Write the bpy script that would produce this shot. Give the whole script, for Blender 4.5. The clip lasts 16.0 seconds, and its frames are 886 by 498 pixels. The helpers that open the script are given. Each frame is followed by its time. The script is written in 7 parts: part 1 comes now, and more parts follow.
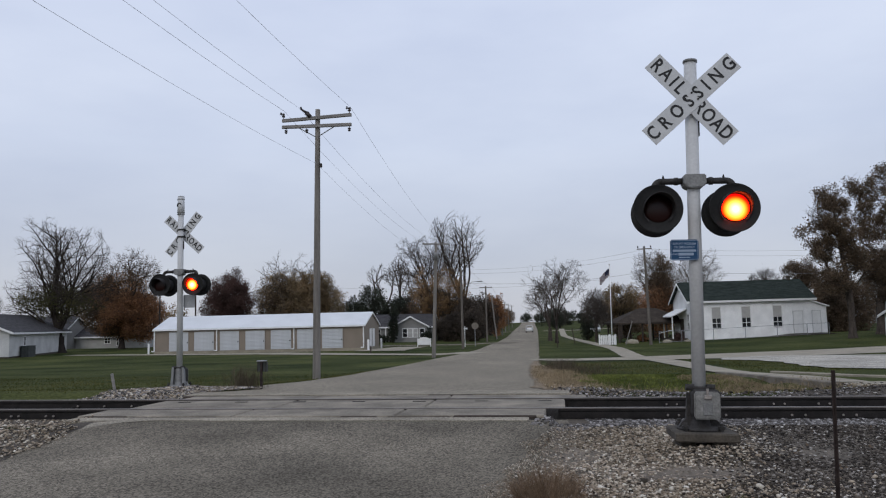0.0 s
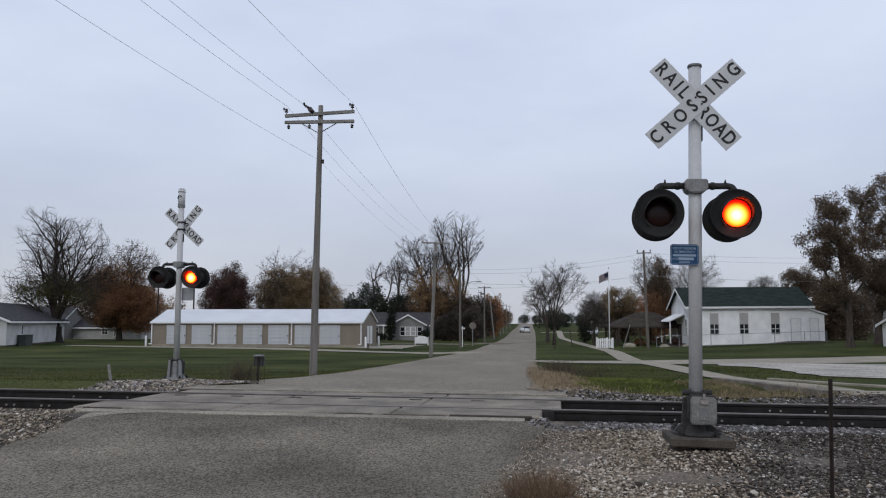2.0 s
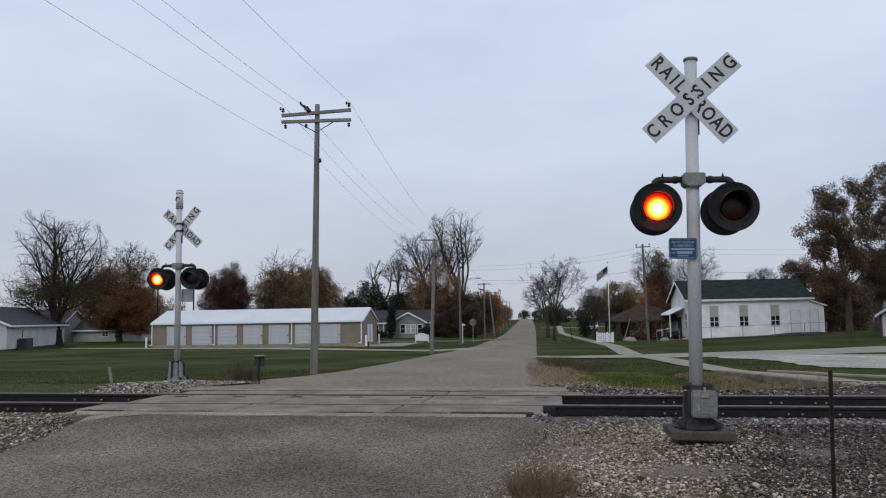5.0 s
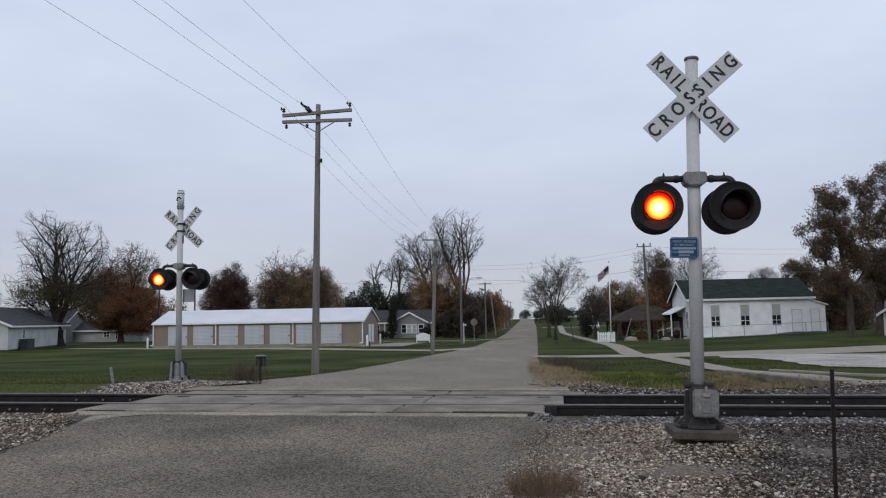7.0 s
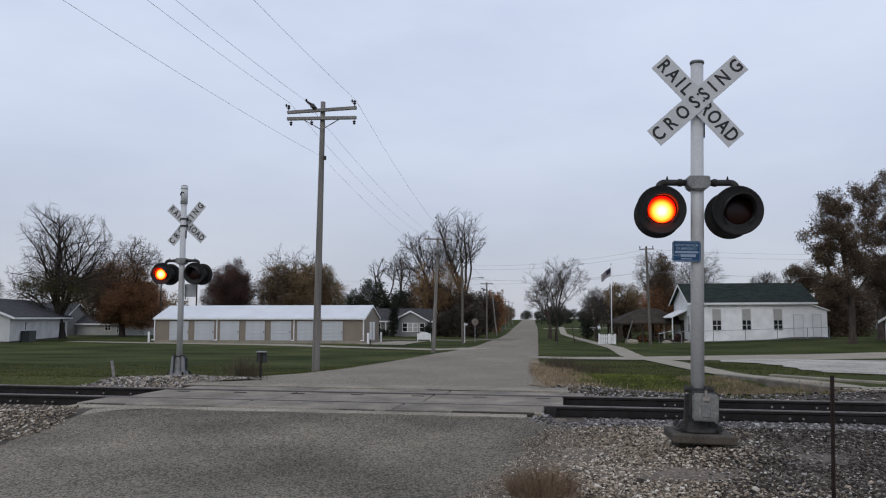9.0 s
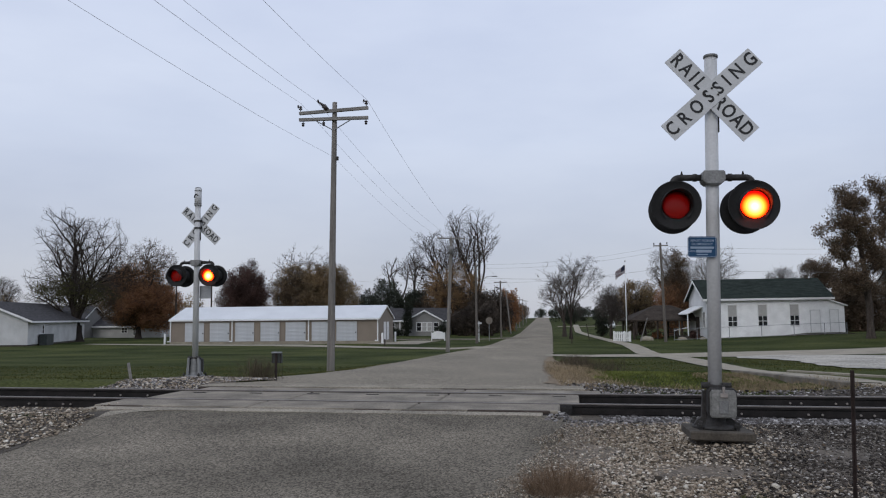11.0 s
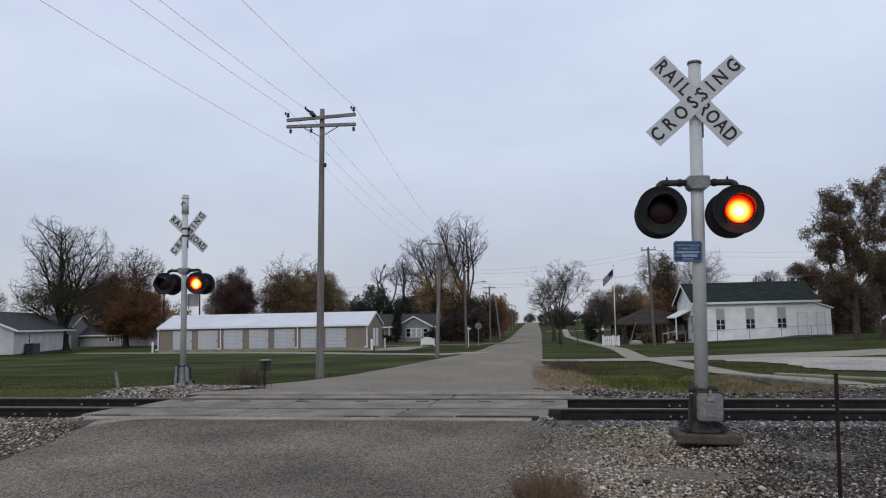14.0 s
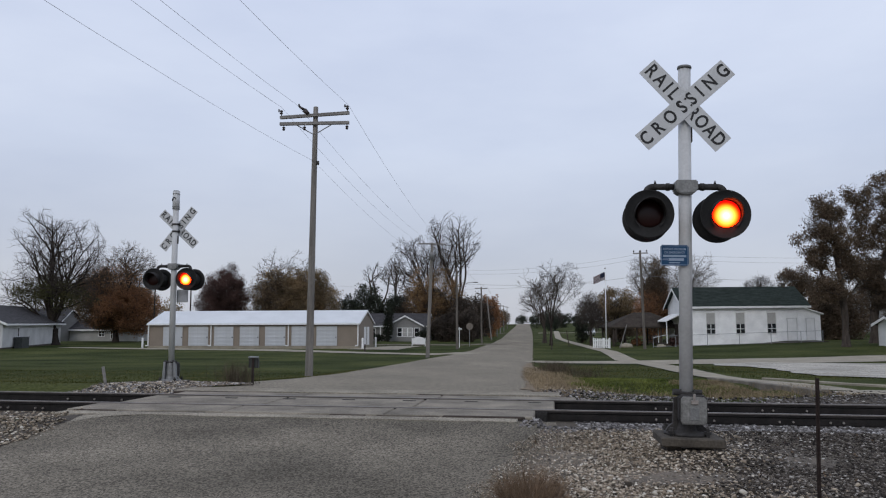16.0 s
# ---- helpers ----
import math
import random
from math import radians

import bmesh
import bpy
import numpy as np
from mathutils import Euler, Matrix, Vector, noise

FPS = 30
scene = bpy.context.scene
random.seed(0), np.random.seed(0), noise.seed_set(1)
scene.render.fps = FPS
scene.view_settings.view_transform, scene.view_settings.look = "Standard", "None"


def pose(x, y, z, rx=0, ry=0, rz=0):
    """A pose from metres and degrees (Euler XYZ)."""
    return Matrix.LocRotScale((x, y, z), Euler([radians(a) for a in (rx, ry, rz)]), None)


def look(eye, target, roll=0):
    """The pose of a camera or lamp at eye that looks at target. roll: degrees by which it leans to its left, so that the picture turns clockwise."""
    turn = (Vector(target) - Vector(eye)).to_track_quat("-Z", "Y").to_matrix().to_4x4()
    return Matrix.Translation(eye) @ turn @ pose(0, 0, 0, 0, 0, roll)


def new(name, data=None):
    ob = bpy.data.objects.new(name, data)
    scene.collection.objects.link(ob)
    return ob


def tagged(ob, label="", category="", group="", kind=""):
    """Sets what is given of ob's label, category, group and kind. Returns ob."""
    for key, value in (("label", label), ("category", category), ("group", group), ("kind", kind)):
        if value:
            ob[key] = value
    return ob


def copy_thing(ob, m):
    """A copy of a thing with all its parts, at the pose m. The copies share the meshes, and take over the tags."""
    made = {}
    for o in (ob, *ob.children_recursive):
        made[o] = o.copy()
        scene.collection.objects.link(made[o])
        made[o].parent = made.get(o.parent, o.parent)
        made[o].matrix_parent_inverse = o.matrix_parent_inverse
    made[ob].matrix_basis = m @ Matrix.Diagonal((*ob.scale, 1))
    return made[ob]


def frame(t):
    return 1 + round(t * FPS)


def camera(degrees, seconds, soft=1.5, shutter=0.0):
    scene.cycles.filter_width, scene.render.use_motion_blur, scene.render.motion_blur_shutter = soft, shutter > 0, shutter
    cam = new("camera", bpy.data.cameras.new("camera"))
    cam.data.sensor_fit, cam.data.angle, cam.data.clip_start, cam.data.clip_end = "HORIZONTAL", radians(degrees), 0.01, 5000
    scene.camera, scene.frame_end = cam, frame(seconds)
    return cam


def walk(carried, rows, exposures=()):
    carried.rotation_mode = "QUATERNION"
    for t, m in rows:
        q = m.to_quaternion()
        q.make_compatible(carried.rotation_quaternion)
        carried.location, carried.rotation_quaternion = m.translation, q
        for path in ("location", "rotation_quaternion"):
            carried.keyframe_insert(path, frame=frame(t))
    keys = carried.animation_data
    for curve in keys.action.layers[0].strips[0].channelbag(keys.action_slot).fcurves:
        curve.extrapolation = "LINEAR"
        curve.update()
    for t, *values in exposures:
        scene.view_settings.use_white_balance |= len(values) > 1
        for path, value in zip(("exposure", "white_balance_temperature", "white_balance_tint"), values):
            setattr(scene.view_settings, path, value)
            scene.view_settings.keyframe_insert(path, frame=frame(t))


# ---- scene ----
cam = camera(59.2, 16.0, 1.15)
PATH = [
    (0, (0.002, -0.01, 1.319), (0.001, 1.981, 1.508), -1.1),
    (0.5, (-0.003, 0.005, 1.32), (-0.003, 1.996, 1.509), -0.8),
    (1, (-0.006, 0.009, 1.319), (-0.006, 2.0, 1.507), -0.6),
    (1.5, (-0.002, 0.014, 1.315), (-0.003, 2.005, 1.505), -0.1),
    (2, (-0.002, -0.001, 1.315), (-0.002, 1.99, 1.502), 0.3),
    (2.5, (-0.001, -0.004, 1.319), (0.001, 1.987, 1.501), 0.1),
    (3, (0.002, -0.002, 1.32), (0.007, 1.99, 1.499), -0.2),
    (3.5, (-0.003, -0.003, 1.318), (0.006, 1.988, 1.498), -0.6),
    (4, (-0.001, 0.001, 1.32), (0.004, 1.993, 1.499), -0.4),
    (6.5, (0.003, -0.008, 1.322), (0.001, 1.984, 1.502), -1.0),
    (7, (0.0, -0.004, 1.319), (0.0, 1.988, 1.498), -0.7),
    (7.5, (0.003, 0.002, 1.318), (0.006, 1.994, 1.499), -0.9),
    (8, (0.005, -0.001, 1.316), (0.009, 1.991, 1.497), -0.8),
    (8.5, (0.002, -0.006, 1.321), (0.003, 1.986, 1.5), -0.0),
    (9, (0.0, -0.013, 1.322), (-0.006, 1.979, 1.499), 0.3),
    (11.5, (-0.007, 0.011, 1.316), (-0.059, 2.003, 1.49), -0.4),
    (12, (-0.007, -0.014, 1.315), (-0.07, 1.978, 1.488), -0.3),
    (12.5, (-0.006, -0.021, 1.322), (-0.063, 1.97, 1.498), 0.0),
    (13, (-0.002, -0.026, 1.322), (-0.047, 1.965, 1.501), -0.4),
    (13.5, (0.003, -0.025, 1.327), (-0.023, 1.966, 1.508), -0.7),
    (14, (0.009, -0.018, 1.323), (-0.002, 1.973, 1.512), -0.8),
    (14.5, (0.01, -0.01, 1.324), (0.007, 1.981, 1.515), -0.2),
    (15, (0.012, -0.015, 1.324), (0.019, 1.976, 1.516), -0.0),
    (15.5, (0.024, -0.012, 1.321), (0.032, 1.979, 1.511), 0.2),
    (16, (0.066, -0.031, 1.32), (0.073, 1.96, 1.509), 0.1),
]
walk(cam, [(t, look(eye, target, roll)) for t, eye, target, roll in PATH])

# ---- world and light: high overcast, late autumn afternoon ----
world = bpy.data.worlds.new("overcast_sky")
scene.world = world
world.use_nodes = True
wt = world.node_tree
for n in list(wt.nodes):
    wt.nodes.remove(n)


def wnode(kind, **inputs):
    n = wt.nodes.new(kind)
    for k, v in inputs.items():
        n.inputs[k.replace("_", " ")].default_value = v
    return n


w_out = wnode("ShaderNodeOutputWorld")
w_bg = wnode("ShaderNodeBackground", Strength=1.0)
sky = wt.nodes.new("ShaderNodeTexSky")
sky.sky_type = "NISHITA"
sky.sun_disc = False
sky.sun_elevation, sky.sun_rotation = radians(28), radians(200)
sky_dim = wt.nodes.new("ShaderNodeMix")
sky_dim.data_type, sky_dim.blend_type = "RGBA", "MULTIPLY"
sky_dim.inputs[0].default_value = 1.0
sky_dim.inputs[7].default_value = (0.08, 0.08, 0.08, 1)
coord = wt.nodes.new("ShaderNodeTexCoord")
split = wt.nodes.new("ShaderNodeSeparateXYZ")
grad = wt.nodes.new("ShaderNodeValToRGB")
grad.color_ramp.elements[0].position, grad.color_ramp.elements[0].color = 0.0, (0.525, 0.55, 0.625, 1)
grad.color_ramp.elements[1].position, grad.color_ramp.elements[1].color = 0.42, (0.69, 0.765, 0.95, 1)
for pos, col in ((0.10, (0.56, 0.605, 0.72, 1)), (0.22, (0.635, 0.705, 0.865, 1))):
    e = grad.color_ramp.elements.new(pos)
    e.color = col
stretch = wt.nodes.new("ShaderNodeMapping")
stretch.inputs["Scale"].default_value = (1.0, 1.0, 3.2)
clouds = wnode("ShaderNodeTexNoise", Scale=2.6, Detail=5.0, Roughness=0.52)
cloud_ramp = wt.nodes.new("ShaderNodeValToRGB")
cloud_ramp.color_ramp.elements[0].position, cloud_ramp.color_ramp.elements[0].color = 0.32, (0.93, 0.935, 0.955, 1)
cloud_ramp.color_ramp.elements[1].position, cloud_ramp.color_ramp.elements[1].color = 0.70, (1.10, 1.085, 1.06, 1)
deck = wt.nodes.new("ShaderNodeMix")
deck.data_type, deck.blend_type = "RGBA", "MULTIPLY"
deck.inputs[0].default_value = 1.0
blend = wt.nodes.new("ShaderNodeMix")
blend.data_type = "RGBA"
blend.inputs[0].default_value = 0.90
for a, b in (
    (sky.outputs[0], sky_dim.inputs[6]), (coord.outputs["Generated"], split.inputs[0]), (split.outputs["Z"], grad.inputs[0]),
    (coord.outputs["Generated"], stretch.inputs[0]), (stretch.outputs[0], clouds.inputs["Vector"]), (clouds.outputs[0], cloud_ramp.inputs[0]),
    (grad.outputs[0], deck.inputs[6]), (cloud_ramp.outputs[0], deck.inputs[7]), (sky_dim.outputs[2], blend.inputs[6]),
    (deck.outputs[2], blend.inputs[7]), (blend.outputs[2], w_bg.inputs[0]), (w_bg.outputs[0], w_out.inputs[0]),
):
    wt.links.new(a, b)

sun = new("sun", bpy.data.lights.new("sun", "SUN"))
sun.data.energy, sun.data.angle, sun.data.color = 0.6, radians(25), (1.0, 0.96, 0.9)
sun.matrix_world = look((-20, -45, 40), (0, 10, 0))
scene.view_settings.exposure = 0.0


# ---- materials ----
def material(name, base, rough=0.7, metal=0.0, vary=0.25, scale=3.0, fine=40.0, bump=0.2, tint=None, patch=0.0, stretched=None, depth=0.01, coat=0.0, spec=0.35, grit=0.2, grains=0.0):
    """A surface whose colour wanders at a large and a fine scale, with fine relief."""
    m = bpy.data.materials.new(name)
    m.use_nodes = True
    t = m.node_tree
    b = t.nodes["Principled BSDF"]
    b.inputs["Roughness"].default_value, b.inputs["Metallic"].default_value = rough, metal
    b.inputs["Specular IOR Level"].default_value = spec
    b.inputs["Coat Weight"].default_value = coat
    co = t.nodes.new("ShaderNodeTexCoord")
    mp = t.nodes.new("ShaderNodeMapping")
    if stretched:
        mp.inputs["Scale"].default_value = stretched
    t.links.new(co.outputs["Object"], mp.inputs[0])
    big, small = t.nodes.new("ShaderNodeTexNoise"), t.nodes.new("ShaderNodeTexNoise")
    big.inputs["Scale"].default_value, big.inputs["Detail"].default_value = scale, 6.0
    small.inputs["Scale"].default_value, small.inputs["Detail"].default_value = fine, 3.0
    for n in (big, small):
        t.links.new(mp.outputs[0], n.inputs["Vector"])
    ramp = t.nodes.new("ShaderNodeValToRGB")
    lo = tuple(c * (1 - vary) for c in base)
    hi = tuple(min(0.95, c * (1 + vary)) for c in (tint or base))
    ramp.color_ramp.elements[0].position, ramp.color_ramp.elements[1].position = 0.32, 0.68
    ramp.color_ramp.elements[0].color, ramp.color_ramp.elements[1].color = (*lo, 1), (*hi, 1)
    t.links.new(big.outputs[0], ramp.inputs[0])
    grain = t.nodes.new("ShaderNodeValToRGB")
    g = grains or vary * 0.8
    grain.color_ramp.elements[0].position, grain.color_ramp.elements[1].position = 0.5 - grit, 0.5 + grit
    grain.color_ramp.elements[0].color, grain.color_ramp.elements[1].color = (1 - g, 1 - g, 1 - g, 1), (1 + g, 1 + g, 1 + g, 1)
    if grains:
        # crushed chips bound in the surface
        chips = t.nodes.new("ShaderNodeTexVoronoi")
        chips.inputs["Scale"].default_value = fine
        t.links.new(mp.outputs[0], chips.inputs["Vector"])
        t.links.new(chips.outputs["Color"], grain.inputs[0])
    else:
        t.links.new(small.outputs[0], grain.inputs[0])
    mul = t.nodes.new("ShaderNodeMix")
    mul.data_type, mul.blend_type = "RGBA", "MULTIPLY"
    mul.inputs[0].default_value = 1.0
    t.links.new(ramp.outputs[0], mul.inputs[6])
    t.links.new(grain.outputs[0], mul.inputs[7])
    t.links.new(mul.outputs[2], b.inputs["Base Color"])
    if bump:
        bp = t.nodes.new("ShaderNodeBump")
        bp.inputs["Strength"].default_value, bp.inputs["Distance"].default_value = bump, depth
        t.links.new(chips.outputs["Color"] if grains else small.outputs[0], bp.inputs["Height"])
        t.links.new(bp.outputs[0], b.inputs["Normal"])
    return m


def piece_variation(m, amount=0.3, island=False):
    """Each piece a little lighter or darker than the next."""
    t = m.node_tree
    b = t.nodes["Principled BSDF"]
    old = b.inputs["Base Color"].links[0].from_socket
    if island:
        src = t.nodes.new("ShaderNodeNewGeometry").outputs["Random Per Island"]
    else:
        src = t.nodes.new("ShaderNodeObjectInfo").outputs["Random"]
    r = t.nodes.new("ShaderNodeMapRange")
    r.inputs["To Min"].default_value, r.inputs["To Max"].default_value = 1 - amount, 1 + amount
    t.links.new(src, r.inputs["Value"])
    mul = t.nodes.new("ShaderNodeMix")
    mul.data_type, mul.blend_type = "RGBA", "MULTIPLY"
    mul.inputs[0].default_value = 1.0
    t.links.new(old, mul.inputs[6])
    t.links.new(r.outputs[0], mul.inputs[7])
    t.links.new(mul.outputs[2], b.inputs["Base Color"])
    return m


def ribbed(m, axis, pitch, strength=0.6, depth=0.02, saw=True):
    """Adds evenly spaced laps (siding, ribs) along an axis of the object."""
    t = m.node_tree
    b = t.nodes["Principled BSDF"]
    co = t.nodes.new("ShaderNodeTexCoord")
    wv = t.nodes.new("ShaderNodeTexWave")
    wv.bands_direction, wv.wave_profile = axis, "SAW" if saw else "SIN"
    wv.inputs["Scale"].default_value = 2 * math.pi / (20 * pitch)
    t.links.new(co.outputs["Object"], wv.inputs["Vector"])
    bp = t.nodes.new("ShaderNodeBump")
    bp.inputs["Strength"].default_value, bp.inputs["Distance"].default_value = strength, depth
    t.links.new(wv.outputs["Fac"], bp.inputs["Height"])
    if b.inputs["Normal"].links:
        t.links.new(b.inputs["Normal"].links[0].from_socket, bp.inputs["Normal"])
    t.links.new(bp.outputs[0], b.inputs["Normal"])
    return m


GRASS = material("mown_grass", (0.029, 0.044, 0.011), 0.95, vary=0.36, scale=0.14, fine=14, bump=0.9, depth=0.05, tint=(0.054, 0.060, 0.019), spec=0.05, grit=0.1)
BLADES = piece_variation(material("grass_blades", (0.044, 0.057, 0.015), 0.9, vary=0.35, scale=0.4, fine=8, bump=0, tint=(0.088, 0.085, 0.03), spec=0.1), 0.4, True)
DITCH_GREEN = piece_variation(material("rough_ditch_grass", (0.058, 0.090, 0.018), 0.9, vary=0.4, scale=0.7, fine=8, bump=0, tint=(0.125, 0.135, 0.036), spec=0.1), 0.4, True)
DARK_WEED = piece_variation(material("dark_dead_brush", (0.085, 0.068, 0.048), 0.95, vary=0.3, scale=3, fine=20, bump=0, spec=0.1), 0.4, True)
STRAW = piece_variation(material("dry_straw", (0.24, 0.185, 0.115), 0.9, vary=0.3, scale=1.0, fine=9, bump=0, spec=0.15), 0.35, True)
WEED = piece_variation(material("dead_weed", (0.21, 0.145, 0.095), 0.95, vary=0.3, scale=3, fine=20, bump=0, spec=0.1), 0.4, True)
ASPHALT = material("worn_asphalt", (0.157, 0.137, 0.107), 0.95, vary=0.42, scale=0.4, fine=58, bump=0.8, depth=0.008, spec=0.1, grit=0.3, grains=0.56)
OLD_ASPHALT = material("pale_worn_asphalt", (0.222, 0.194, 0.150), 0.95, vary=0.14, scale=0.35, fine=45, bump=0.4, depth=0.006, spec=0.1, grit=0.3, grains=0.4, stretched=(1.0, 0.35, 1.0))
CONCRETE = material("pale_concrete", (0.285, 0.252, 0.192), 0.9, vary=0.2, scale=0.9, fine=30, bump=0.35, depth=0.008)
LIP = material("pale_patched_asphalt", (0.27, 0.24, 0.19), 0.95, vary=0.25, scale=1.2, fine=60, bump=0.5, depth=0.006, spec=0.1, grit=0.28, grains=0.35)
KERB_CONCRETE = material("stained_kerb_concrete", (0.17, 0.148, 0.118), 0.95, vary=0.3, scale=2, fine=30, bump=0.4, depth=0.01)
PANEL = material("crossing_concrete", (0.20, 0.174, 0.136), 0.92, vary=0.4, scale=1.4, fine=45, bump=0.4, depth=0.008)
DIRTY_CONCRETE = material("weathered_concrete", (0.066, 0.056, 0.044), 0.95, vary=0.35, scale=4, fine=40, bump=0.5, depth=0.01)
GRAVEL = material("grey_brown_gravel", (0.070, 0.058, 0.045), 0.95, vary=0.5, scale=1.2, fine=34, bump=1.0, depth=0.04)
HEAP = material("pale_heaped_gravel", (0.135, 0.114, 0.09), 0.95, vary=0.45, scale=1.6, fine=34, bump=1.0, depth=0.04)
DIRT = material("tan_dirt", (0.21, 0.165, 0.115), 0.95, vary=0.3, scale=1.4, fine=22, bump=0.8, depth=0.03, spec=0.1, grit=0.1)
WHITE_GRAVEL = material("white_limestone_gravel", (0.40, 0.37, 0.315), 0.95, vary=0.3, scale=0.45, fine=15, bump=0.8, depth=0.04, grit=0.3, grains=0.35)


def stone_material(name, island, ramp, dirt):
    """Mixed crushed stone: dark trap rock, brown and pinkish pieces, a few pale limestone chips; dirtier in patches."""
    m = material(name, dirt, 0.92, vary=0.3, scale=0.7, fine=45, bump=0.5, depth=0.004, spec=0.2)
    t = m.node_tree
    b = t.nodes["Principled BSDF"]
    old = b.inputs["Base Color"].links[0].from_socket
    src = t.nodes.new("ShaderNodeNewGeometry").outputs["Random Per Island"] if island else t.nodes.new("ShaderNodeObjectInfo").outputs["Random"]
    rp = t.nodes.new("ShaderNodeValToRGB")
    el = rp.color_ramp.elements
    el[0].position, el[0].color = 0.0, (*ramp[0][1], 1)
    el[1].position, el[1].color = 1.0, (*ramp[-1][1], 1)
    for pos, col in ramp[1:-1]:
        el.new(pos).color = (*col, 1)
    t.links.new(src, rp.inputs[0])
    mul = t.nodes.new("ShaderNodeMix")
    mul.data_type, mul.blend_type = "RGBA", "MULTIPLY"
    mul.inputs[0].default_value = 1.0
    t.links.new(old, mul.inputs[6])
    t.links.new(rp.outputs[0], mul.inputs[7])
    t.links.new(mul.outputs[2], b.inputs["Base Color"])
    return m


BROWN_MIX = ((0.0, (0.045, 0.038, 0.030)), (0.2, (0.16, 0.130, 0.096)), (0.45, (0.365, 0.297, 0.225)), (0.68, (0.49, 0.41, 0.315)), (0.84, (0.60, 0.53, 0.43)), (0.94, (0.72, 0.66, 0.56)), (1.0, (0.92, 0.88, 0.80)))
GREY_MIX = ((0.0, (0.020, 0.017, 0.015)), (0.35, (0.058, 0.049, 0.041)), (0.65, (0.115, 0.098, 0.083)), (0.85, (0.21, 0.187, 0.162)), (0.95, (0.40, 0.37, 0.335)), (1.0, (0.70, 0.67, 0.62)))
STONE = stone_material("verge_stone", False, BROWN_MIX, (0.9, 0.87, 0.82))
STONES = stone_material("verge_stones", True, BROWN_MIX, (0.9, 0.87, 0.82))
BALLAST = stone_material("ballast_stones", True, GREY_MIX, (0.9, 0.88, 0.86))
PALE_MIX = ((0.0, (0.045, 0.042, 0.040)), (0.3, (0.13, 0.122, 0.117)), (0.6, (0.23, 0.217, 0.208)), (0.85, (0.35, 0.332, 0.32)), (1.0, (0.64, 0.62, 0.60)))
RAILSIDE = stone_material("railside_stones", True, PALE_MIX, (0.92, 0.9, 0.9))
RAIL_RUST = material("rusty_rail_steel", (0.018, 0.0155, 0.0145), 0.75, 0.3, vary=0.4, scale=6, fine=50, bump=0.3, depth=0.002)
RAIL_TOP = material("polished_rail_head", (0.19, 0.17, 0.155), 0.5, 0.7, vary=0.2, scale=4, fine=60, bump=0.05)
RUBBER = material("black_flangeway_rubber", (0.028, 0.026, 0.025), 0.9, vary=0.4, scale=3, fine=40, bump=0.4)
BOLT = material("bare_steel_bolt", (0.38, 0.34, 0.31), 0.5, 0.7, vary=0.2, bump=0)
WHITE_PAINT = material("chalky_white_mast_paint", (0.52, 0.52, 0.515), 0.5, vary=0.08, scale=3, fine=30, bump=0.08, depth=0.002)
SIGN_WHITE = material("sign_white_sheeting", (0.53, 0.535, 0.535), 0.55, vary=0.06, scale=5, fine=60, bump=0.03)
SIGN_BLACK = material("sign_black_letters", (0.02, 0.02, 0.021), 0.6, vary=0.2, bump=0)
SIGN_BACK = material("bare_sign_back", (0.30, 0.31, 0.32), 0.5, 0.5, vary=0.15, scale=4, bump=0.05)
BLUE = material("blue_sign_sheeting", (0.008, 0.050, 0.122), 0.5, vary=0.12, scale=8, bump=0.03)
NOTICE_INK = material("faded_white_ink", (0.26, 0.33, 0.42), 0.6, vary=0.08, bump=0)
BLACK_METAL = material("black_signal_paint", (0.012, 0.0115, 0.0115), 0.7, vary=0.3, scale=6, fine=30, bump=0.12, depth=0.003)
HOOD_IN = material("black_hood_lining", (0.024, 0.022, 0.022), 0.6, vary=0.2, bump=0)
GREY_CAST = material("grey_cast_aluminium", (0.21, 0.21, 0.205), 0.55, 0.45, vary=0.25, scale=7, fine=50, bump=0.2, depth=0.003)
COVER_CAST = material("worn_aluminium_cover", (0.215, 0.212, 0.20), 0.5, 0.35, vary=0.3, scale=9, fine=45, bump=0.25, depth=0.003)
DARK_CAST = material("dark_cast_iron", (0.045, 0.042, 0.04), 0.7, 0.4, vary=0.35, scale=9, fine=50, bump=0.3, depth=0.003)
POLE_WOOD = material("weathered_pole_timber", (0.19, 0.174, 0.156), 0.92, vary=0.3, scale=1.6, fine=24, bump=0.6, stretched=(5, 5, 0.35), depth=0.02)
# same timber, coloured darker for far poles seen against the bright sky
DARK_POLE = material("backlit_pole_timber", (0.13, 0.114, 0.098), 0.92, vary=0.3, scale=1.6, fine=24, bump=0.6, stretched=(5, 5, 0.35), depth=0.02)
ARM_WOOD = material("grey_crossarm_timber", (0.22, 0.208, 0.195), 0.9, vary=0.3, scale=2, fine=20, bump=0.4, stretched=(0.6, 5, 5))
DARK_WOOD = material("dark_stained_timber", (0.05, 0.038, 0.03), 0.9, vary=0.3, scale=3, fine=30, bump=0.4)
PORCELAIN = material("brown_porcelain", (0.03, 0.022, 0.02), 0.35, vary=0.1, bump=0)
WIRE = material("bare_wire", (0.26, 0.26, 0.27), 0.5, 0.5, vary=0.05, bump=0)
TAN_METAL = ribbed(material("tan_steel_siding", (0.225, 0.185, 0.145), 0.6, vary=0.07, scale=0.8, fine=20, bump=0.05), "X", 0.23, 0.25, 0.012, False)
WHITE_METAL = ribbed(material("white_rollup_steel", (0.50, 0.515, 0.53), 0.55, vary=0.06, scale=1.5, fine=12, bump=0.05), "Z", 0.13, 0.5, 0.015, False)
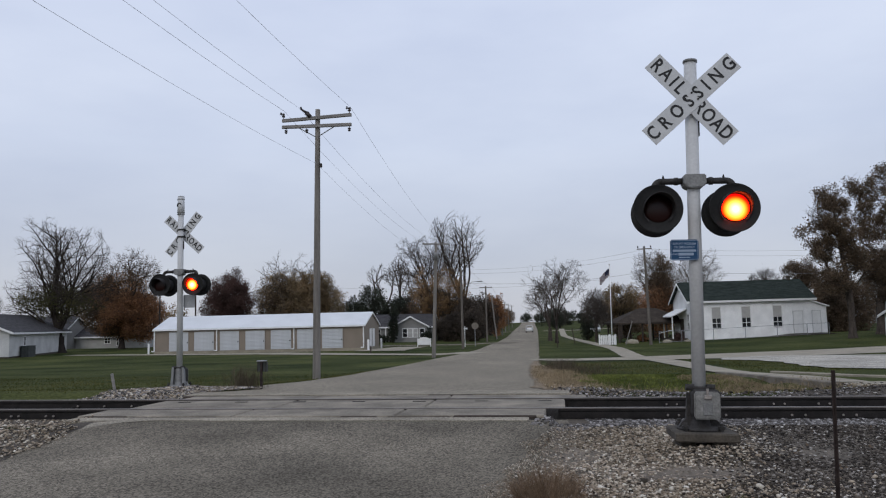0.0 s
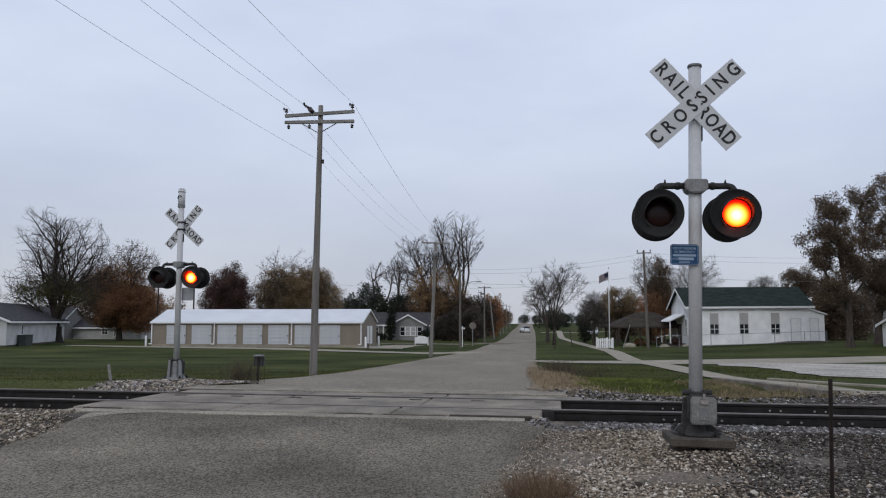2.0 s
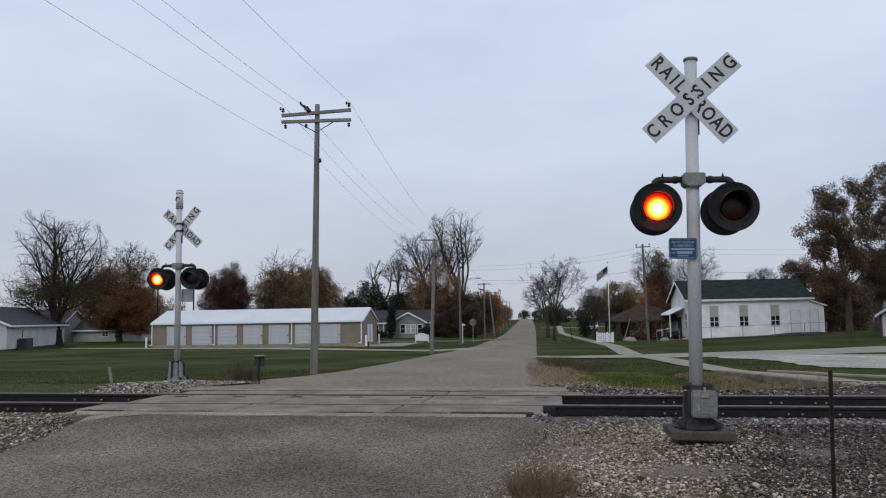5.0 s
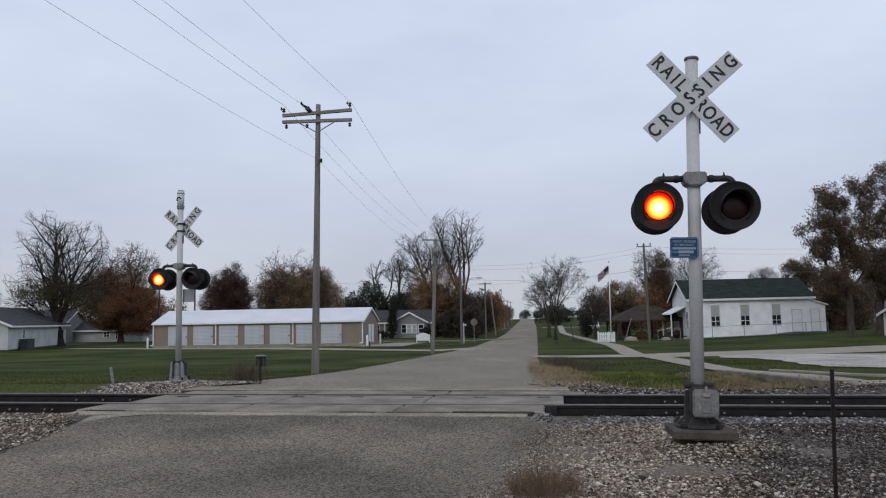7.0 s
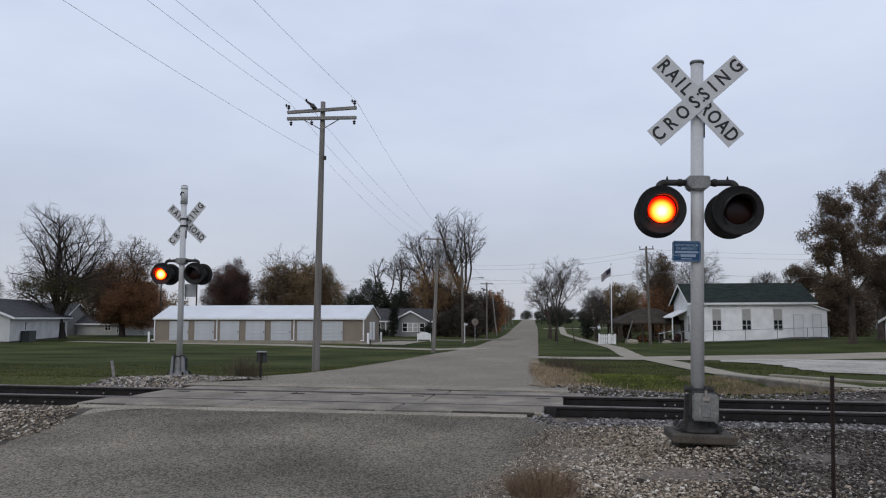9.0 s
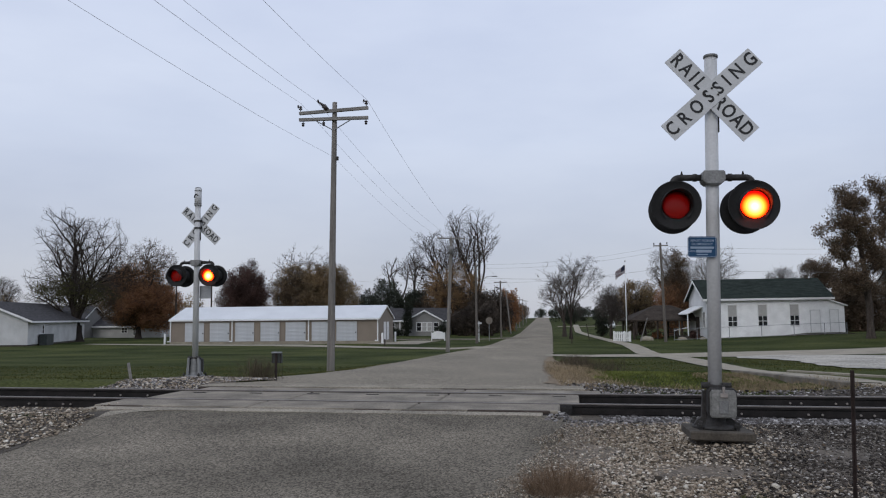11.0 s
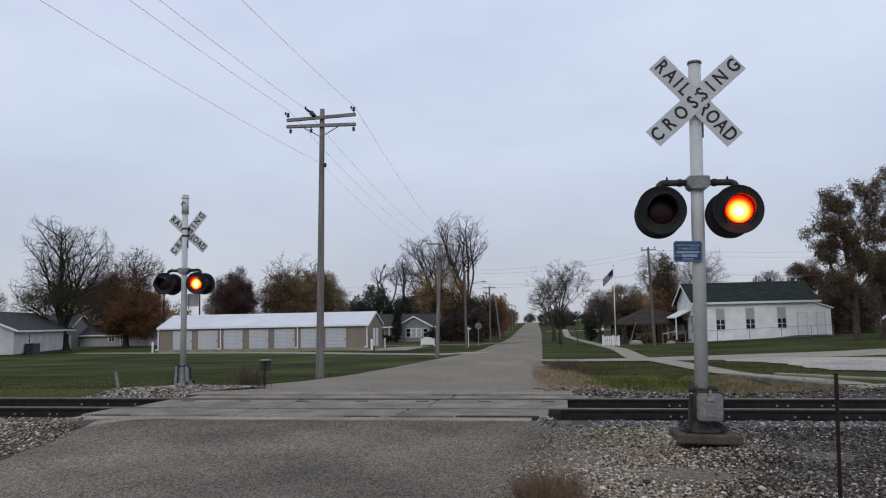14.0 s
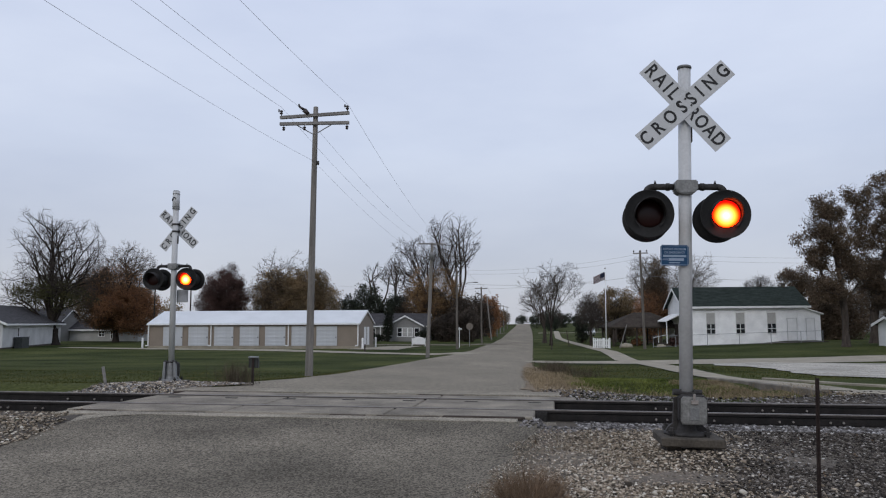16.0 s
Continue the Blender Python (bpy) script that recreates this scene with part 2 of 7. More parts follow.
WHITE_ROOF = ribbed(material("white_steel_roofing", (0.62, 0.635, 0.645), 0.5, vary=0.06, scale=0.5, fine=8, bump=0.05), "X", 0.3, 0.3, 0.015, False)
TRIM_WHITE = material("white_trim_paint", (0.76, 0.76, 0.745), 0.6, vary=0.06, scale=2, bump=0.05)
BOARD_WHITE = material("white_painted_board", (0.82, 0.82, 0.81), 0.7, vary=0.10, scale=0.9, fine=14, bump=0.1)
CLAPBOARD = ribbed(material("white_clapboard", (0.80, 0.80, 0.79), 0.7, vary=0.07, scale=0.7, fine=14, bump=0.1), "Z", 0.125, 0.9, 0.03)
BARN_WHITE = ribbed(material("aged_white_siding", (0.56, 0.56, 0.55), 0.75, vary=0.12, scale=0.7, fine=14, bump=0.1), "Z", 0.12, 0.6, 0.02)
# white siding with the shade of the trees put into its colour
DULL_WHITE = ribbed(material("shaded_white_siding", (0.40, 0.395, 0.38), 0.75, vary=0.12, scale=0.7, fine=14, bump=0.1), "Z", 0.12, 0.6, 0.02)
# grey siding, coloured darker for the tree shade over the cottage
GREY_SIDING = ribbed(material("grey_vinyl_siding", (0.235, 0.23, 0.22), 0.7, vary=0.08, scale=0.8, fine=14, bump=0.1), "Z", 0.12, 0.6, 0.02)
GREEN_SHINGLE = material("dark_green_shingles", (0.022, 0.0295, 0.025), 0.95, vary=0.35, scale=1.2, fine=6, bump=0.7, stretched=(1, 3, 3), depth=0.03, spec=0.15)
GREY_SHINGLE = material("charcoal_shingles", (0.055, 0.053, 0.055), 0.95, vary=0.3, scale=1.2, fine=6, bump=0.7, stretched=(1, 3, 3), depth=0.03, spec=0.15)
BROWN_SHINGLE = material("weathered_brown_shingles", (0.045, 0.036, 0.029), 0.95, vary=0.3, scale=1.2, fine=6, bump=0.7, depth=0.03, spec=0.15)
WINDOW_DARK = material("dark_window_glass", (0.012, 0.014, 0.017), 0.12, vary=0.1, bump=0, spec=0.6)
SHADE = material("drawn_window_shade", (0.40, 0.39, 0.37), 0.8, vary=0.08, bump=0.05)
BARK = material("grey_brown_bark", (0.062, 0.051, 0.043), 0.95, vary=0.35, scale=2, fine=16, bump=0.6, stretched=(3, 3, 0.6), depth=0.03, spec=0.1)
DARK_BARK = material("dark_brown_bark", (0.034, 0.028, 0.024), 0.95, vary=0.3, scale=2, fine=16, bump=0.5, stretched=(3, 3, 0.6), depth=0.02, spec=0.1)
TWIG = material("bare_twigs", (0.075, 0.063, 0.055), 0.95, vary=0.25, scale=0.5, fine=5, bump=0, spec=0.05)
PALE_BARK = material("pale_sycamore_bark", (0.13, 0.115, 0.10), 0.95, vary=0.3, scale=0.5, fine=5, bump=0, spec=0.05)


def leaves(name, base, tint):
    """Thin leaves: dull above, and letting some of the sky's light through."""
    m = piece_variation(material(name, base, 0.85, vary=0.3, scale=0.35, fine=3, bump=0, tint=tint, spec=0.1), 0.22, True)
    t = m.node_tree
    b = t.nodes["Principled BSDF"]
    tl, mx = t.nodes.new("ShaderNodeBsdfTranslucent"), t.nodes.new("ShaderNodeMixShader")
    mx.inputs[0].default_value = 0.42
    t.links.new(b.inputs["Base Color"].links[0].from_socket, tl.inputs[0])
    for a, c in ((b.outputs[0], mx.inputs[1]), (tl.outputs[0], mx.inputs[2]), (mx.outputs[0], t.nodes["Material Output"].inputs[0])):
        t.links.new(a, c)
    return m


LEAF_RUST = leaves("rust_brown_leaves", (0.27, 0.145, 0.080), (0.32, 0.168, 0.088))
LEAF_DARKRED = leaves("dark_maroon_leaves", (0.082, 0.054, 0.047), (0.105, 0.062, 0.052))
LEAF_OLIVE = leaves("olive_yellow_leaves", (0.215, 0.168, 0.102), (0.27, 0.19, 0.108))
LEAF_GOLD = leaves("faded_orange_leaves", (0.235, 0.155, 0.082), (0.28, 0.172, 0.085))
LEAF_BROWN = leaves("dry_brown_oak_leaves", (0.115, 0.088, 0.063), (0.15, 0.108, 0.074))
LEAF_GREEN = leaves("fading_green_leaves", (0.07, 0.072, 0.034), (0.092, 0.084, 0.038))
# thicket and evergreen colours are raised to include the distance haze
THICKET = leaves("leafless_dark_thicket", (0.078, 0.065, 0.054), (0.098, 0.079, 0.063))
EVERGREEN = leaves("dark_evergreen_needles", (0.036, 0.044, 0.034), (0.05, 0.056, 0.04))
CAR_WHITE = material("white_car_paint", (0.74, 0.74, 0.74), 0.3, vary=0.03, bump=0, coat=0.6)
CAR_DARK = material("dark_car_trim", (0.02, 0.02, 0.022), 0.4, vary=0.1, bump=0)
CAR_LAMP = material("clear_headlamp", (0.5, 0.5, 0.5), 0.15, vary=0.05, bump=0)
TYRE = material("black_tyre", (0.018, 0.018, 0.018), 0.85, vary=0.2, bump=0.1)
ALLOY = material("alloy_rim", (0.35, 0.35, 0.36), 0.4, 0.8, vary=0.1, bump=0)
STEEL = material("galvanised_steel", (0.27, 0.275, 0.28), 0.5, 0.6, vary=0.15, bump=0.05)
RUST_STAKE = material("dark_rusted_stake", (0.032, 0.022, 0.019), 0.85, 0.2, vary=0.4, scale=8, fine=60, bump=0.4, depth=0.003)
GREEN_BOX = material("grey_green_box", (0.05, 0.055, 0.052), 0.7, vary=0.2, bump=0.1)
YELLOWED = material("faded_sign_back", (0.17, 0.145, 0.12), 0.7, vary=0.15, bump=0.05)


def lens_material():
    """Dark red signal glass: lets a little red through and looks dull red by day."""
    m = bpy.data.materials.new("red_signal_glass")
    m.use_nodes = True
    t = m.node_tree
    b = t.nodes["Principled BSDF"]
    b.inputs["Base Color"].default_value, b.inputs["Roughness"].default_value = (0.04, 0.011, 0.010, 1), 0.3
    tr, mx = t.nodes.new("ShaderNodeBsdfTransparent"), t.nodes.new("ShaderNodeMixShader")
    tr.inputs[0].default_value = (0.013, 0.0008, 0.0006, 1)
    mx.inputs[0].default_value = 0.45
    for a, c in ((tr.outputs[0], mx.inputs[1]), (b.outputs[0], mx.inputs[2]), (mx.outputs[0], t.nodes["Material Output"].inputs[0])):
        t.links.new(a, c)
    return m


def glow_material():
    """The burning lamp: yellow-white at the filament, red towards the rim."""
    m = bpy.data.materials.new("burning_red_lamp")
    m.use_nodes = True
    t = m.node_tree
    t.nodes.remove(t.nodes["Principled BSDF"])
    co, mp, ln, rp, em = (t.nodes.new("ShaderNode" + k) for k in ("TexCoord", "Mapping", "VectorMath", "ValToRGB", "Emission"))
    ln.operation = "LENGTH"
    mp.inputs["Location"].default_value = (0.0, 0.0, 0.022)
    mp.inputs["Scale"].default_value = (1, 0, 1)
    sc = t.nodes.new("ShaderNodeMath")
    sc.operation = "MULTIPLY"
    sc.inputs[1].default_value = 6.5
    el = rp.color_ramp.elements
    el[0].position, el[0].color = 0.0, (1.0, 0.30, 0.12, 1)
    el[1].position, el[1].color = 1.0, (0.09, 0.0004, 0.0003, 1)
    for p, c in ((0.30, (1.0, 0.17, 0.05, 1)), (0.52, (1.0, 0.085, 0.012, 1)), (0.70, (1.0, 0.045, 0.0025, 1)), (0.84, (0.7, 0.011, 0.0005, 1)), (0.93, (0.3, 0.002, 0.0003, 1))):
        el.new(p).color = c
    em.inputs["Strength"].default_value = 14.0
    for a, b in ((co.outputs["Object"], mp.inputs[0]), (mp.outputs[0], ln.inputs[0]), (ln.outputs["Value"], sc.inputs[0]), (sc.outputs[0], rp.inputs[0]),
                 (rp.outputs[0], em.inputs[0]), (em.outputs[0], t.nodes["Material Output"].inputs[0])):
        t.links.new(a, b)
    return m


LENS, GLOW = lens_material(), glow_material()


# ---- building helpers ----
def part(name, bm, mat, parent=None, label="", smooth=False):
    me = bpy.data.meshes.new(name)
    bm.normal_update()
    bm.to_mesh(me)
    bm.free()
    if smooth:
        for p in me.polygons:
            p.use_smooth = True
    me.materials.append(mat)
    ob = new(name, me)
    ob.parent = parent
    return tagged(ob, label) if label else ob


def part_data(name, verts, faces, mat, parent=None, label=""):
    """A mesh from arrays of points and of faces that all have the same number of corners."""
    v, f = np.asarray(verts, dtype=np.float32), np.asarray(faces, dtype=np.int32)
    me = bpy.data.meshes.new(name)
    n, k = f.shape
    me.vertices.add(len(v))
    me.vertices.foreach_set("co", v.ravel())
    me.loops.add(n * k)
    me.loops.foreach_set("vertex_index", f.ravel())
    me.polygons.add(n)
    me.polygons.foreach_set("loop_start", np.arange(n, dtype=np.int32) * k)
    me.update(calc_edges=True)
    me.materials.append(mat)
    ob = new(name, me)
    ob.parent = parent
    return tagged(ob, label) if label else ob


def thing(name, x, y, z, label, category, group="", rz=0.0, kind=""):
    ob = new(name)
    ob.empty_display_size = 0.2
    ob.matrix_basis = pose(x, y, z, 0, 0, rz)
    return tagged(ob, label, category, group, kind)


def box(bm, x0, y0, z0, x1, y1, z1, bevel=0.0):
    vs = [bm.verts.new(p) for p in ((x0, y0, z0), (x1, y0, z0), (x1, y1, z0), (x0, y1, z0), (x0, y0, z1), (x1, y0, z1), (x1, y1, z1), (x0, y1, z1))]
    fs = [bm.faces.new([vs[i] for i in f]) for f in ((0, 3, 2, 1), (4, 5, 6, 7), (0, 1, 5, 4), (1, 2, 6, 5), (2, 3, 7, 6), (3, 0, 4, 7))]
    if bevel:
        es = {e for f in fs for e in f.edges}
        bmesh.ops.bevel(bm, geom=list(es), offset=bevel, segments=1, affect="EDGES")
    return bm


def tube(bm, p0, p1, r0, r1=None, n=12, caps=True):
    r1 = r0 if r1 is None else r1
    p0, p1 = Vector(p0), Vector(p1)
    q = (p1 - p0).to_track_quat("Z", "Y")
    rings = []
    for p, r in ((p0, r0), (p1, r1)):
        rings.append([bm.verts.new(p + q @ Vector((r * math.cos(2 * math.pi * i / n), r * math.sin(2 * math.pi * i / n), 0))) for i in range(n)])
    for i in range(n):
        bm.faces.new((rings[0][i], rings[0][(i + 1) % n], rings[1][(i + 1) % n], rings[1][i]))
    if caps:
        bm.faces.new(rings[0][::-1])
        bm.faces.new(rings[1])
    return bm


def lathe(bm, profile, centre=(0, 0, 0), axis="Z", n=24, cap_first=False, cap_last=False):
    """Turns (radius, height) pairs round an axis."""
    c = Vector(centre)
    rings = []
    for r, h in profile:
        ring = []
        for i in range(n):
            a = 2 * math.pi * i / n
            p = (r * math.cos(a), r * math.sin(a), h) if axis == "Z" else (r * math.cos(a), h, r * math.sin(a))
            ring.append(bm.verts.new(c + Vector(p)))
        rings.append(ring)
    for u, v in zip(rings, rings[1:]):
        for i in range(n):
            bm.faces.new((u[i], u[(i + 1) % n], v[(i + 1) % n], v[i]))
    if cap_first:
        bm.faces.new(rings[0])
    if cap_last:
        bm.faces.new(rings[-1])
    return bm


def prism(bm, outline, axis, a, b):
    """Extrudes an outline of 2D points along an axis from a to b."""
    def at(p, h):
        return {"X": (h, p[0], p[1]), "Y": (p[0], h, p[1]), "Z": (p[0], p[1], h)}[axis]
    lo, hi = [bm.verts.new(at(p, a)) for p in outline], [bm.verts.new(at(p, b)) for p in outline]
    n = len(outline)
    bm.faces.new(lo)
    bm.faces.new(hi[::-1])
    for i in range(n):
        bm.faces.new((lo[i], hi[i], hi[(i + 1) % n], lo[(i + 1) % n]))
    bmesh.ops.recalc_face_normals(bm, faces=bm.faces[:])
    return bm


def B():
    return bmesh.new()


def lettering(name, text, size, mat, parent, m, spacing=1.0, extrude=0.001, bold=0.0):
    cu = bpy.data.curves.new(name, "FONT")
    cu.body, cu.size, cu.align_x, cu.align_y = text, size, "CENTER", "CENTER"
    cu.extrude, cu.space_character, cu.offset, cu.resolution_u = extrude, spacing, bold, 3
    tmp = new(name + "_curve", cu)
    me = bpy.data.meshes.new_from_object(tmp.evaluated_get(bpy.context.evaluated_depsgraph_get()))
    bpy.data.objects.remove(tmp)
    bpy.data.curves.remove(cu)
    me.materials.clear()
    me.materials.append(mat)
    ob = new(name, me)
    ob.parent, ob.matrix_basis = parent, m
    return ob


# ---- the lie of the land ----
# s: distance square to the tracks (near rail 12.46, far rail 13.9); off: distance from the middle of the road
SKEW = 0.148
PROFILE = [(-60, -0.5), (-5, -0.35), (5, -0.28), (9, -0.17), (10.9, -0.036), (11.3, -0.028), (11.45, 0), (15, 0), (18, -0.12), (28, -0.55), (45, -1.0), (64, -1.32), (90, -1.38), (140, -1.6),
           (190, -1.6), (225, -1.42), (330, -0.75), (450, 0.5), (490, 0.78), (530, 0.7), (700, -1.5), (3000, -6.0)]
PX, PZ = zip(*PROFILE)


def sst(a, b, v):
    t = min(1.0, max(0.0, (v - a) / (b - a)))
    return t * t * (3 - 2 * t)


def road_x(y):
    return -1.9 + 0.123 * (y - 12.6) - 0.0128 * max(0.0, y - 138)


def lay(x, y, verge=True):
    s, off = y + SKEW * x, x - road_x(y)
    z = float(np.interp(s, PX, PZ))
    z -= 0.12 * sst(-6, -34, off) * sst(20, 85, s) * (1 - sst(130, 220, s))
    z += 0.85 * sst(8, 42, off) * sst(55, 85, s)
    z -= 0.15 * sst(-3.5, -6, off) * sst(16, 22, s)
    if verge:
        z += 0.06 * math.exp(-((x + 5.3) / 1.6) ** 2 - ((y - 17.3) / 1.0) ** 2)
        z -= 0.45 * sst(4.4, 6.3, off) * (1 - 0.62 * sst(7.0, 8.7, off)) * (1 - sst(8.95, 9.2, off)) * sst(15.4, 17.5, s) * (1 - sst(19.5, 24.5, s))
        z -= 0.21 * sst(3.5, 3.72, abs(off - 0.02)) * sst(10.5, 11.2, s) * (1 - sst(15.0, 16.2, s))
        z += 0.13 * math.exp(-((x - 2.8) / 0.75) ** 2 - ((y - 8.45) / 0.5) ** 2)
    return z


def ground_sheet():
    xs = np.concatenate([np.linspace(-1500, -120, 12), np.linspace(-110, -20, 30), np.arange(-19.5, 22.1, 0.45), np.linspace(23, 110, 34), np.linspace(120, 1500, 12)])
    ys = np.concatenate([np.linspace(-400, -12, 10), np.arange(-10, 34, 0.45), np.linspace(35, 120, 60), np.linspace(124, 520, 70), np.linspace(560, 3000, 16)])
    verts = []
    for y in ys:
        for x in xs:
            off = x - road_x(y)
            s = y + SKEW * x
            dip = 0.10 * (1 - sst(2.6, 3.1, abs(off))) + 0.2 * (1 - sst(4.4, 5.0, abs(off))) * sst(10.6, 11.4, s) * (1 - sst(15.0, 16.0, s))
            bumpy = 0.014 * noise.noise((x * 0.35, y * 0.35, 0)) * sst(3.4, 5, abs(off)) * (1 - sst(40, 80, y))
            verts.append((x, y, lay(x, y) - dip + bumpy))
    n = len(xs)
    faces = [(j * n + i, j * n + i + 1, (j + 1) * n + i + 1, (j + 1) * n + i) for j in range(len(ys) - 1) for i in range(n - 1)]
    ob = part_data("ground", verts, faces, GRASS)
    for p in ob.data.polygons:
        p.use_smooth = True
    tagged(ob, "mown late-autumn grass fading to dull olive green", "ground", kind="structure")


ground_sheet()


def ribbon(name, line, mat, label, category, lift=0.03, cross=6, step=1.0, ragged=0.0, verge=True, kind="structure", thick=0.0, crown=0.0, skew=False):
    """A paved or gravelled strip laid on the land: line of (x, y, half width left, half width right)."""
    pts = []
    for (x0, y0, a0, b0), (x1, y1, a1, b1) in zip(line, line[1:]):
        n = max(1, int(math.hypot(x1 - x0, y1 - y0) / step))
        for i in range(n):
            f = i / n
            pts.append((x0 + f * (x1 - x0), y0 + f * (y1 - y0), a0 + f * (a1 - a0), b0 + f * (b1 - b0)))
    pts.append(line[-1])
    verts, faces = [], []
    m = cross + 1
    for k, (x, y, a, b) in enumerate(pts):
        p, q = pts[max(0, k - 1)], pts[min(len(pts) - 1, k + 1)]
        dx, dy = q[0] - p[0], q[1] - p[1]
        l = math.hypot(dx, dy)
        nx, ny = (0.9892, -0.1464) if skew else (dy / l, -dx / l)
        for i in range(m):
            f = i / cross
            w = -a + f * (a + b)
            if ragged and i in (0, cross):
                w += ragged * noise.noise((x * 1.9, y * 1.9, i)) + 0.6 * ragged * noise.noise((x * 6, y * 6, i))
            vx, vy = x + nx * w, y + ny * w
            up = lift + 0.00025 * max(0, y) + crown * (1 - (2 * f - 1) ** 2)
            if thick and i in (0, cross):
                up = lift - thick
                vx, vy = vx + nx * (0.03 if i else -0.03), vy + ny * (0.03 if i else -0.03)
            verts.append((vx, vy, lay(vx, vy, verge) + up))
    for k in range(len(pts) - 1):
        for i in range(cross):
            faces.append((k * m + i, k * m + i + 1, (k + 1) * m + i + 1, (k + 1) * m + i))
    ob = part_data(name, verts, faces, mat)
    for p in ob.data.polygons:
        p.use_smooth = True
    return tagged(ob, label, category, kind=kind)


# near approach, and the road on the far side up to the hilltop
ribbon("road", [(-3.9, -60 + 48, 3.6, 3.4), (-3.0, 3.0, 3.2, 3.5), (-2.75, 6.9, 3.1, 3.6), (-2.1, 10.4, 3.2, 3.8), (-1.89, 11.32, 3.55, 3.5)], ASPHALT,
       "worn grey chip-seal asphalt approach with ragged edges", "road", 0.006, 12, 0.4, 0.16, False, skew=True)
ribbon("road", [(-1.55, 15.5, 3.5, 3.6), (road_x(18), 18, 3.5, 3.45), (road_x(23), 23, 3.55, 3.35), (road_x(28), 28, 3.9, 3.3), (road_x(45), 45, 4.3, 3.25), (road_x(55), 55, 4.05, 3.2), (road_x(65), 65, 3.5, 3.16),
                (road_x(75), 75, 2.8, 3.12), (road_x(110), 110, 2.6, 2.98), (road_x(150), 150, 2.95, 2.95), (road_x(190), 190, 3.3, 3.2), (road_x(240), 240, 3.5, 3.5), (road_x(380), 380, 3.5, 3.5), (road_x(600), 600, 3.5, 3.5)], OLD_ASPHALT,
       "worn pale grey asphalt street running straight up a low hill", "road", 0.008, 12, 1.2, 0.14, False, skew=True)


# ---- railway ----
TRACK = pose(0, 13.18, -0.008, 0, 0, -8.42)


def rail(offset, sink, bolts, group):
    """One rail of the single track, in track space: x along it, the middle of the track at y = 0."""
    ob = thing("rail", 0, 0, 0, "rusty dark steel rail with a worn polished head, bolted joint bars", "rail", group, kind="structure")
    ob.matrix_basis = TRACK @ Matrix.Translation((0, 0, -sink))
    y = offset
    web = [(-0.07, -0.19), (0.07, -0.19), (0.07, -0.178), (0.012, -0.155), (0.012, -0.05), (0.036, -0.038), (0.036, -0.008), (-0.036, -0.008), (-0.036, -0.038), (-0.012, -0.05), (-0.012, -0.155), (-0.07, -0.178)]
    part("rail_section", prism(B(), [(y + a, b) for a, b in web], "X", -150, 150), RAIL_RUST, ob)
    part("rail_head", box(B(), -150, y - 0.033, -0.009, 150, y + 0.033, 0.012, 0.003), RAIL_TOP, ob, "worn bright running surface")
    bm = B()
    box(bm, 2.0, y - 0.030, -0.150, 22.0, y - 0.013, -0.055, 0.004)
    part("joint_bar", bm, RAIL_RUST, ob)
    nut = B()
    tube(nut, (0, y - 0.055, -0.105), (0, y - 0.028, -0.105), 0.016, 0.018, 6)
    first = part("bolt", nut, BOLT, ob)
    first.location.x = bolts[0]
    for x in bolts[1:]:
        o = new("bolt", first.data)
        o.parent, o.location = ob, (x, 0, 0)
    return ob


BOLTS_NEAR = (-7.40, -7.26, -6.75, -6.61, -6.04, 3.48, 3.64, 4.14, 4.32, 5.25, 5.44, 5.96, 6.14)
BOLTS_FAR = (-7.13, -6.59, -6.04, 3.65, 3.82, 4.33, 4.50, 5.37, 5.54, 6.07, 6.24)
rail(-0.73, 0.012, BOLTS_NEAR, "rails of the single track")
rail(0.73, 0.0, BOLTS_FAR, "rails of the single track")


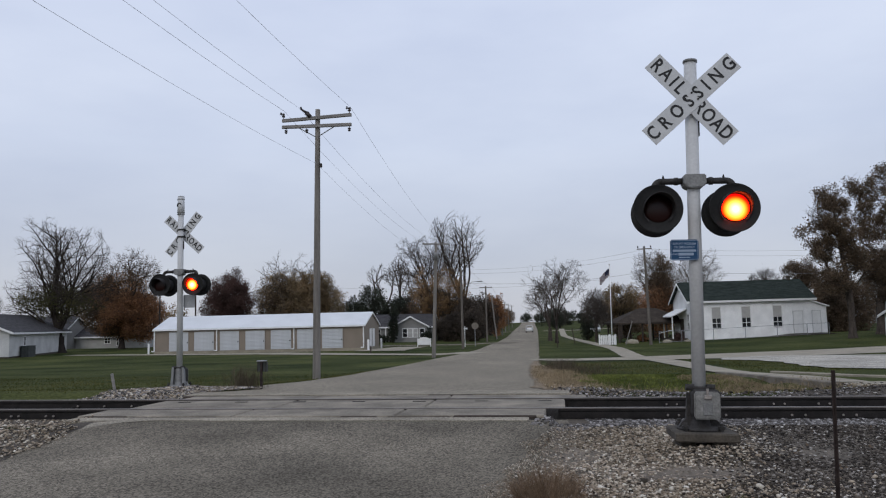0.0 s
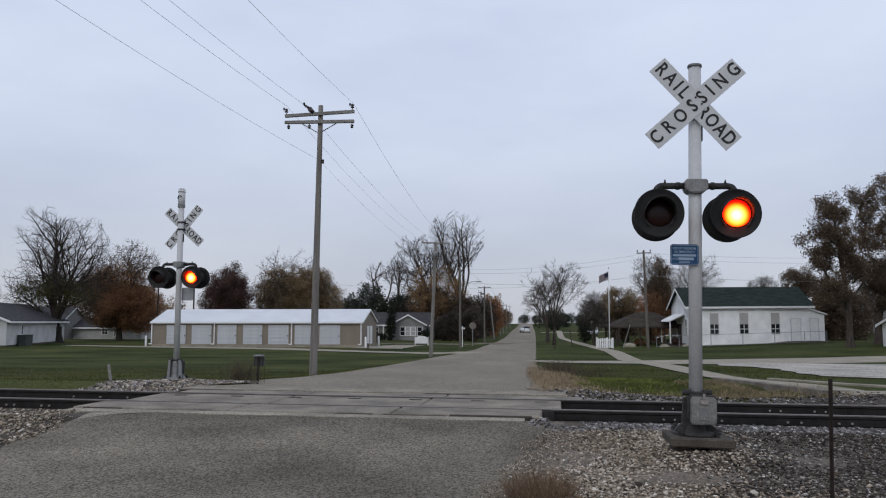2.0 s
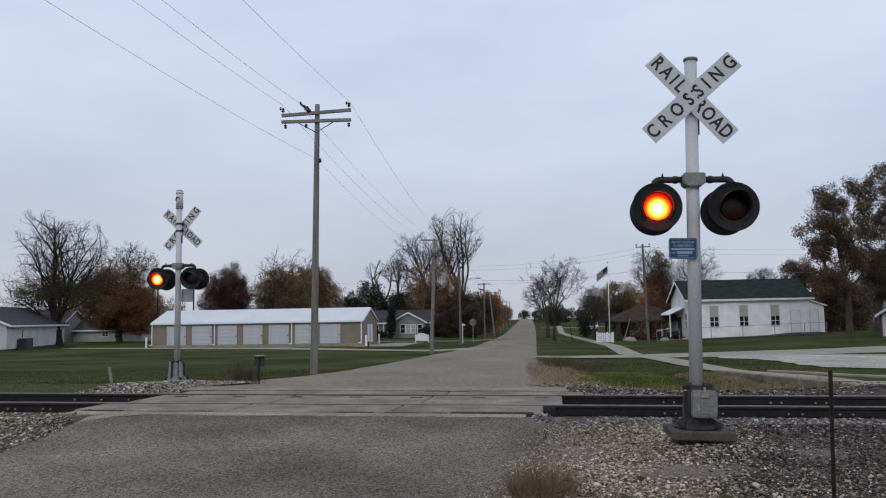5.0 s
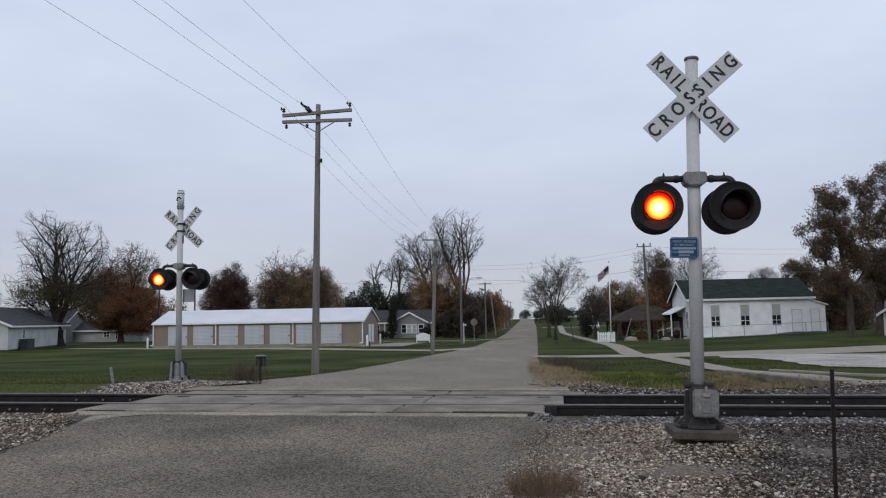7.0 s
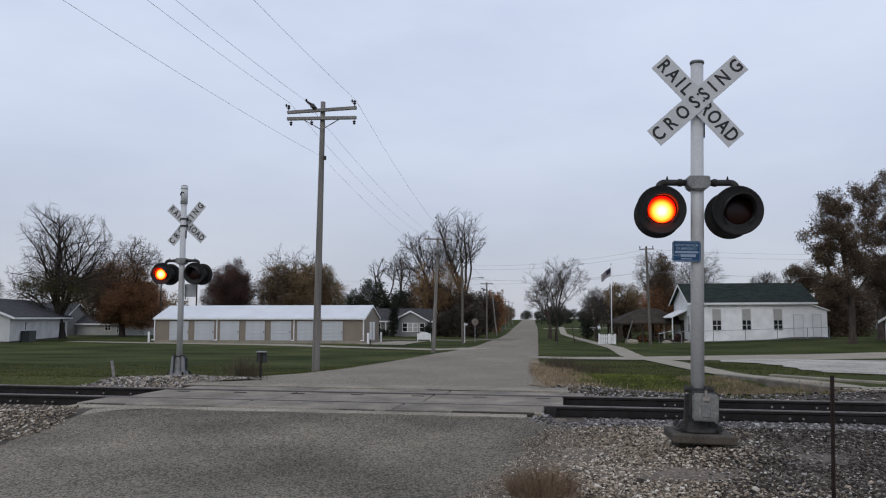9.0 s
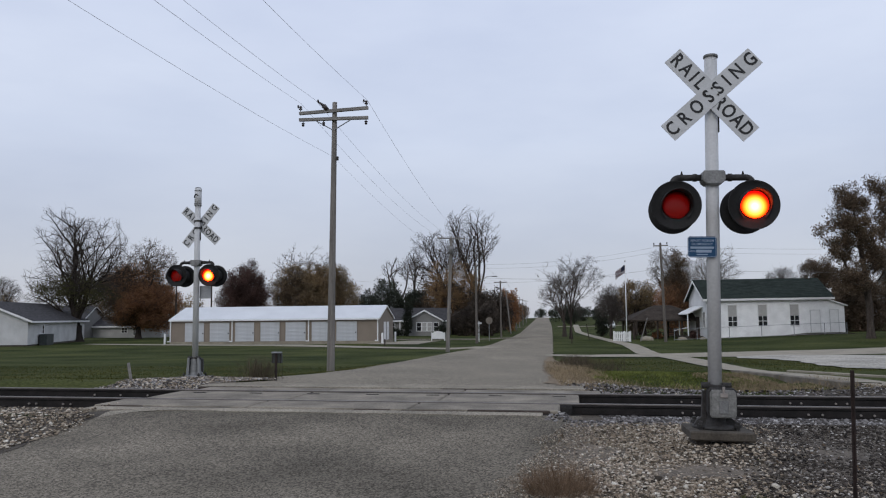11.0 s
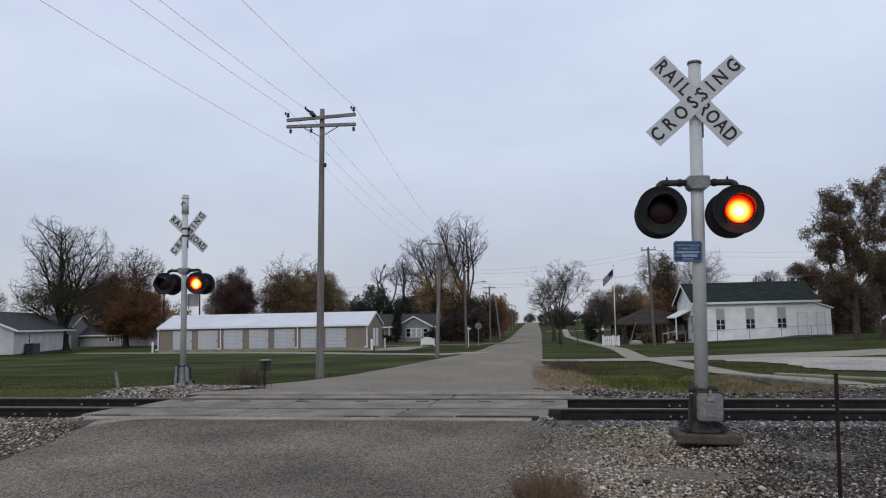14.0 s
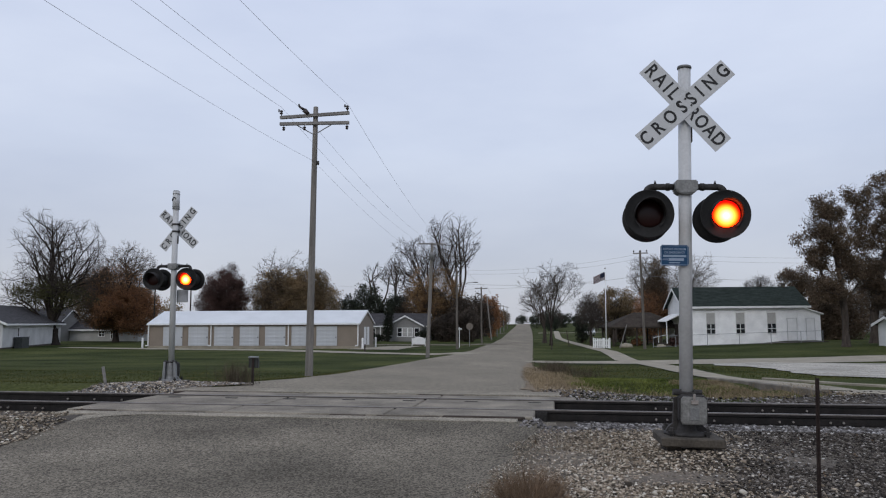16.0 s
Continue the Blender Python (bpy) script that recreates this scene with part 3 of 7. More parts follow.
def crossing_surface():
    ob = thing("crossing_surface", 0, 0, 0, "stained concrete crossing panels with dark flangeway gaps between the rails", "level crossing", kind="structure")
    ob.matrix_basis = TRACK
    lengths = ((-5.45, -2.9), (-2.9, -0.4), (-0.4, 2.05))
    rnd = random.Random(4)
    for y0, y1, top, shift, end in ((-1.715, -0.83, -0.004, -0.12, -0.25), (-0.63, 0.63, -0.002, 0.12, -0.2), (0.83, 1.40, -0.004, 0.3, 0.0)):
        for x0, x1 in lengths:
            x1 += end if x1 > 2 else 0.0
            bm = B()
            box(bm, x0 + 0.012 + shift, y0, -0.2, x1 - 0.012 + shift, y1, top + rnd.uniform(-0.005, 0.004), 0.018)
            part("panel", bm, PANEL, ob)
    for y in (-0.73, 0.73):
        for a, b in ((-0.087, -0.036), (0.036, 0.087)):
            bm = B()
            box(bm, -5.4, y + a, -0.2, 1.85, y + b, -0.03)
            part("flangeway", bm, RUBBER, ob, "black rubber flangeway filler")
    rot = random.Random(8)
    # rotten headers: broken lengths of timber on a black strip for the gap's shade
    for y0, y1, top, right in ((-1.85, -1.725, -0.010, 1.55), (1.41, 1.555, -0.014, 2.0)):
        part("header_gap", box(B(), -5.45, y0, -0.2, right, y1, top - 0.03), RUBBER, ob, "black strip for the shaded gap along the worn header")
        x = -5.4
        while x < right - 0.1:
            l = rot.uniform(0.5, 1.4)
            bm = B()
            box(bm, x, y0 + rot.uniform(0.0, 0.07), -0.2, min(right, x + l), y1 - rot.uniform(0.0, 0.05), top + rot.uniform(-0.025, 0.018), 0.015)
            part("header_timber", bm, DARK_WOOD if rot.random() < 0.75 else PANEL, ob, "rotting dark timber header")
            x += l + rot.uniform(0.02, 0.2)
    for y0, y1, right in ((-2.2, -1.86, 1.45), (1.565, 2.28, 2.05)):
        bm = B()
        n = 26
        edge = [(-5.45 + (right + 5.45) * i / n) for i in range(n + 1)]
        far = y0 if y0 < 0 else y1
        near = y1 if y0 < 0 else y0
        ragged = [(x, far + 0.10 * noise.noise((x * 2.1, far, 3)) + 0.05 * noise.noise((x * 7, far, 5))) for x in edge]
        prism(bm, [(x, near) for x in edge] + ragged[::-1], "Z", -0.14, -0.012 if y0 < 0 else 0.006)
        part("asphalt_lip", bm, LIP, ob, "paler patched asphalt along the header")
    for k in range(7):
        bm = B()
        x = -4.9 + k * 1.07
        box(bm, x, 0.29 + rot.uniform(-.02, .02), -0.02, x + 0.22, 0.33, 0.004)
        part("lifting_slot", bm, RUBBER, ob)


crossing_surface()
ribbon("asphalt_patch", [(-5.62, 10.3, 0.03, 0.05), (-5.5, 10.8, 0.06, 0.16), (-5.25, 11.25, 0.10, 0.22), (-4.85, 11.62, 0.12, 0.16), (-4.3, 11.72, 0.10, 0.10), (-3.6, 11.68, 0.06, 0.05)], LIP,
       "pale ragged asphalt patch at the corner of the crossing", "road patch", 0.010, 4, 0.12, 0.05, False)

ribbon("road_shoulder", [(road_x(15.2) + 3.8, 15.2, 0.45, 0.3), (road_x(18) + 3.75, 18, 0.5, 0.5), (road_x(24) + 3.6, 24, 0.5, 0.5), (road_x(32) + 3.4, 32, 0.45, 0.4), (road_x(40) + 3.2, 40, 0.3, 0.2), (road_x(46) + 3.1, 46, 0.15, 0.1)], DIRT, "tan bare dirt and straw at the road edge", "road shoulder", 0.02, 5, 0.5, 0.25)

# loose stone beside the track and round the signal
ribbon("ballast_bed", [(1.95, 13.18 - SKEW * 1.95, 1.9, 2.2), (5.5, 13.18 - SKEW * 5.5, 2.2, 2.2), (8.5, 13.18 - SKEW * 8.5, 3.4, 2.3), (14, 13.18 - SKEW * 14, 3.4, 2.4), (120, 13.18 - SKEW * 120, 1.6, 2.6)], GRAVEL,
       "grey crushed-stone ballast beside the rails", "ballast", 0.025, 10, 0.5, 0.2)
ribbon("ballast_bed", [(-120, 13.18 + SKEW * 120, 0.75, 2.2), (-14, 13.18 + SKEW * 14, 0.75, 2.2), (-5.5, 13.18 + SKEW * 5.5, 0.8, 2.4)], GRAVEL,
       "grey crushed-stone ballast beside the rails", "ballast", 0.025, 10, 0.5, 0.2)
ribbon("gravel_verge", [(4.5, -8, 4.8, 9), (5.0, 3.0, 4.5, 9), (5.2, 6.9, 4.42, 9), (6.0, 10.9, 4.35, 9)], HEAP,
       "coarse brown and grey gravel verge with fallen leaves", "gravel", 0.018, 16, 0.5, 0.12)
ribbon("gravel_verge", [(-10.2, 3, 4, 4.6), (-9.8, 9.5, 4, 4.6), (-9.6, 12.0, 4, 4.4)], GRAVEL,
       "coarse brown and grey gravel verge beside the road", "gravel", 0.012, 12, 0.5, 0.12)
ribbon("gravel_verge", [(-7.7, 16.4, 0.1, 0.1), (-7.0, 16.6, 0.5, 0.5), (-6.0, 16.9, 1.0, 1.0), (-5.3, 17.0, 0.5, 0.5), (-4.95, 17.1, .1, .1)], HEAP,
       "pale ballast heap round the foot of the far signal", "gravel", 0.012, 6, 0.4, 0.25)

CUBE = np.array([(x, y, z) for x in (-1, 1) for y in (-1, 1) for z in (-1, 1)], float) * 0.72
CUBE_FACES = ((0, 1, 3, 2), (4, 6, 7, 5), (0, 4, 5, 1), (2, 3, 7, 6), (0, 2, 6, 4), (1, 5, 7, 3))


def stone_mesh(rnd):
    """A broken angular stone: a block with knocked corners, lying anyhow."""
    v = CUBE * rnd.uniform(0.55, 1.25, (8, 1)) * rnd.uniform(0.55, 1.35, 3)
    q, _ = np.linalg.qr(rnd.normal(size=(3, 3)))
    if np.linalg.det(q) < 0:
        q[:, 0] *= -1
    return (v @ q) * (1, 1, 0.62)


def stones(regions, seed, near_box):
    """Loose stones: the ones beside the near signal one by one, the rest joined."""
    rnd = np.random.RandomState(seed)
    home = thing("ballast_stones", 0, 0, 0, "loose angular crushed stones, grey and brown with pale chips", "stones", kind="stuff")
    kinds = []
    for k in range(8):
        me = bpy.data.meshes.new("stone")
        me.from_pydata((stone_mesh(rnd) * 0.042).tolist(), [], CUBE_FACES)
        me.materials.append(STONE)
        kinds.append(me)
    sets, singles = {0: ([], []), 1: ([], []), 2: ([], [])}, 0
    count_of = {0: 0, 1: 0, 2: 0}
    faces = np.array(CUBE_FACES)
    for count, (x0, y0, x1, y1), keep, lo, hi, dark in regions:
        for k in range(count):
            x, y = rnd.uniform(x0, x1), rnd.uniform(y0, y1)
            if not keep(x, y):
                continue
            r = lo + (hi - lo) * rnd.rand() ** 2.6
            if y < 10.4 and x > -1:
                r *= 0.45 + 0.55 * sst(0.0, 1.1, x - 0.25 - 0.28 * (y - 6.9))
            z = lay(x, y) + r * 0.3 + (0.022 if off_road(x, y) else 0.004)
            which = dark if dark is not None else int(x - 0.17 * (y - 8.3) + 0.6 * noise.noise((x, y, 4)) + 0.3 * rnd.normal() > 3.05)
            if singles < 300 and not which and near_box[0] < x < near_box[2] and near_box[1] < y < near_box[3] and r > 0.019:
                ob = new("stone", kinds[k % 8])
                ob.parent = home
                ob.location, ob.rotation_euler = (x, y, z), (0, 0, rnd.uniform(0, 6.28))
                ob.scale = (r / 0.042,) * 3
                singles += 1
            else:
                V, F = sets[which]
                V.append(stone_mesh(rnd) * r + (x, y, z))
                F.append(faces + count_of[which])
                count_of[which] += len(V[-1])
    for which, mat, name in ((0, STONES, "loose_gravel"), (1, BALLAST, "loose_ballast"), (2, RAILSIDE, "railside_ballast")):
        V, F = sets[which]
        tagged(part_data(name, np.concatenate(V), np.concatenate(F), mat, home), kind="stuff")


def off_road(x, y):
    ragged = 0.25 * noise.noise((x * 2, y * 2, 3))
    if y < 11.2:
        return x > 0.25 + 0.28 * (y - 6.9) + ragged or x < float(np.interp(y, (3, 6.9, 10.4, 11.7), (-5.95, -5.6, -5.08, -5.3))) + 0.4 * ragged
    return x > 2.1 or x < -5.45


def by_rail(x, y):
    t = (y - 13.18 + SKEW * x) * 0.989
    return off_road(x, y) and min(abs(t - 0.73), abs(t + 0.73)) > 0.08


def slab_clear(x, y):
    return off_road(x, y) and not (2.5 < x < 3.12 and 8.4 < y < 9.0)


def rnd_edge(x, y):
    return 0.3 + 0.7 * abs(noise.noise((x * 17, y * 17, 5)))


stones([
    (66000, (-0.3, 5.5, 5.6, 10.2), slab_clear, 0.007, 0.021, None),
    (11000, (0.6, 10.0, 7.0, 12.4), by_rail, 0.013, 0.034, 2),
    (900, (0.7, 10.2, 2.7, 12.0), lambda x, y: (y - 13.18 + SKEW * x) * 0.989 < -2.0 and x > 1.0 + 0.3 * (y - 10.2), 0.014, 0.036, 2),
    (1800, (1.8, 12.0, 8.0, 13.9), by_rail, 0.018, 0.042, 1),
    (3600, (1.8, 13.2, 13.0, 16.0), by_rail, 0.016, 0.040, 1),
    (7000, (4.6, 13.4, 13.0, 17.0), lambda x, y: 14.5 < y + SKEW * x < 15.6 + 0.3 * min(6.0, x - 4.6) * 0.45, 0.013, 0.034, 2),
    (9000, (-9.0, 8.6, -4.8, 13.7), by_rail, 0.010, 0.030, 0),
    (2600, (-6.6, 6.4, -4.7, 11.8), lambda x, y: abs(x - float(np.interp(y, (3, 6.9, 10.4, 11.7), (-6.0, -5.75, -5.15, -5.35)))) < 0.32 * rnd_edge(x, y), 0.006, 0.016, 0),
    (700, (-11, 13.4, -5.0, 14.9), by_rail, 0.02, 0.045, 1),
    (11000, (-8.4, 15.4, -3.9, 18.4), lambda x, y: abs(y - 16.95 - 0.25 * (x + 5.8)) < 1.2 - 0.36 * (x + 5.9) ** 2 + 0.3 * noise.noise((x * 2, y * 2, 6)), 0.012, 0.036, 0),
    (9000, (-8.4, 15.4, -3.9, 18.4), lambda x, y: abs(y - 16.95 - 0.25 * (x + 5.8)) < 1.2 - 0.36 * (x + 5.9) ** 2 + 0.3 * noise.noise((x * 2, y * 2, 6)), 0.012, 0.036, 2),
    (2600, (2.1, 14.6, 5.2, 16.2), lambda x, y: 14.6 < y + SKEW * x < 16.1 + 0.3 * noise.noise((x, y, 14)) and x - road_x(y) > 3.65, 0.014, 0.034, 2),
    (900, (2.0, 14.6, 4.2, 17.5), lambda x, y: x - road_x(y) > 3.5, 0.012, 0.03, 0),
    (5200, (-1.4, 5.4, 1.6, 10.4), lambda x, y: -0.9 * rnd_edge(x, y) < x - 0.2 - 0.28 * (y - 6.9) + 0.5 * noise.noise((x * 3, y * 3, 8)) < 0.3, 0.004, 0.011, 0),
    (110, (0.9, 5.6, 5.5, 7.4), slab_clear, 0.025, 0.05, 0),
], 11, (0.5, 6.2, 4.5, 8.4))


# ---- crossing signals ----
def lamp_unit(signal, x, y, z, facing, glow=True, toe=0.0):
    """A flashing lamp: round black background, hood, red lens, and the lamp behind it that comes forward to burn."""
    bm = B()
    lathe(bm, [(0.155, 0.0), (0.256, 0.0), (0.270, -0.012), (0.272, 0.004), (0.258, 0.012), (0.155, 0.012), (0.155, 0.0)], axis="Y", n=40)
    ob = part("lamp", bm, BLACK_METAL, signal, "round black background with a hooded red flashing lamp", True)
    ob.matrix_basis = pose(x, y, z, 0, 0, (0 if facing < 0 else 180) + toe)
    bm = B()
    lathe(bm, [(0.158, 0.010), (0.160, 0.06), (0.135, 0.15), (0.07, 0.20)], axis="Y", n=28, cap_last=True)
    part("housing", bm, BLACK_METAL, ob, "", True)
    bm = B()
    n = 30
    inner, outer = [], []
    for rad, ring in ((0.160, inner), (0.166, outer)):
        for i in range(n + 1):
            a = radians(-50 + 280 * i / n)
            length = 0.035 + 0.22 * max(0.0, (math.sin(a) + 0.25) / 1.25) ** 0.75
            ring.append((bm.verts.new((rad * math.cos(a), -0.002, rad * math.sin(a))), bm.verts.new((rad * 1.03 * math.cos(a), -length, rad * 1.03 * math.sin(a) - 0.02))))
    for i in range(n):
        bm.faces.new((inner[i][0], inner[i + 1][0], inner[i + 1][1], inner[i][1]))
        bm.faces.new((outer[i][0], outer[i][1], outer[i + 1][1], outer[i + 1][0]))
        bm.faces.new((inner[i][1], inner[i + 1][1], outer[i + 1][1], outer[i][1]))
    for i in (0, n):
        bm.faces.new((inner[i][0], inner[i][1], outer[i][1], outer[i][0]))
    part("hood", bm, HOOD_IN, ob, "black visor over the lens", True)
    bm = B()
    lathe(bm, [(0.1555, 0.010), (0.155, -0.002), (0.13, -0.012), (0.08, -0.020), (0.04, -0.0235), (0.012, -0.0245)], axis="Y", n=32, cap_last=True)
    part("lens", bm, LENS, ob, "round dark red glass lens", True)
    bm = B()
    lathe(bm, [(0.156, 0.008), (0.152, 0.070), (0.01, 0.072)], axis="Y", n=28, cap_last=True)
    part("reflector", bm, HOOD_IN, ob, "", True)
    if not glow:
        return ob
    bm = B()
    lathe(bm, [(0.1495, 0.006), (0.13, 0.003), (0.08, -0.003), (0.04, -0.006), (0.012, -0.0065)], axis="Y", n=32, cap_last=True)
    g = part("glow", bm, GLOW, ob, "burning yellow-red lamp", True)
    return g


def blade(parent, name, text, angle, y, z, half):
    bm = B()
    box(bm, -half, -0.003, -0.116, half, 0.003, 0.116, 0.0015)
    ob = part(name, bm, SIGN_WHITE, parent, "white board lettered " + text.replace("  ", " "))
    ob.matrix_basis = pose(0, y, z, 0, angle, 0)
    return ob


def crossbuck(signal, x, y, z, down, rising):
    """Two crossed boards, RAILROAD behind and CROSSING in front, read from the road; each at its own slant."""
    a = blade(signal, "board", "RAILROAD", down, y, z, 0.622)
    slim = Matrix.Diagonal((0.80, 1, 1, 1))
    a.location.x += x
    for text, along, wide in (("RAIL", -0.366, 1.44), ("ROAD", 0.340, 1.14)):
        lettering("letters", text, 0.215, SIGN_BLACK, a, Matrix.Translation((along, -0.0045, 0)) @ pose(0, 0, 0, 90) @ slim, wide, 0.0006, 0.0045)
    b = blade(signal, "board", "CROSSING", rising, y - 0.008, z, 0.642)
    b.location.x += x
    lettering("letters", "CROSSING", 0.215, SIGN_BLACK, b, Matrix.Translation((0.0, -0.0045, 0)) @ pose(0, 0, 0, 90) @ slim, 1.72, 0.0006, 0.0045)
    for dx, dz in ((-0.05, -0.05), (0.05, 0.05), (-0.05, 0.05), (0.05, -0.05)):
        bm = B()
        tube(bm, (dx, -0.012, dz), (dx, -0.003, dz), 0.012, 0.012, 8)
        part("bolt", bm, DARK_CAST, b)
    return a, b


def elbow(bm, sx, x, z, bend, r, steps=9, n=14):
    """A quarter bend of pipe from level to straight down."""
    rings = []
    for k in range(steps + 1):
        a = radians(90 - 90 * k / steps)
        rings.append([bm.verts.new((sx * (x + (bend + r * math.cos(b)) * math.cos(a)), r * math.sin(b), z + (bend + r * math.cos(b)) * math.sin(a))) for b in (2 * math.pi * i / n for i in range(n))])
    for p, q in zip(rings, rings[1:]):
        for i in range(n):
            bm.faces.new((p[i], p[(i + 1) % n], q[(i + 1) % n], q[i]))
    bmesh.ops.recalc_face_normals(bm, faces=bm.faces)


def signal(x, y, z, rz, lean, top, buck_y, buck_z, arm_z, lamp_z, label, front_dx, back_dx, slab):
    ob = thing("crossing_signal", x, y, z, label, "crossing signal", "signals of the level crossing", rz)
    ob.matrix_basis = pose(x, y, z, 0, lean, rz)
    if slab:
        bm = B()
        box(bm, -0.315, -0.35, 0.16, 0.345, 0.33, 0.255, 0.014)
        part("foundation", bm, DIRTY_CONCRETE, ob, "weathered concrete footing raised off the gravel")
        bm = B()
        for px in (-0.16, 0.17):
            box(bm, px - 0.08, -0.20, -0.15, px + 0.07, 0.20, 0.158)
        part("footing", bm, DIRTY_CONCRETE, ob)
    else:
        bm = B()
        box(bm, -0.36, -0.36, -0.2, 0.36, 0.36, 0.06, 0.02)
        part("foundation", bm, DIRTY_CONCRETE, ob, "low concrete footing in the ballast")
    b0, face = (0.255, 1) if slab else (0.06, -1)
    bm = B()
    lathe(bm, [(0.002, b0), (0.245, b0), (0.245, b0 + 0.025), (0.115, b0 + 0.045), (0.10, b0 + 0.12), (0.095, b0 + 0.40), (0.085, b0 + 0.44)], n=20)
    part("base_casting", bm, DARK_CAST if slab else GREY_CAST, ob, "dark cast base flange" if slab else "weathered grey cast base", True)
    for sx in (-0.19, 0.19):
        for sy in (-0.19, 0.19):
            bm = B()
            tube(bm, (sx, sy, b0), (sx, sy, b0 + 0.09), 0.022, 0.022, 6)
            tube(bm, (sx, sy, b0 + 0.03), (sx, sy, b0 + 0.06), 0.04, 0.04, 6)
            part("anchor_bolt", bm, DARK_CAST, ob)
    for sx in (-1, 1):
        bm = B()
        prism(bm, [(sx * 0.10, b0 + 0.03), (sx * 0.23, b0 + 0.03), (sx * 0.20, b0 + 0.08), (sx * 0.15, b0 + 0.12), (sx * 0.135, b0 + 0.40), (sx * 0.10, b0 + 0.40)], "Y", -0.03, 0.03)
        part("rib", bm, DARK_CAST if slab else GREY_CAST, ob)
        if not slab:
            bm = B()
            prism(bm, [(sx * 0.12, b0), (sx * 0.19, b0), (sx * 0.15, b0 + 0.46), (sx * 0.10, b0 + 0.46)], "Y", -0.10, -0.04)
            part("strut", bm, STEEL, ob, "pale splayed base leg")
    bm = B()
    cx, zb = (0.045, 0.13) if slab else (0.0, 0.075)
    prism(bm, [(cx - 0.118, b0 + zb), (cx + 0.118, b0 + zb), (cx + 0.136, b0 + zb + 0.03), (cx + 0.134, b0 + 0.395), (cx + 0.11, b0 + 0.425), (cx - 0.11, b0 + 0.425), (cx - 0.134, b0 + 0.395), (cx - 0.136, b0 + zb + 0.03)], "Y", -0.215 * face, -0.17 * face)
    bmesh.ops.bevel(bm, geom=[e for e in bm.edges if e.verts[0].co.y * face < -0.2 and e.verts[1].co.y * face < -0.2], offset=0.014, segments=2, affect="EDGES")
    jb = part("junction_box", bm, COVER_CAST if slab else GREY_CAST, ob, "grey cast junction box with a hasp")
    bm = B()
    prism(bm, [(cx - 0.13, b0 + zb + 0.01), (cx + 0.125, b0 + zb + 0.01), (cx + 0.15, b0 + zb + 0.05), (cx + 0.148, b0 + 0.41), (cx + 0.12, b0 + 0.44), (cx - 0.125, b0 + 0.44), (cx - 0.15, b0 + 0.41), (cx - 0.15, b0 + zb + 0.05)], "Y", min(-0.168 * face, -0.03 * face), max(-0.168 * face, -0.03 * face))
    bmesh.ops.bevel(bm, geom=[e for e in bm.edges if abs(e.verts[0].co.y - e.verts[1].co.y) < 0.01], offset=0.01, segments=1, affect="EDGES")
    part("box_body", bm, DARK_CAST, jb, "dark cast housing behind the cover")
    bm = B()
    box(bm, cx - 0.05, min(-0.224 * face, -0.214 * face), b0 + 0.175, cx + 0.05, max(-0.224 * face, -0.214 * face), b0 + 0.31, 0.004)
    part("nameplate", bm, GREY_CAST, jb)
    bm = B()
    box(bm, cx - 0.035, min(-0.232 * face, -0.205 * face), b0 + 0.345, cx + 0.045, max(-0.232 * face, -0.205 * face), b0 + 0.39, 0.006)
    tube(bm, (cx, -0.225 * face, b0 + 0.385), (cx, -0.225 * face, b0 + 0.46), 0.014, 0.014, 8)
    part("hasp", bm, BOLT if slab else DARK_CAST, jb, "bright worn latch")
    bm = B()
    for sx in (-0.11, 0.11):
        tube(bm, (sx - 0.045, -0.06, b0 + 0.46), (sx + 0.045, -0.06, b0 + 0.46), 0.035, 0.035, 10)
    box(bm, -0.12, -0.09, b0 + 0.43, 0.12, 0.09, b0 + 0.47, 0.01)
    part("collar", bm, DARK_CAST, ob)
    bm = B()
    tube(bm, (0, 0, b0 + 0.4), (0, 0, top - 0.03), 0.073, 0.070, 28)
    part("mast", bm, WHITE_PAINT, ob, "white painted tubular steel mast", True)
    bm = B()
    lathe(bm, [(0.073, top - 0.036), (0.080, top - 0.034), (0.081, top - 0.012), (0.074, top - 0.002), (0.05, top + 0.006), (0.002, top + 0.008)], n=28)
    part("cap", bm, GREY_CAST, ob, "grey mast cap", True)
    if not slab:
        bm = B()
        lathe(bm, [(0.073, top - 0.47), (0.086, top - 0.47), (0.086, top - 0.02), (0.073, top - 0.02)], n=24)
        sleeve = part("sleeve", bm, SIGN_WHITE, ob, "white wrap round the mast head with a dark mark", True)
        for z0 in (top - 0.47, top - 0.42, top - 0.09):
            part("band", lathe(B(), [(0.084, z0), (0.092, z0), (0.092, z0 + 0.018), (0.084, z0 + 0.018)], n=24), GREY_CAST, sleeve)
        for k in range(5):
            a0, a1 = radians(20 + 38 * k), radians(20 + 38 * (k + 1))
            bm = B()
            tube(bm, (-0.01 + 0.05 * math.cos(a0), -0.088, top - 0.24 + 0.06 * math.sin(a0)), (-0.01 + 0.05 * math.cos(a1), -0.088, top - 0.24 + 0.06 * math.sin(a1)), 0.012, 0.012, 6)
            part("dark_mark", bm, SIGN_BLACK, sleeve)
    crossbuck(ob, *((-0.018, buck_y, buck_z, 47.6, -42.3) if slab else (0.042, buck_y, buck_z - 0.015, 42.5, -50.5)))
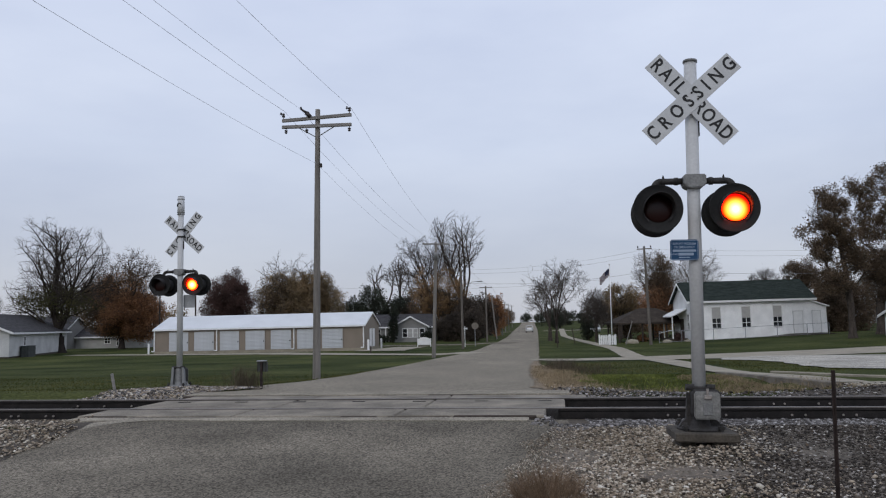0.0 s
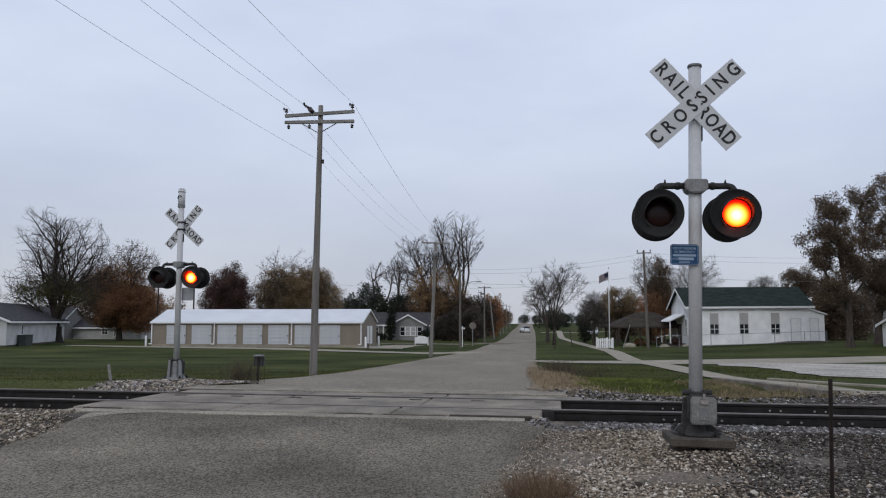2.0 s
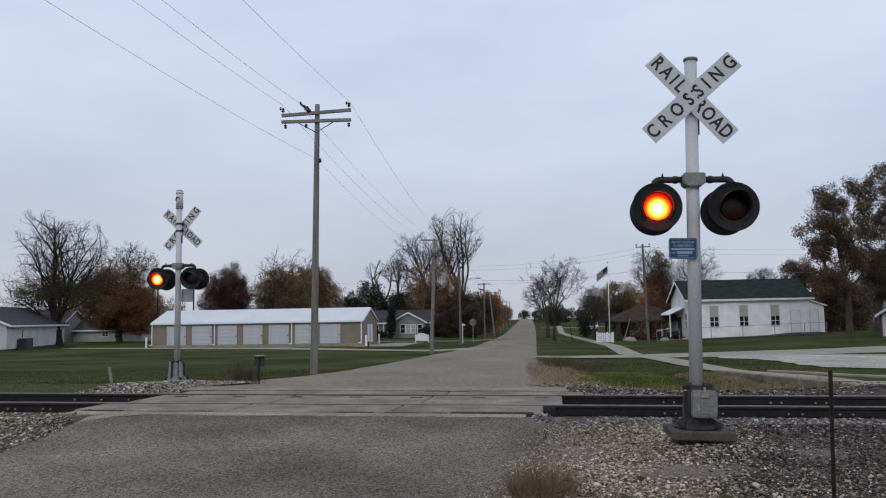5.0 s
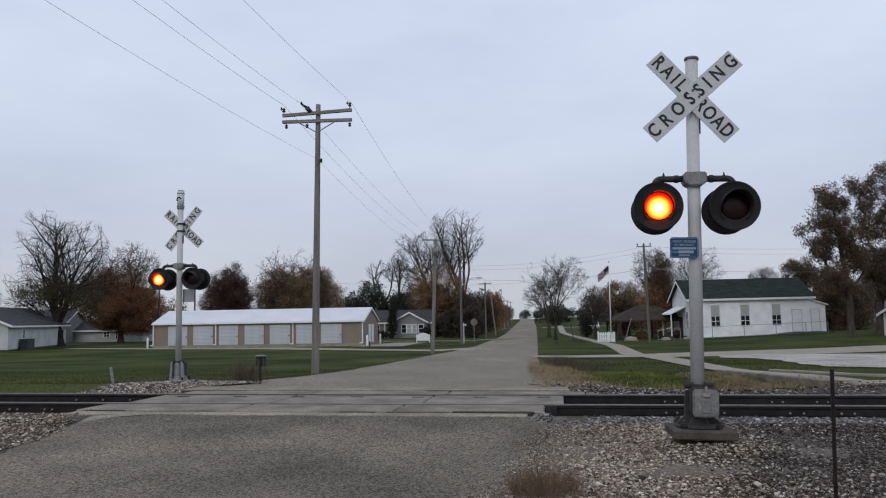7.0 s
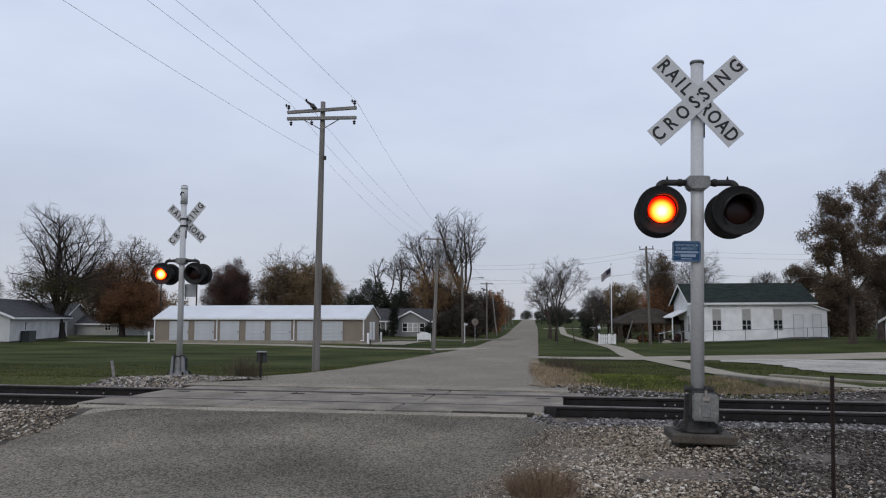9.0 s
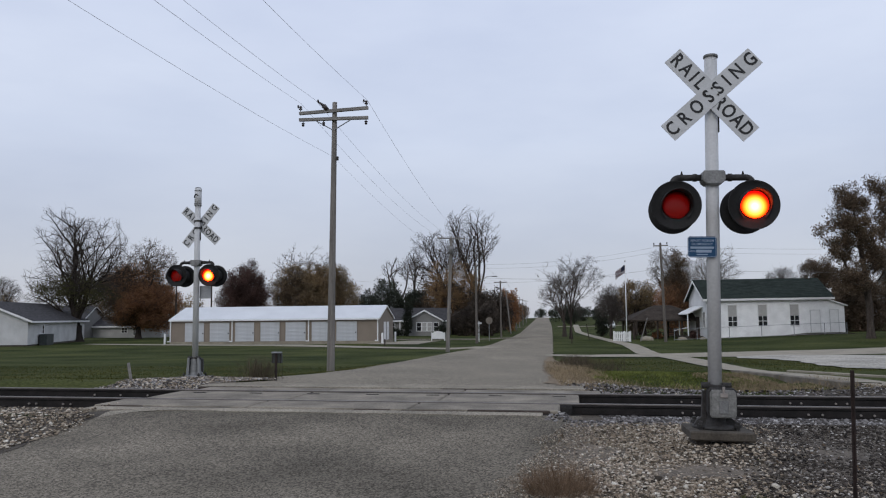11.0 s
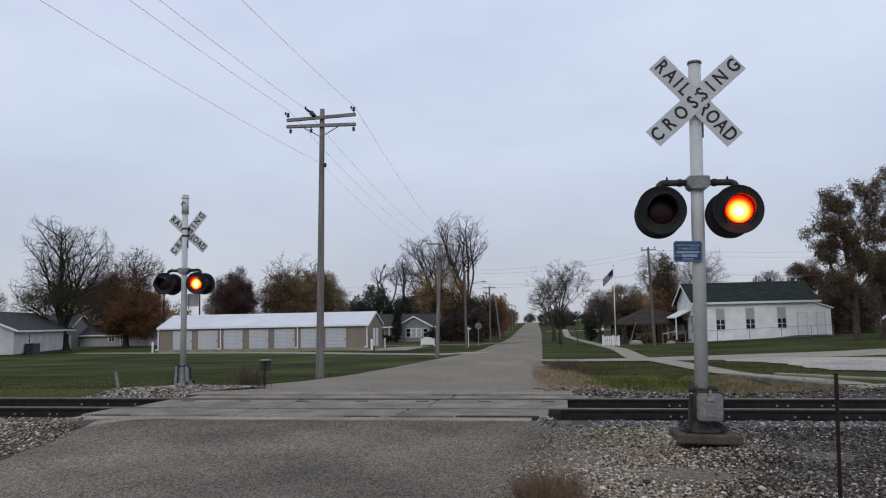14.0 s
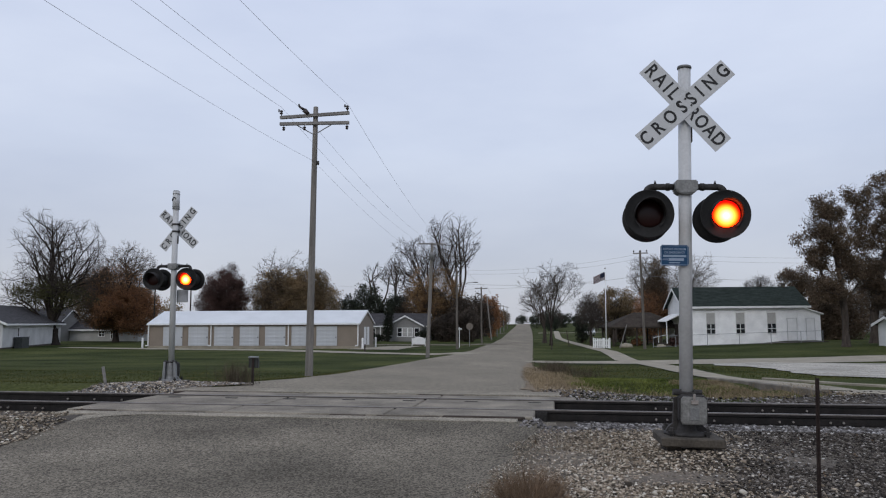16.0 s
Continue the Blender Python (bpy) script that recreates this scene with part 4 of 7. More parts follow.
    for dz in (-0.09, 0.09):
        bm = B()
        lathe(bm, [(0.076, buck_z + dz - 0.02), (0.084, buck_z + dz - 0.02), (0.084, buck_z + dz + 0.02), (0.076, buck_z + dz + 0.02)], n=24)
        box(bm, -0.09, min(0, buck_y), buck_z + dz - 0.015, -0.075, max(0, buck_y), buck_z + dz + 0.015)
        box(bm, 0.075, min(0, buck_y), buck_z + dz - 0.015, 0.09, max(0, buck_y), buck_z + dz + 0.015)
        part("clamp", bm, DARK_CAST, ob)
    bm = B()
    box(bm, 0.056, -0.02, buck_z - 0.40, 0.084, 0.03, buck_z - 0.2, 0.004)
    part("bracket", bm, DARK_CAST, ob)
    bm = B()
    prism(bm, [(-0.118, arm_z + 0.072), (0.118, arm_z + 0.072), (0.124, arm_z - 0.04), (0.07, arm_z - 0.085), (-0.07, arm_z - 0.085), (-0.124, arm_z - 0.04)], "Y", -0.13, 0.10)
    bmesh.ops.bevel(bm, geom=bm.edges[:], offset=0.012, segments=2, affect="EDGES")
    part("crossarm_box", bm, GREY_CAST, ob, "grey cast crossarm junction box")
    for sx in (-1, 1):
        bm = B()
        tube(bm, (sx * 0.11, 0, arm_z + 0.01), (sx * 0.36, 0, arm_z + 0.01), 0.036, 0.036, 14)
        tube(bm, (sx * 0.17, 0, arm_z + 0.01), (sx * 0.21, 0, arm_z + 0.01), 0.044, 0.044, 14)
        elbow(bm, sx, 0.355, arm_z - 0.065, 0.075, 0.037)
        tube(bm, (sx * 0.43, 0, arm_z - 0.05), (sx * 0.43, 0, lamp_z + 0.05), 0.034, 0.034, 12)
        tube(bm, (sx * 0.33, 0, arm_z + 0.03), (sx * 0.33, 0, arm_z + 0.085), 0.02, 0.004, 8)
        tube(bm, (sx * 0.43, -0.07, lamp_z + 0.02), (sx * 0.43, 0.07, lamp_z + 0.02), 0.05, 0.05, 12)
        part("arm", bm, DARK_CAST, ob, "dark pipe arm carrying the lamps", True)
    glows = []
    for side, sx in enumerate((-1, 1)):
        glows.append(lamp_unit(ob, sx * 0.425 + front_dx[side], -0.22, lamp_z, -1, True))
        lamp_unit(ob, sx * 0.425 + back_dx[side], 0.24, lamp_z, 1, False)
    return ob, glows


NEAR, NEAR_GLOWS = signal(2.775, 8.7, -0.15, -7, 1.2, 4.415, -0.115, 3.925, 3.0, 2.672,
                          "white railroad crossing signal with two hooded flashing red lamps on gravel", (0.0, -0.035), (0.025, -0.03), True)
FAR, FAR_GLOWS = signal(-6.56, 19.4, -0.16, -7, -0.2, 4.78, 0.10, 3.84, 2.87, 2.55,
                        "white railroad crossing signal across the tracks, crossbuck behind its mast", (0.0, 0.0), (0.0, 0.0), False)


def notice(parent, x, y, z, w, h, back=False):
    bm = B()
    prism(bm, [(-w / 2 + 0.02, -h / 2), (w / 2 - 0.02, -h / 2), (w / 2, -h / 2 + 0.02), (w / 2, h / 2 - 0.02), (w / 2 - 0.02, h / 2), (-w / 2 + 0.02, h / 2), (-w / 2, h / 2 - 0.02), (-w / 2, -h / 2 + 0.02)], "Y", -0.002, 0.002)
    ob = part("notice_plate", bm, SIGN_BACK if back else BLUE, parent, "bare grey back of a small sign" if back else "small blue emergency notice with white lettering")
    ob.matrix_basis = pose(x, y, z)
    if back:
        return
    bm = B()
    for a, b, c, d in ((-1, -1, 1, -0.955), (-1, 0.955, 1, 1), (-1, -1, -0.97, 1), (0.97, -1, 1, 1)):
        box(bm, a * (w / 2 - 0.008), -0.0035, b * (h / 2 - 0.008), c * (w / 2 - 0.008), -0.002, d * (h / 2 - 0.008))
    part("border", bm, NOTICE_INK, ob)
    for text, zz in (("REPORT PROBLEM", 0.068), ("OR EMERGENCY", 0.030)):
        lettering("letters", text, 0.036, NOTICE_INK, ob, Matrix.Translation((0, -0.003, zz)) @ pose(0, 0, 0, 90) @ Matrix.Diagonal((0.84, 1, 1, 1)), 1.0, 0.0005, 0.0004)
    lettering("letters", "X-ING", 0.030, NOTICE_INK, ob, Matrix.Translation((-0.115, -0.003, -0.047)) @ pose(0, 0, 0, 90), 1.0, 0.0005, 0.0004)
    bm = B()
    box(bm, -0.125, -0.0035, -0.020, 0.125, -0.002, 0.004)
    box(bm, -0.065, -0.0035, -0.062, 0.10, -0.002, -0.032)
    box(bm, -0.06, -0.0035, -0.088, 0.06, -0.002, -0.078)
    part("text_bar", bm, NOTICE_INK, ob)


notice(NEAR, -0.135, -0.10, 2.223, 0.308, 0.232)
notice(FAR, 0.20, 0.08, 2.14, 0.30, 0.32, True)


# ---- poles and wires ----
def utility_pole(x, y, z, top, r0, r1, lean, arms, label, rz=-7.0, tilt=0.0, wood=None):
    ob = thing("utility_pole", x, y, z, label, "utility pole", "wooden utility poles along the street")
    ob.matrix_basis = pose(x, y, z, 0, lean, rz)
    bm = B()
    lathe(bm, [(r0 * 1.04, -0.4)] + [(r0 + (r1 - r0) * k / 9, (top - z) * k / 9) for k in range(1, 10)] + [(0.002, top - z + 0.03)], n=14)
    part("pole", bm, wood or POLE_WOOD, ob, "weathered grey-brown timber pole", True)
    for az, half in arms:
        bm = B()
        box(bm, -half, -r1 - 0.10, az - 0.055, half, -r1, az + 0.055, 0.006)
        arm = part("crossarm", bm, ARM_WOOD, ob, "weathered grey timber crossarm")
        if tilt and az == arms[0][0]:
            arm.matrix_basis = Matrix.Translation((0, 0, az - 0.05)) @ pose(0, 0, 0, 0, -tilt, 0) @ Matrix.Translation((0, 0, -az))
    return ob


def insulator(parent, x, y, z, up=1, k=1.0):
    bm = B()
    lathe(bm, [(0.012 * k, z), (0.012 * k, z + up * 0.05 * k), (0.045 * k, z + up * 0.06 * k), (0.05 * k, z + up * 0.085 * k), (0.02 * k, z + up * 0.1 * k), (0.045 * k, z + up * 0.12 * k), (0.03 * k, z + up * 0.16 * k), (0.002, z + up * 0.165 * k)], (x, y, 0), n=10)
    part("insulator", bm, PORCELAIN, parent, "dark porcelain insulator", True)


P1 = utility_pole(-4.43, 27, -0.58, 8.92, 0.138, 0.084, 0.5, ((9.22, 1.25), (8.88, 1.25)), "weathered timber utility pole with two crossarms at the grass edge", tilt=2.8)
for x, z in ((-1.2, 9.16), (1.18, 9.28)):
    insulator(P1, x, -0.15, z, 1, 1.3)
    insulator(P1, x - 0.09, -0.15, z + 0.12, 1, 0.8)
for x in (-1.1, -0.35, 1.18):
    insulator(P1, x, -0.15, 8.83, -1, 1.2)
bm = B()
tube(bm, (-0.22, -0.15, 9.20), (-0.36, -0.15, 9.36), 0.075, 0.085, 10)
tube(bm, (-0.36, -0.15, 9.36), (-0.56, -0.15, 9.50), 0.055, 0.03, 10)
tube(bm, (-0.56, -0.15, 9.50), (-0.57, -0.15, 9.58), 0.04, 0.03, 8)
part("cutout_switch", bm, PORCELAIN, P1, "dark cutout switch on the crossarm", True)
for sx in (-1, 1):
    bm = B()
    tube(bm, (sx * 0.66, -0.15, 8.84), (sx * 0.05, -0.12, 8.50), 0.018, 0.018, 6)
    part("brace", bm, STEEL, P1)
bm = B()
box(bm, 0.08, -0.06, 7.42, 0.17, 0.02, 7.56, 0.01)
part("bracket", bm, DARK_CAST, P1)
P2 = utility_pole(-0.92, 62, -1.4, 7.72, 0.16, 0.11, 2.2, ((9.0, 1.1),), "leaning timber utility pole with one crossarm beside the driveway")
bm = B()
tube(bm, (0.06, -0.22, 7.75), (0.06, -0.22, 8.35), 0.17, 0.17, 12)
part("transformer", bm, GREY_CAST, P2, "grey can transformer", True)
P3 = utility_pole(1.9, 84, -1.35, 7.2, 0.145, 0.095, -0.4, ((7.75, 0.5),), "timber utility pole carrying a street light", wood=DARK_POLE)
bm = B()
tube(bm, (0.1, -0.1, 6.2), (1.2, -0.1, 7.0), 0.035, 0.03, 8)
tube(bm, (1.2, -0.1, 7.0), (1.9, -0.1, 7.05), 0.03, 0.03, 8)
box(bm, 1.75, -0.2, 6.95, 2.3, 0.0, 7.07, 0.03)
part("street_light", bm, STEEL, P3, "grey curved street light arm")
utility_pole(5.9, 110, -1.5, 6.4, 0.13, 0.10, -0.3, ((7.7, 0.9),), "distant timber utility pole with a crossarm", wood=DARK_POLE)
utility_pole(8.9, 135, -1.5, 5.95, 0.13, 0.10, -6, (), "leaning distant timber pole")
P5 = utility_pole(20.95, 80, -1.28, 8.75, 0.155, 0.11, -1.6, ((9.8, 0.75),), "timber utility pole darkened against the sky, with insulators beside the white building", wood=DARK_POLE)
for x in (-0.65, 0.0, 0.65):
    insulator(P5, x, -0.15, 9.86, 1, 1.6)
for k, (px, py, top) in enumerate(((12.8, 175, 6.2), (16.6, 215, 6.6), (20.8, 255, 7.2), (26.6, 310, 8.0))):
    utility_pole(px, py, lay(px, py), top, 0.13, 0.10, 0, ((top - lay(px, py) - 0.5, 0.9),), "distant timber utility pole along the road")


def wire(points, r=0.007):
    """A hanging wire through spans of (start, end, sag)."""
    ob = None
    bm = B()
    for p0, p1, sag in points:
        p0, p1 = Vector(p0), Vector(p1)
        n = 14
        prev = p0
        for k in range(1, n + 1):
            f = k / n
            q = p0.lerp(p1, f) - Vector((0, 0, sag * 4 * f * (1 - f)))
            tube(bm, prev, q, r, r, 4, False)
            prev = q
    return tagged(part("overhead_wire", bm, WIRE), "thin bare overhead wire strung between the poles", "wire", "overhead wires")


for x0, z0, x2, r in ((-5.52, 8.86, -1.7, 0.0055), (-4.98, 8.95, -0.8, 0.0055), (-3.17, 8.95, 0.2, 0.0055)):
    wire([((x0 - 4.8, -9, z0 + 0.3), (x0, 26.85, z0), 0.55), ((x0, 26.85, z0), (x2, 61.8, 7.85), 0.5), ((x2, 61.8, 7.85), (x2 + 2.6, 84, 7.15), 0.3)], r)
wire([((-9.6, -9, 7.3), (-4.36, 26.9, 6.95), 0.5), ((-4.36, 26.9, 6.95), (-0.7, 61.8, 6.4), 0.5), ((-0.7, 61.8, 6.4), (1.9, 84, 5.9), 0.3)], 0.0042)
for za, zb, r in ((7.0, 8.5, 0.008), (6.6, 8.0, 0.008), (5.6, 6.2, 0.012)):
    wire([((1.9, 84, za), (20.8, 80, zb), 0.55), ((20.8, 80, zb), (62, 74, zb + 0.3), 0.8)], r)
for dx in (-0.8, 0.8):
    wire([((1.9 + dx, 84, 7.1), (5.9 + dx, 110, 6.35), 0.3), ((5.9 + dx, 110, 6.35), (12.8 + dx, 175, 5.7), 0.6), ((12.8 + dx, 175, 5.7), (20.8 + dx, 255, 6.7), 0.6)], 0.012)
wire([((-60, 150, 9), (-20, 150, 8.4), 0.7), ((-20, 150, 8.4), (30, 150, 9), 0.9)], 0.014)


# ---- buildings ----
def gable_walls(w, d, h, peak, t=0.15):
    """Four walls of a gabled building, ridge along x, gables at the ends: outline solid with an open underside."""
    bm = B()
    prism(bm, [(0, 0), (d, 0), (d, h), (d / 2, peak), (0, h)], "X", 0, w)
    return bm


def gable_roof(w, d, h, peak, over=0.35, thick=0.1, ends=0.3):
    bm = B()
    k = (peak - h) / (d / 2)
    prism(bm, [(-over, h - over * k + 0.02), (d / 2, peak + 0.02), (d + over, h - over * k + 0.02), (d + over, h - over * k + 0.02 + thick), (d / 2, peak + 0.02 + thick), (-over, h - over * k + 0.02 + thick)], "X", -ends, w + ends)
    return bm


def storage_building():
    L, D, H, P = 24.9, 7.9, 2.62, 4.02
    ob = thing("storage_garage", -33.75, 91.1, -1.42, "long tan steel storage building with seven white roll-up doors", "storage building", rz=-7.0)
    ob.matrix_basis = pose(-33.75, 91.1, -1.42, 0, -0.3, -7.0)
    part("slab", box(B(), -0.05, -0.08, -0.7, L + 0.05, D + 0.05, 0.03), CONCRETE, ob, "concrete floor slab")
    part("wall", gable_walls(L, D, H, P), TAN_METAL, ob, "tan ribbed steel siding")
    roof = part("roof", gable_roof(L, D, H, P, 0.25, 0.07, 0.12), WHITE_ROOF, ob, "white ribbed steel roof")
    bm = B()
    box(bm, -0.12, -0.36, H - 0.20, L + 0.12, -0.25, H - 0.06, 0.01)
    part("gutter", bm, TRIM_WHITE, ob, "tan-white eaves gutter")
    for x0, x1 in ((1.8, 4.15), (4.85, 7.25), (7.95, 10.25), (11.0, 13.3), (14.0, 16.4), (17.1, 19.4), (20.0, 22.4)):
        bm = B()
        box(bm, x0, -0.03, 0.05, x1, 0.02, 2.25)
        door = part("door", bm, WHITE_METAL, ob, "white ribbed roll-up steel door")
        bm = B()
        box(bm, x0 + 0.02, -0.05, 0.0, x1 - 0.02, -0.025, 0.13, 0.01)
        slat = part("slat", bm, WHITE_METAL, door)
        slat.location.z = 0.06
        for k in range(1, 14):
            o = new("slat", slat.data)
            o.parent, o.location = door, (0, 0, 0.06 + k * 0.155)
        bm = B()
        box(bm, x0 - 0.06, -0.06, 0, x0, 0.02, 2.3)
        box(bm, x1, -0.06, 0, x1 + 0.06, 0.02, 2.3)
        box(bm, x0 - 0.06, -0.06, 2.24, x1 + 0.06, 0.02, 2.32)
        part("frame", bm, TAN_METAL, door)
        bm = B()
        box(bm, x1 - 0.18, -0.1, 0.95, x1 - 0.08, -0.04, 1.08)
        part("latch", bm, DARK_CAST, door)
    for x in (0.02, 7.6, 16.75, L - 0.1):
        bm = B()
        box(bm, x - 0.06, -0.14, 0.1, x + 0.06, -0.02, H - 0.1, 0.01)
        box(bm, x - 0.3, -0.22, 0.02, x + 0.06, -0.06, 0.14)
        part("downspout", bm, TRIM_WHITE, ob, "white downspout")
    for a, b in ((2.6, 3.7), (4.2, 5.3)):
        bm = B()
        box(bm, L - 0.02, a, 0.05, L + 0.04, b, 2.15)
        part("side_door", bm, TRIM_WHITE, ob, "white side door")
    bm = B()
    k = (P - H) / (D / 2)
    for s0, s1, z0, z1 in ((-0.25, D / 2, H - 0.25 * k, P), (D / 2, D + 0.25, P, H - 0.25 * k)):
        prism(bm, [(s0, z0 - 0.1), (s1, z1 - 0.1), (s1, z1 + 0.06), (s0, z0 + 0.06)], "X", L + 0.12, L + 0.16)
    part("rake_trim", bm, TRIM_WHITE, ob)


storage_building()


def bollard(x, y):
    ob = thing("bollard", x, y, lay(x, y), "white painted steel bollard beside the storage building", "bollard", "bollards")
    bm = B()
    lathe(bm, [(0.12, -0.2), (0.12, 1.12), (0.09, 1.2), (0.002, 1.23)], n=14)
    part("post", bm, TRIM_WHITE, ob, "", True)


for bx, by in ((-34.45, 91.2), (-8.55, 87.3), (-7.7, 94.5)):
    bollard(bx, by)


def window(parent, x, z, w, h, y, glass, trim, cols=2, rows=2, shade=0.0, ax="x"):
    """A window on a wall facing -y at depth y, or facing -x when ax is 'y'."""
    def bx(bm, a0, d0, z0, a1, d1, z1):
        return box(bm, a0, y + d0, z0, a1, y + d1, z1) if ax == "x" else box(bm, y + d0, a0, z0, y + d1, a1, z1)
    bm = B()
    f = 0.09
    bx(bm, x - w / 2 - f, -0.05, z - f, x - w / 2, 0.03, z + h + f)
    bx(bm, x + w / 2, -0.05, z - f, x + w / 2 + f, 0.03, z + h + f)
    bx(bm, x - w / 2, -0.05, z + h, x + w / 2, 0.03, z + h + f)
    bx(bm, x - w / 2 - 0.03, -0.08, z - f, x + w / 2 + 0.03, 0.03, z)
    win = part("window", bm, trim, parent, "white framed window")
    bm = B()
    bx(bm, x - w / 2, -0.012, z, x + w / 2, 0.02, z + h)
    part("pane", bm, glass, win, "dark glass")
    if shade:
        bm = B()
        bx(bm, x - w / 2, -0.03, z + h * (1 - shade), x + w / 2, -0.012, z + h)
        part("shade", bm, SHADE, win, "pale drawn shade")
    bm = B()
    top = z + h * (1 - shade)
    for k in range(1, cols):
        xx = x - w / 2 + w * k / cols
        bx(bm, xx - 0.025, -0.035, z, xx + 0.025, -0.01, top)
    for k in range(1, rows):
        zz = z + (top - z) * k / rows
        bx(bm, x - w / 2, -0.034, zz - 0.025, x + w / 2, -0.009, zz + 0.025)
    part("muntin", bm, trim, win)
    return win


def white_hall():
    """The white clapboard hall with a green roof, gable and porch to the west, lean-to to the east."""
    L, D, H, P = 13.1, 7.2, 4.50, 6.55
    ob = thing("clapboard_hall", 26.3, 86.0, -1.22, "white clapboard hall with dark green shingle roof and shaded windows", "building")
    ob.matrix_basis = pose(27.1, 86.0, -1.25, 0, -0.6, -1.5)
    part("wall", gable_walls(L, D, H, P), CLAPBOARD, ob, "white clapboard walls")
    part("roof", gable_roof(L, D, H, P, 0.4, 0.12, 0.45), GREEN_SHINGLE, ob, "dark green shingle roof")
    # lapped boards on the long wall, stopped at the window casings
    bm = B()
    for k in range(22):
        z0, z1 = 0.04 + 0.195 * k, 0.04 + 0.195 * (k + 1)
        ends = [0.0]
        for x in (2.72, 5.95, 9.35):
            if z1 > 1.33 and z0 < 3.76:
                ends += [x - 0.55, x + 0.55]
        ends.append(L - 0.9)
        for a, b in zip(ends[::2], ends[1::2]):
            prism(bm, [(-0.002, z1 + 0.02), (-0.05, z0), (0.0, z0)], "X", a, b)
    part("siding", bm, BOARD_WHITE, ob, "lapped white weatherboards")
    bm = B()
    for k in range(20):
        z0, z1 = 0.1 + 0.195 * k, 0.1 + 0.195 * (k + 1)
        reach = L + 1.55 if z1 < 3.45 else L + 1.55 - (z1 - 3.45) * 2.9
        prism(bm, [(-0.042, z1 + 0.02), (-0.088, z0), (-0.04, z0)], "X", L - 0.9, reach)
    part("siding", bm, BOARD_WHITE, ob, "lapped white weatherboards")
    bm = B()
    box(bm, -0.45, -0.46, H - 0.32, L + 0.45, -0.38, H - 0.10)
    part("fascia", bm, TRIM_WHITE, ob)
    k = (P - H) / (D / 2)
    for s0, s1, z0, z1 in ((-0.4, D / 2, H - 0.4 * k, P), (D / 2, D + 0.4, P, H - 0.4 * k)):
        bm = B()
        prism(bm, [(s0, z0 - 0.16), (s1, z1 - 0.16), (s1, z1 + 0.04), (s0, z0 + 0.04)], "X", -0.5, -0.45)
        part("bargeboard", bm, TRIM_WHITE, ob)
    for x in (2.72, 5.95, 9.35):
        window(ob, x, 1.42, 0.92, 2.25, 0.0, WINDOW_DARK, TRIM_WHITE, 2, 2, 0.54)
    # lean-to with two boarded openings
    bm = B()
    prism(bm, [(L - 0.9, 0.05), (L + 1.55, 0.05), (L + 1.55, 3.5), (L - 0.9, 4.3)], "Y", -0.04, 6.6)
    part("lean_to", bm, CLAPBOARD, ob, "white clapboard lean-to")
    bm = B()
    prism(bm, [(L - 0.3, 4.13), (L + 1.8, 3.42), (L + 1.8, 3.54), (L - 0.3, 4.25)], "Y", -0.35, 6.9)
    part("lean_to_roof", bm, TRIM_WHITE, ob)
    for x0, x1 in ((11.05, 12.0), (13.1, 13.95)):
        bm = B()
        box(bm, x0, -0.105, 0.62, x1, -0.035, 3.0, 0.01)
        part("boarded_opening", bm, TRIM_WHITE, ob, "white boarded-up doorway")
        # greyer strips added as the thin shadow line round each opening
        for a, b, c, d in ((x0 - 0.07, 0.62, x0, 3.07), (x1, 0.62, x1 + 0.07, 3.07), (x0, 3.0, x1, 3.07)):
            part("shadow_outline", box(B(), a, -0.12, b, c, -0.035, d, 0.006), BARN_WHITE, ob)
    # entrance porch
    bm = B()
    prism(bm, [(0.0, 3.55), (-1.75, 2.75), (-1.75, 2.87), (0.0, 3.68)], "Y", 1.7, 5.9)
    part("porch_roof", bm, TRIM_WHITE, ob, "small white porch roof")
    for y in (1.9, 5.7):
        bm = B()
        tube(bm, (-1.6, y, 0.0), (-1.6, y, 2.8), 0.07, 0.07, 8)
        part("porch_post", bm, TRIM_WHITE, ob)
    bm = B()
    box(bm, -1.9, 1.7, -0.3, 0.0, 5.9, 0.35)
    part("porch_floor", bm, DIRTY_CONCRETE, ob)
    bm = B()
    box(bm, -0.05, 3.0, 0.35, 0.0, 4.4, 2.5)
    part("entrance_door", bm, DARK_WOOD, ob, "dark entrance door")
    window(ob, 1.1, 1.3, 0.8, 1.7, 0.0, WINDOW_DARK, TRIM_WHITE, 2, 2, 0.0, "y")
    bm = B()
    tube(bm, (-3.2, 1.7, 1.0), (-1.6, 1.7, 1.35), 0.03, 0.03, 6)
    tube(bm, (-3.2, 1.7, 0.0), (-3.2, 1.7, 1.0), 0.03, 0.03, 6)
    part("handrail", bm, TRIM_WHITE, ob)
    bm = B()
    box(bm, L - 1.0, D / 2 - 0.2, P - 0.3, L - 0.65, D / 2 + 0.2, P + 0.5, 0.02)
    part("chimney", bm, DIRTY_CONCRETE, ob)


white_hall()


def chain_fence():
    ob = thing("chain_link_fence", 0, 0, 0, "thin grey wire fence with pipe rails before the white hall", "fence")
    pts = [(22.8, 83.6), (25.2, 83.6), (28.6, 83.6), (32.0, 83.6), (35.4, 83.6), (38.6, 83.6), (40.9, 83.5)]
    for x, y in pts:
        bm = B()
        z = lay(x, y)
        tube(bm, (x, y, z - 0.1), (x, y, z + 1.25), 0.035, 0.035, 8)
        part("post", bm, STEEL, ob)
    for (x0, y0), (x1, y1) in zip(pts, pts[1:]):
        bm = B()
        for h in (1.22, 0.1):
            tube(bm, (x0, y0, lay(x0, y0) + h), (x1, y1, lay(x1, y1) + h), 0.022, 0.022, 6)
        part("rail", bm, STEEL, ob)


chain_fence()

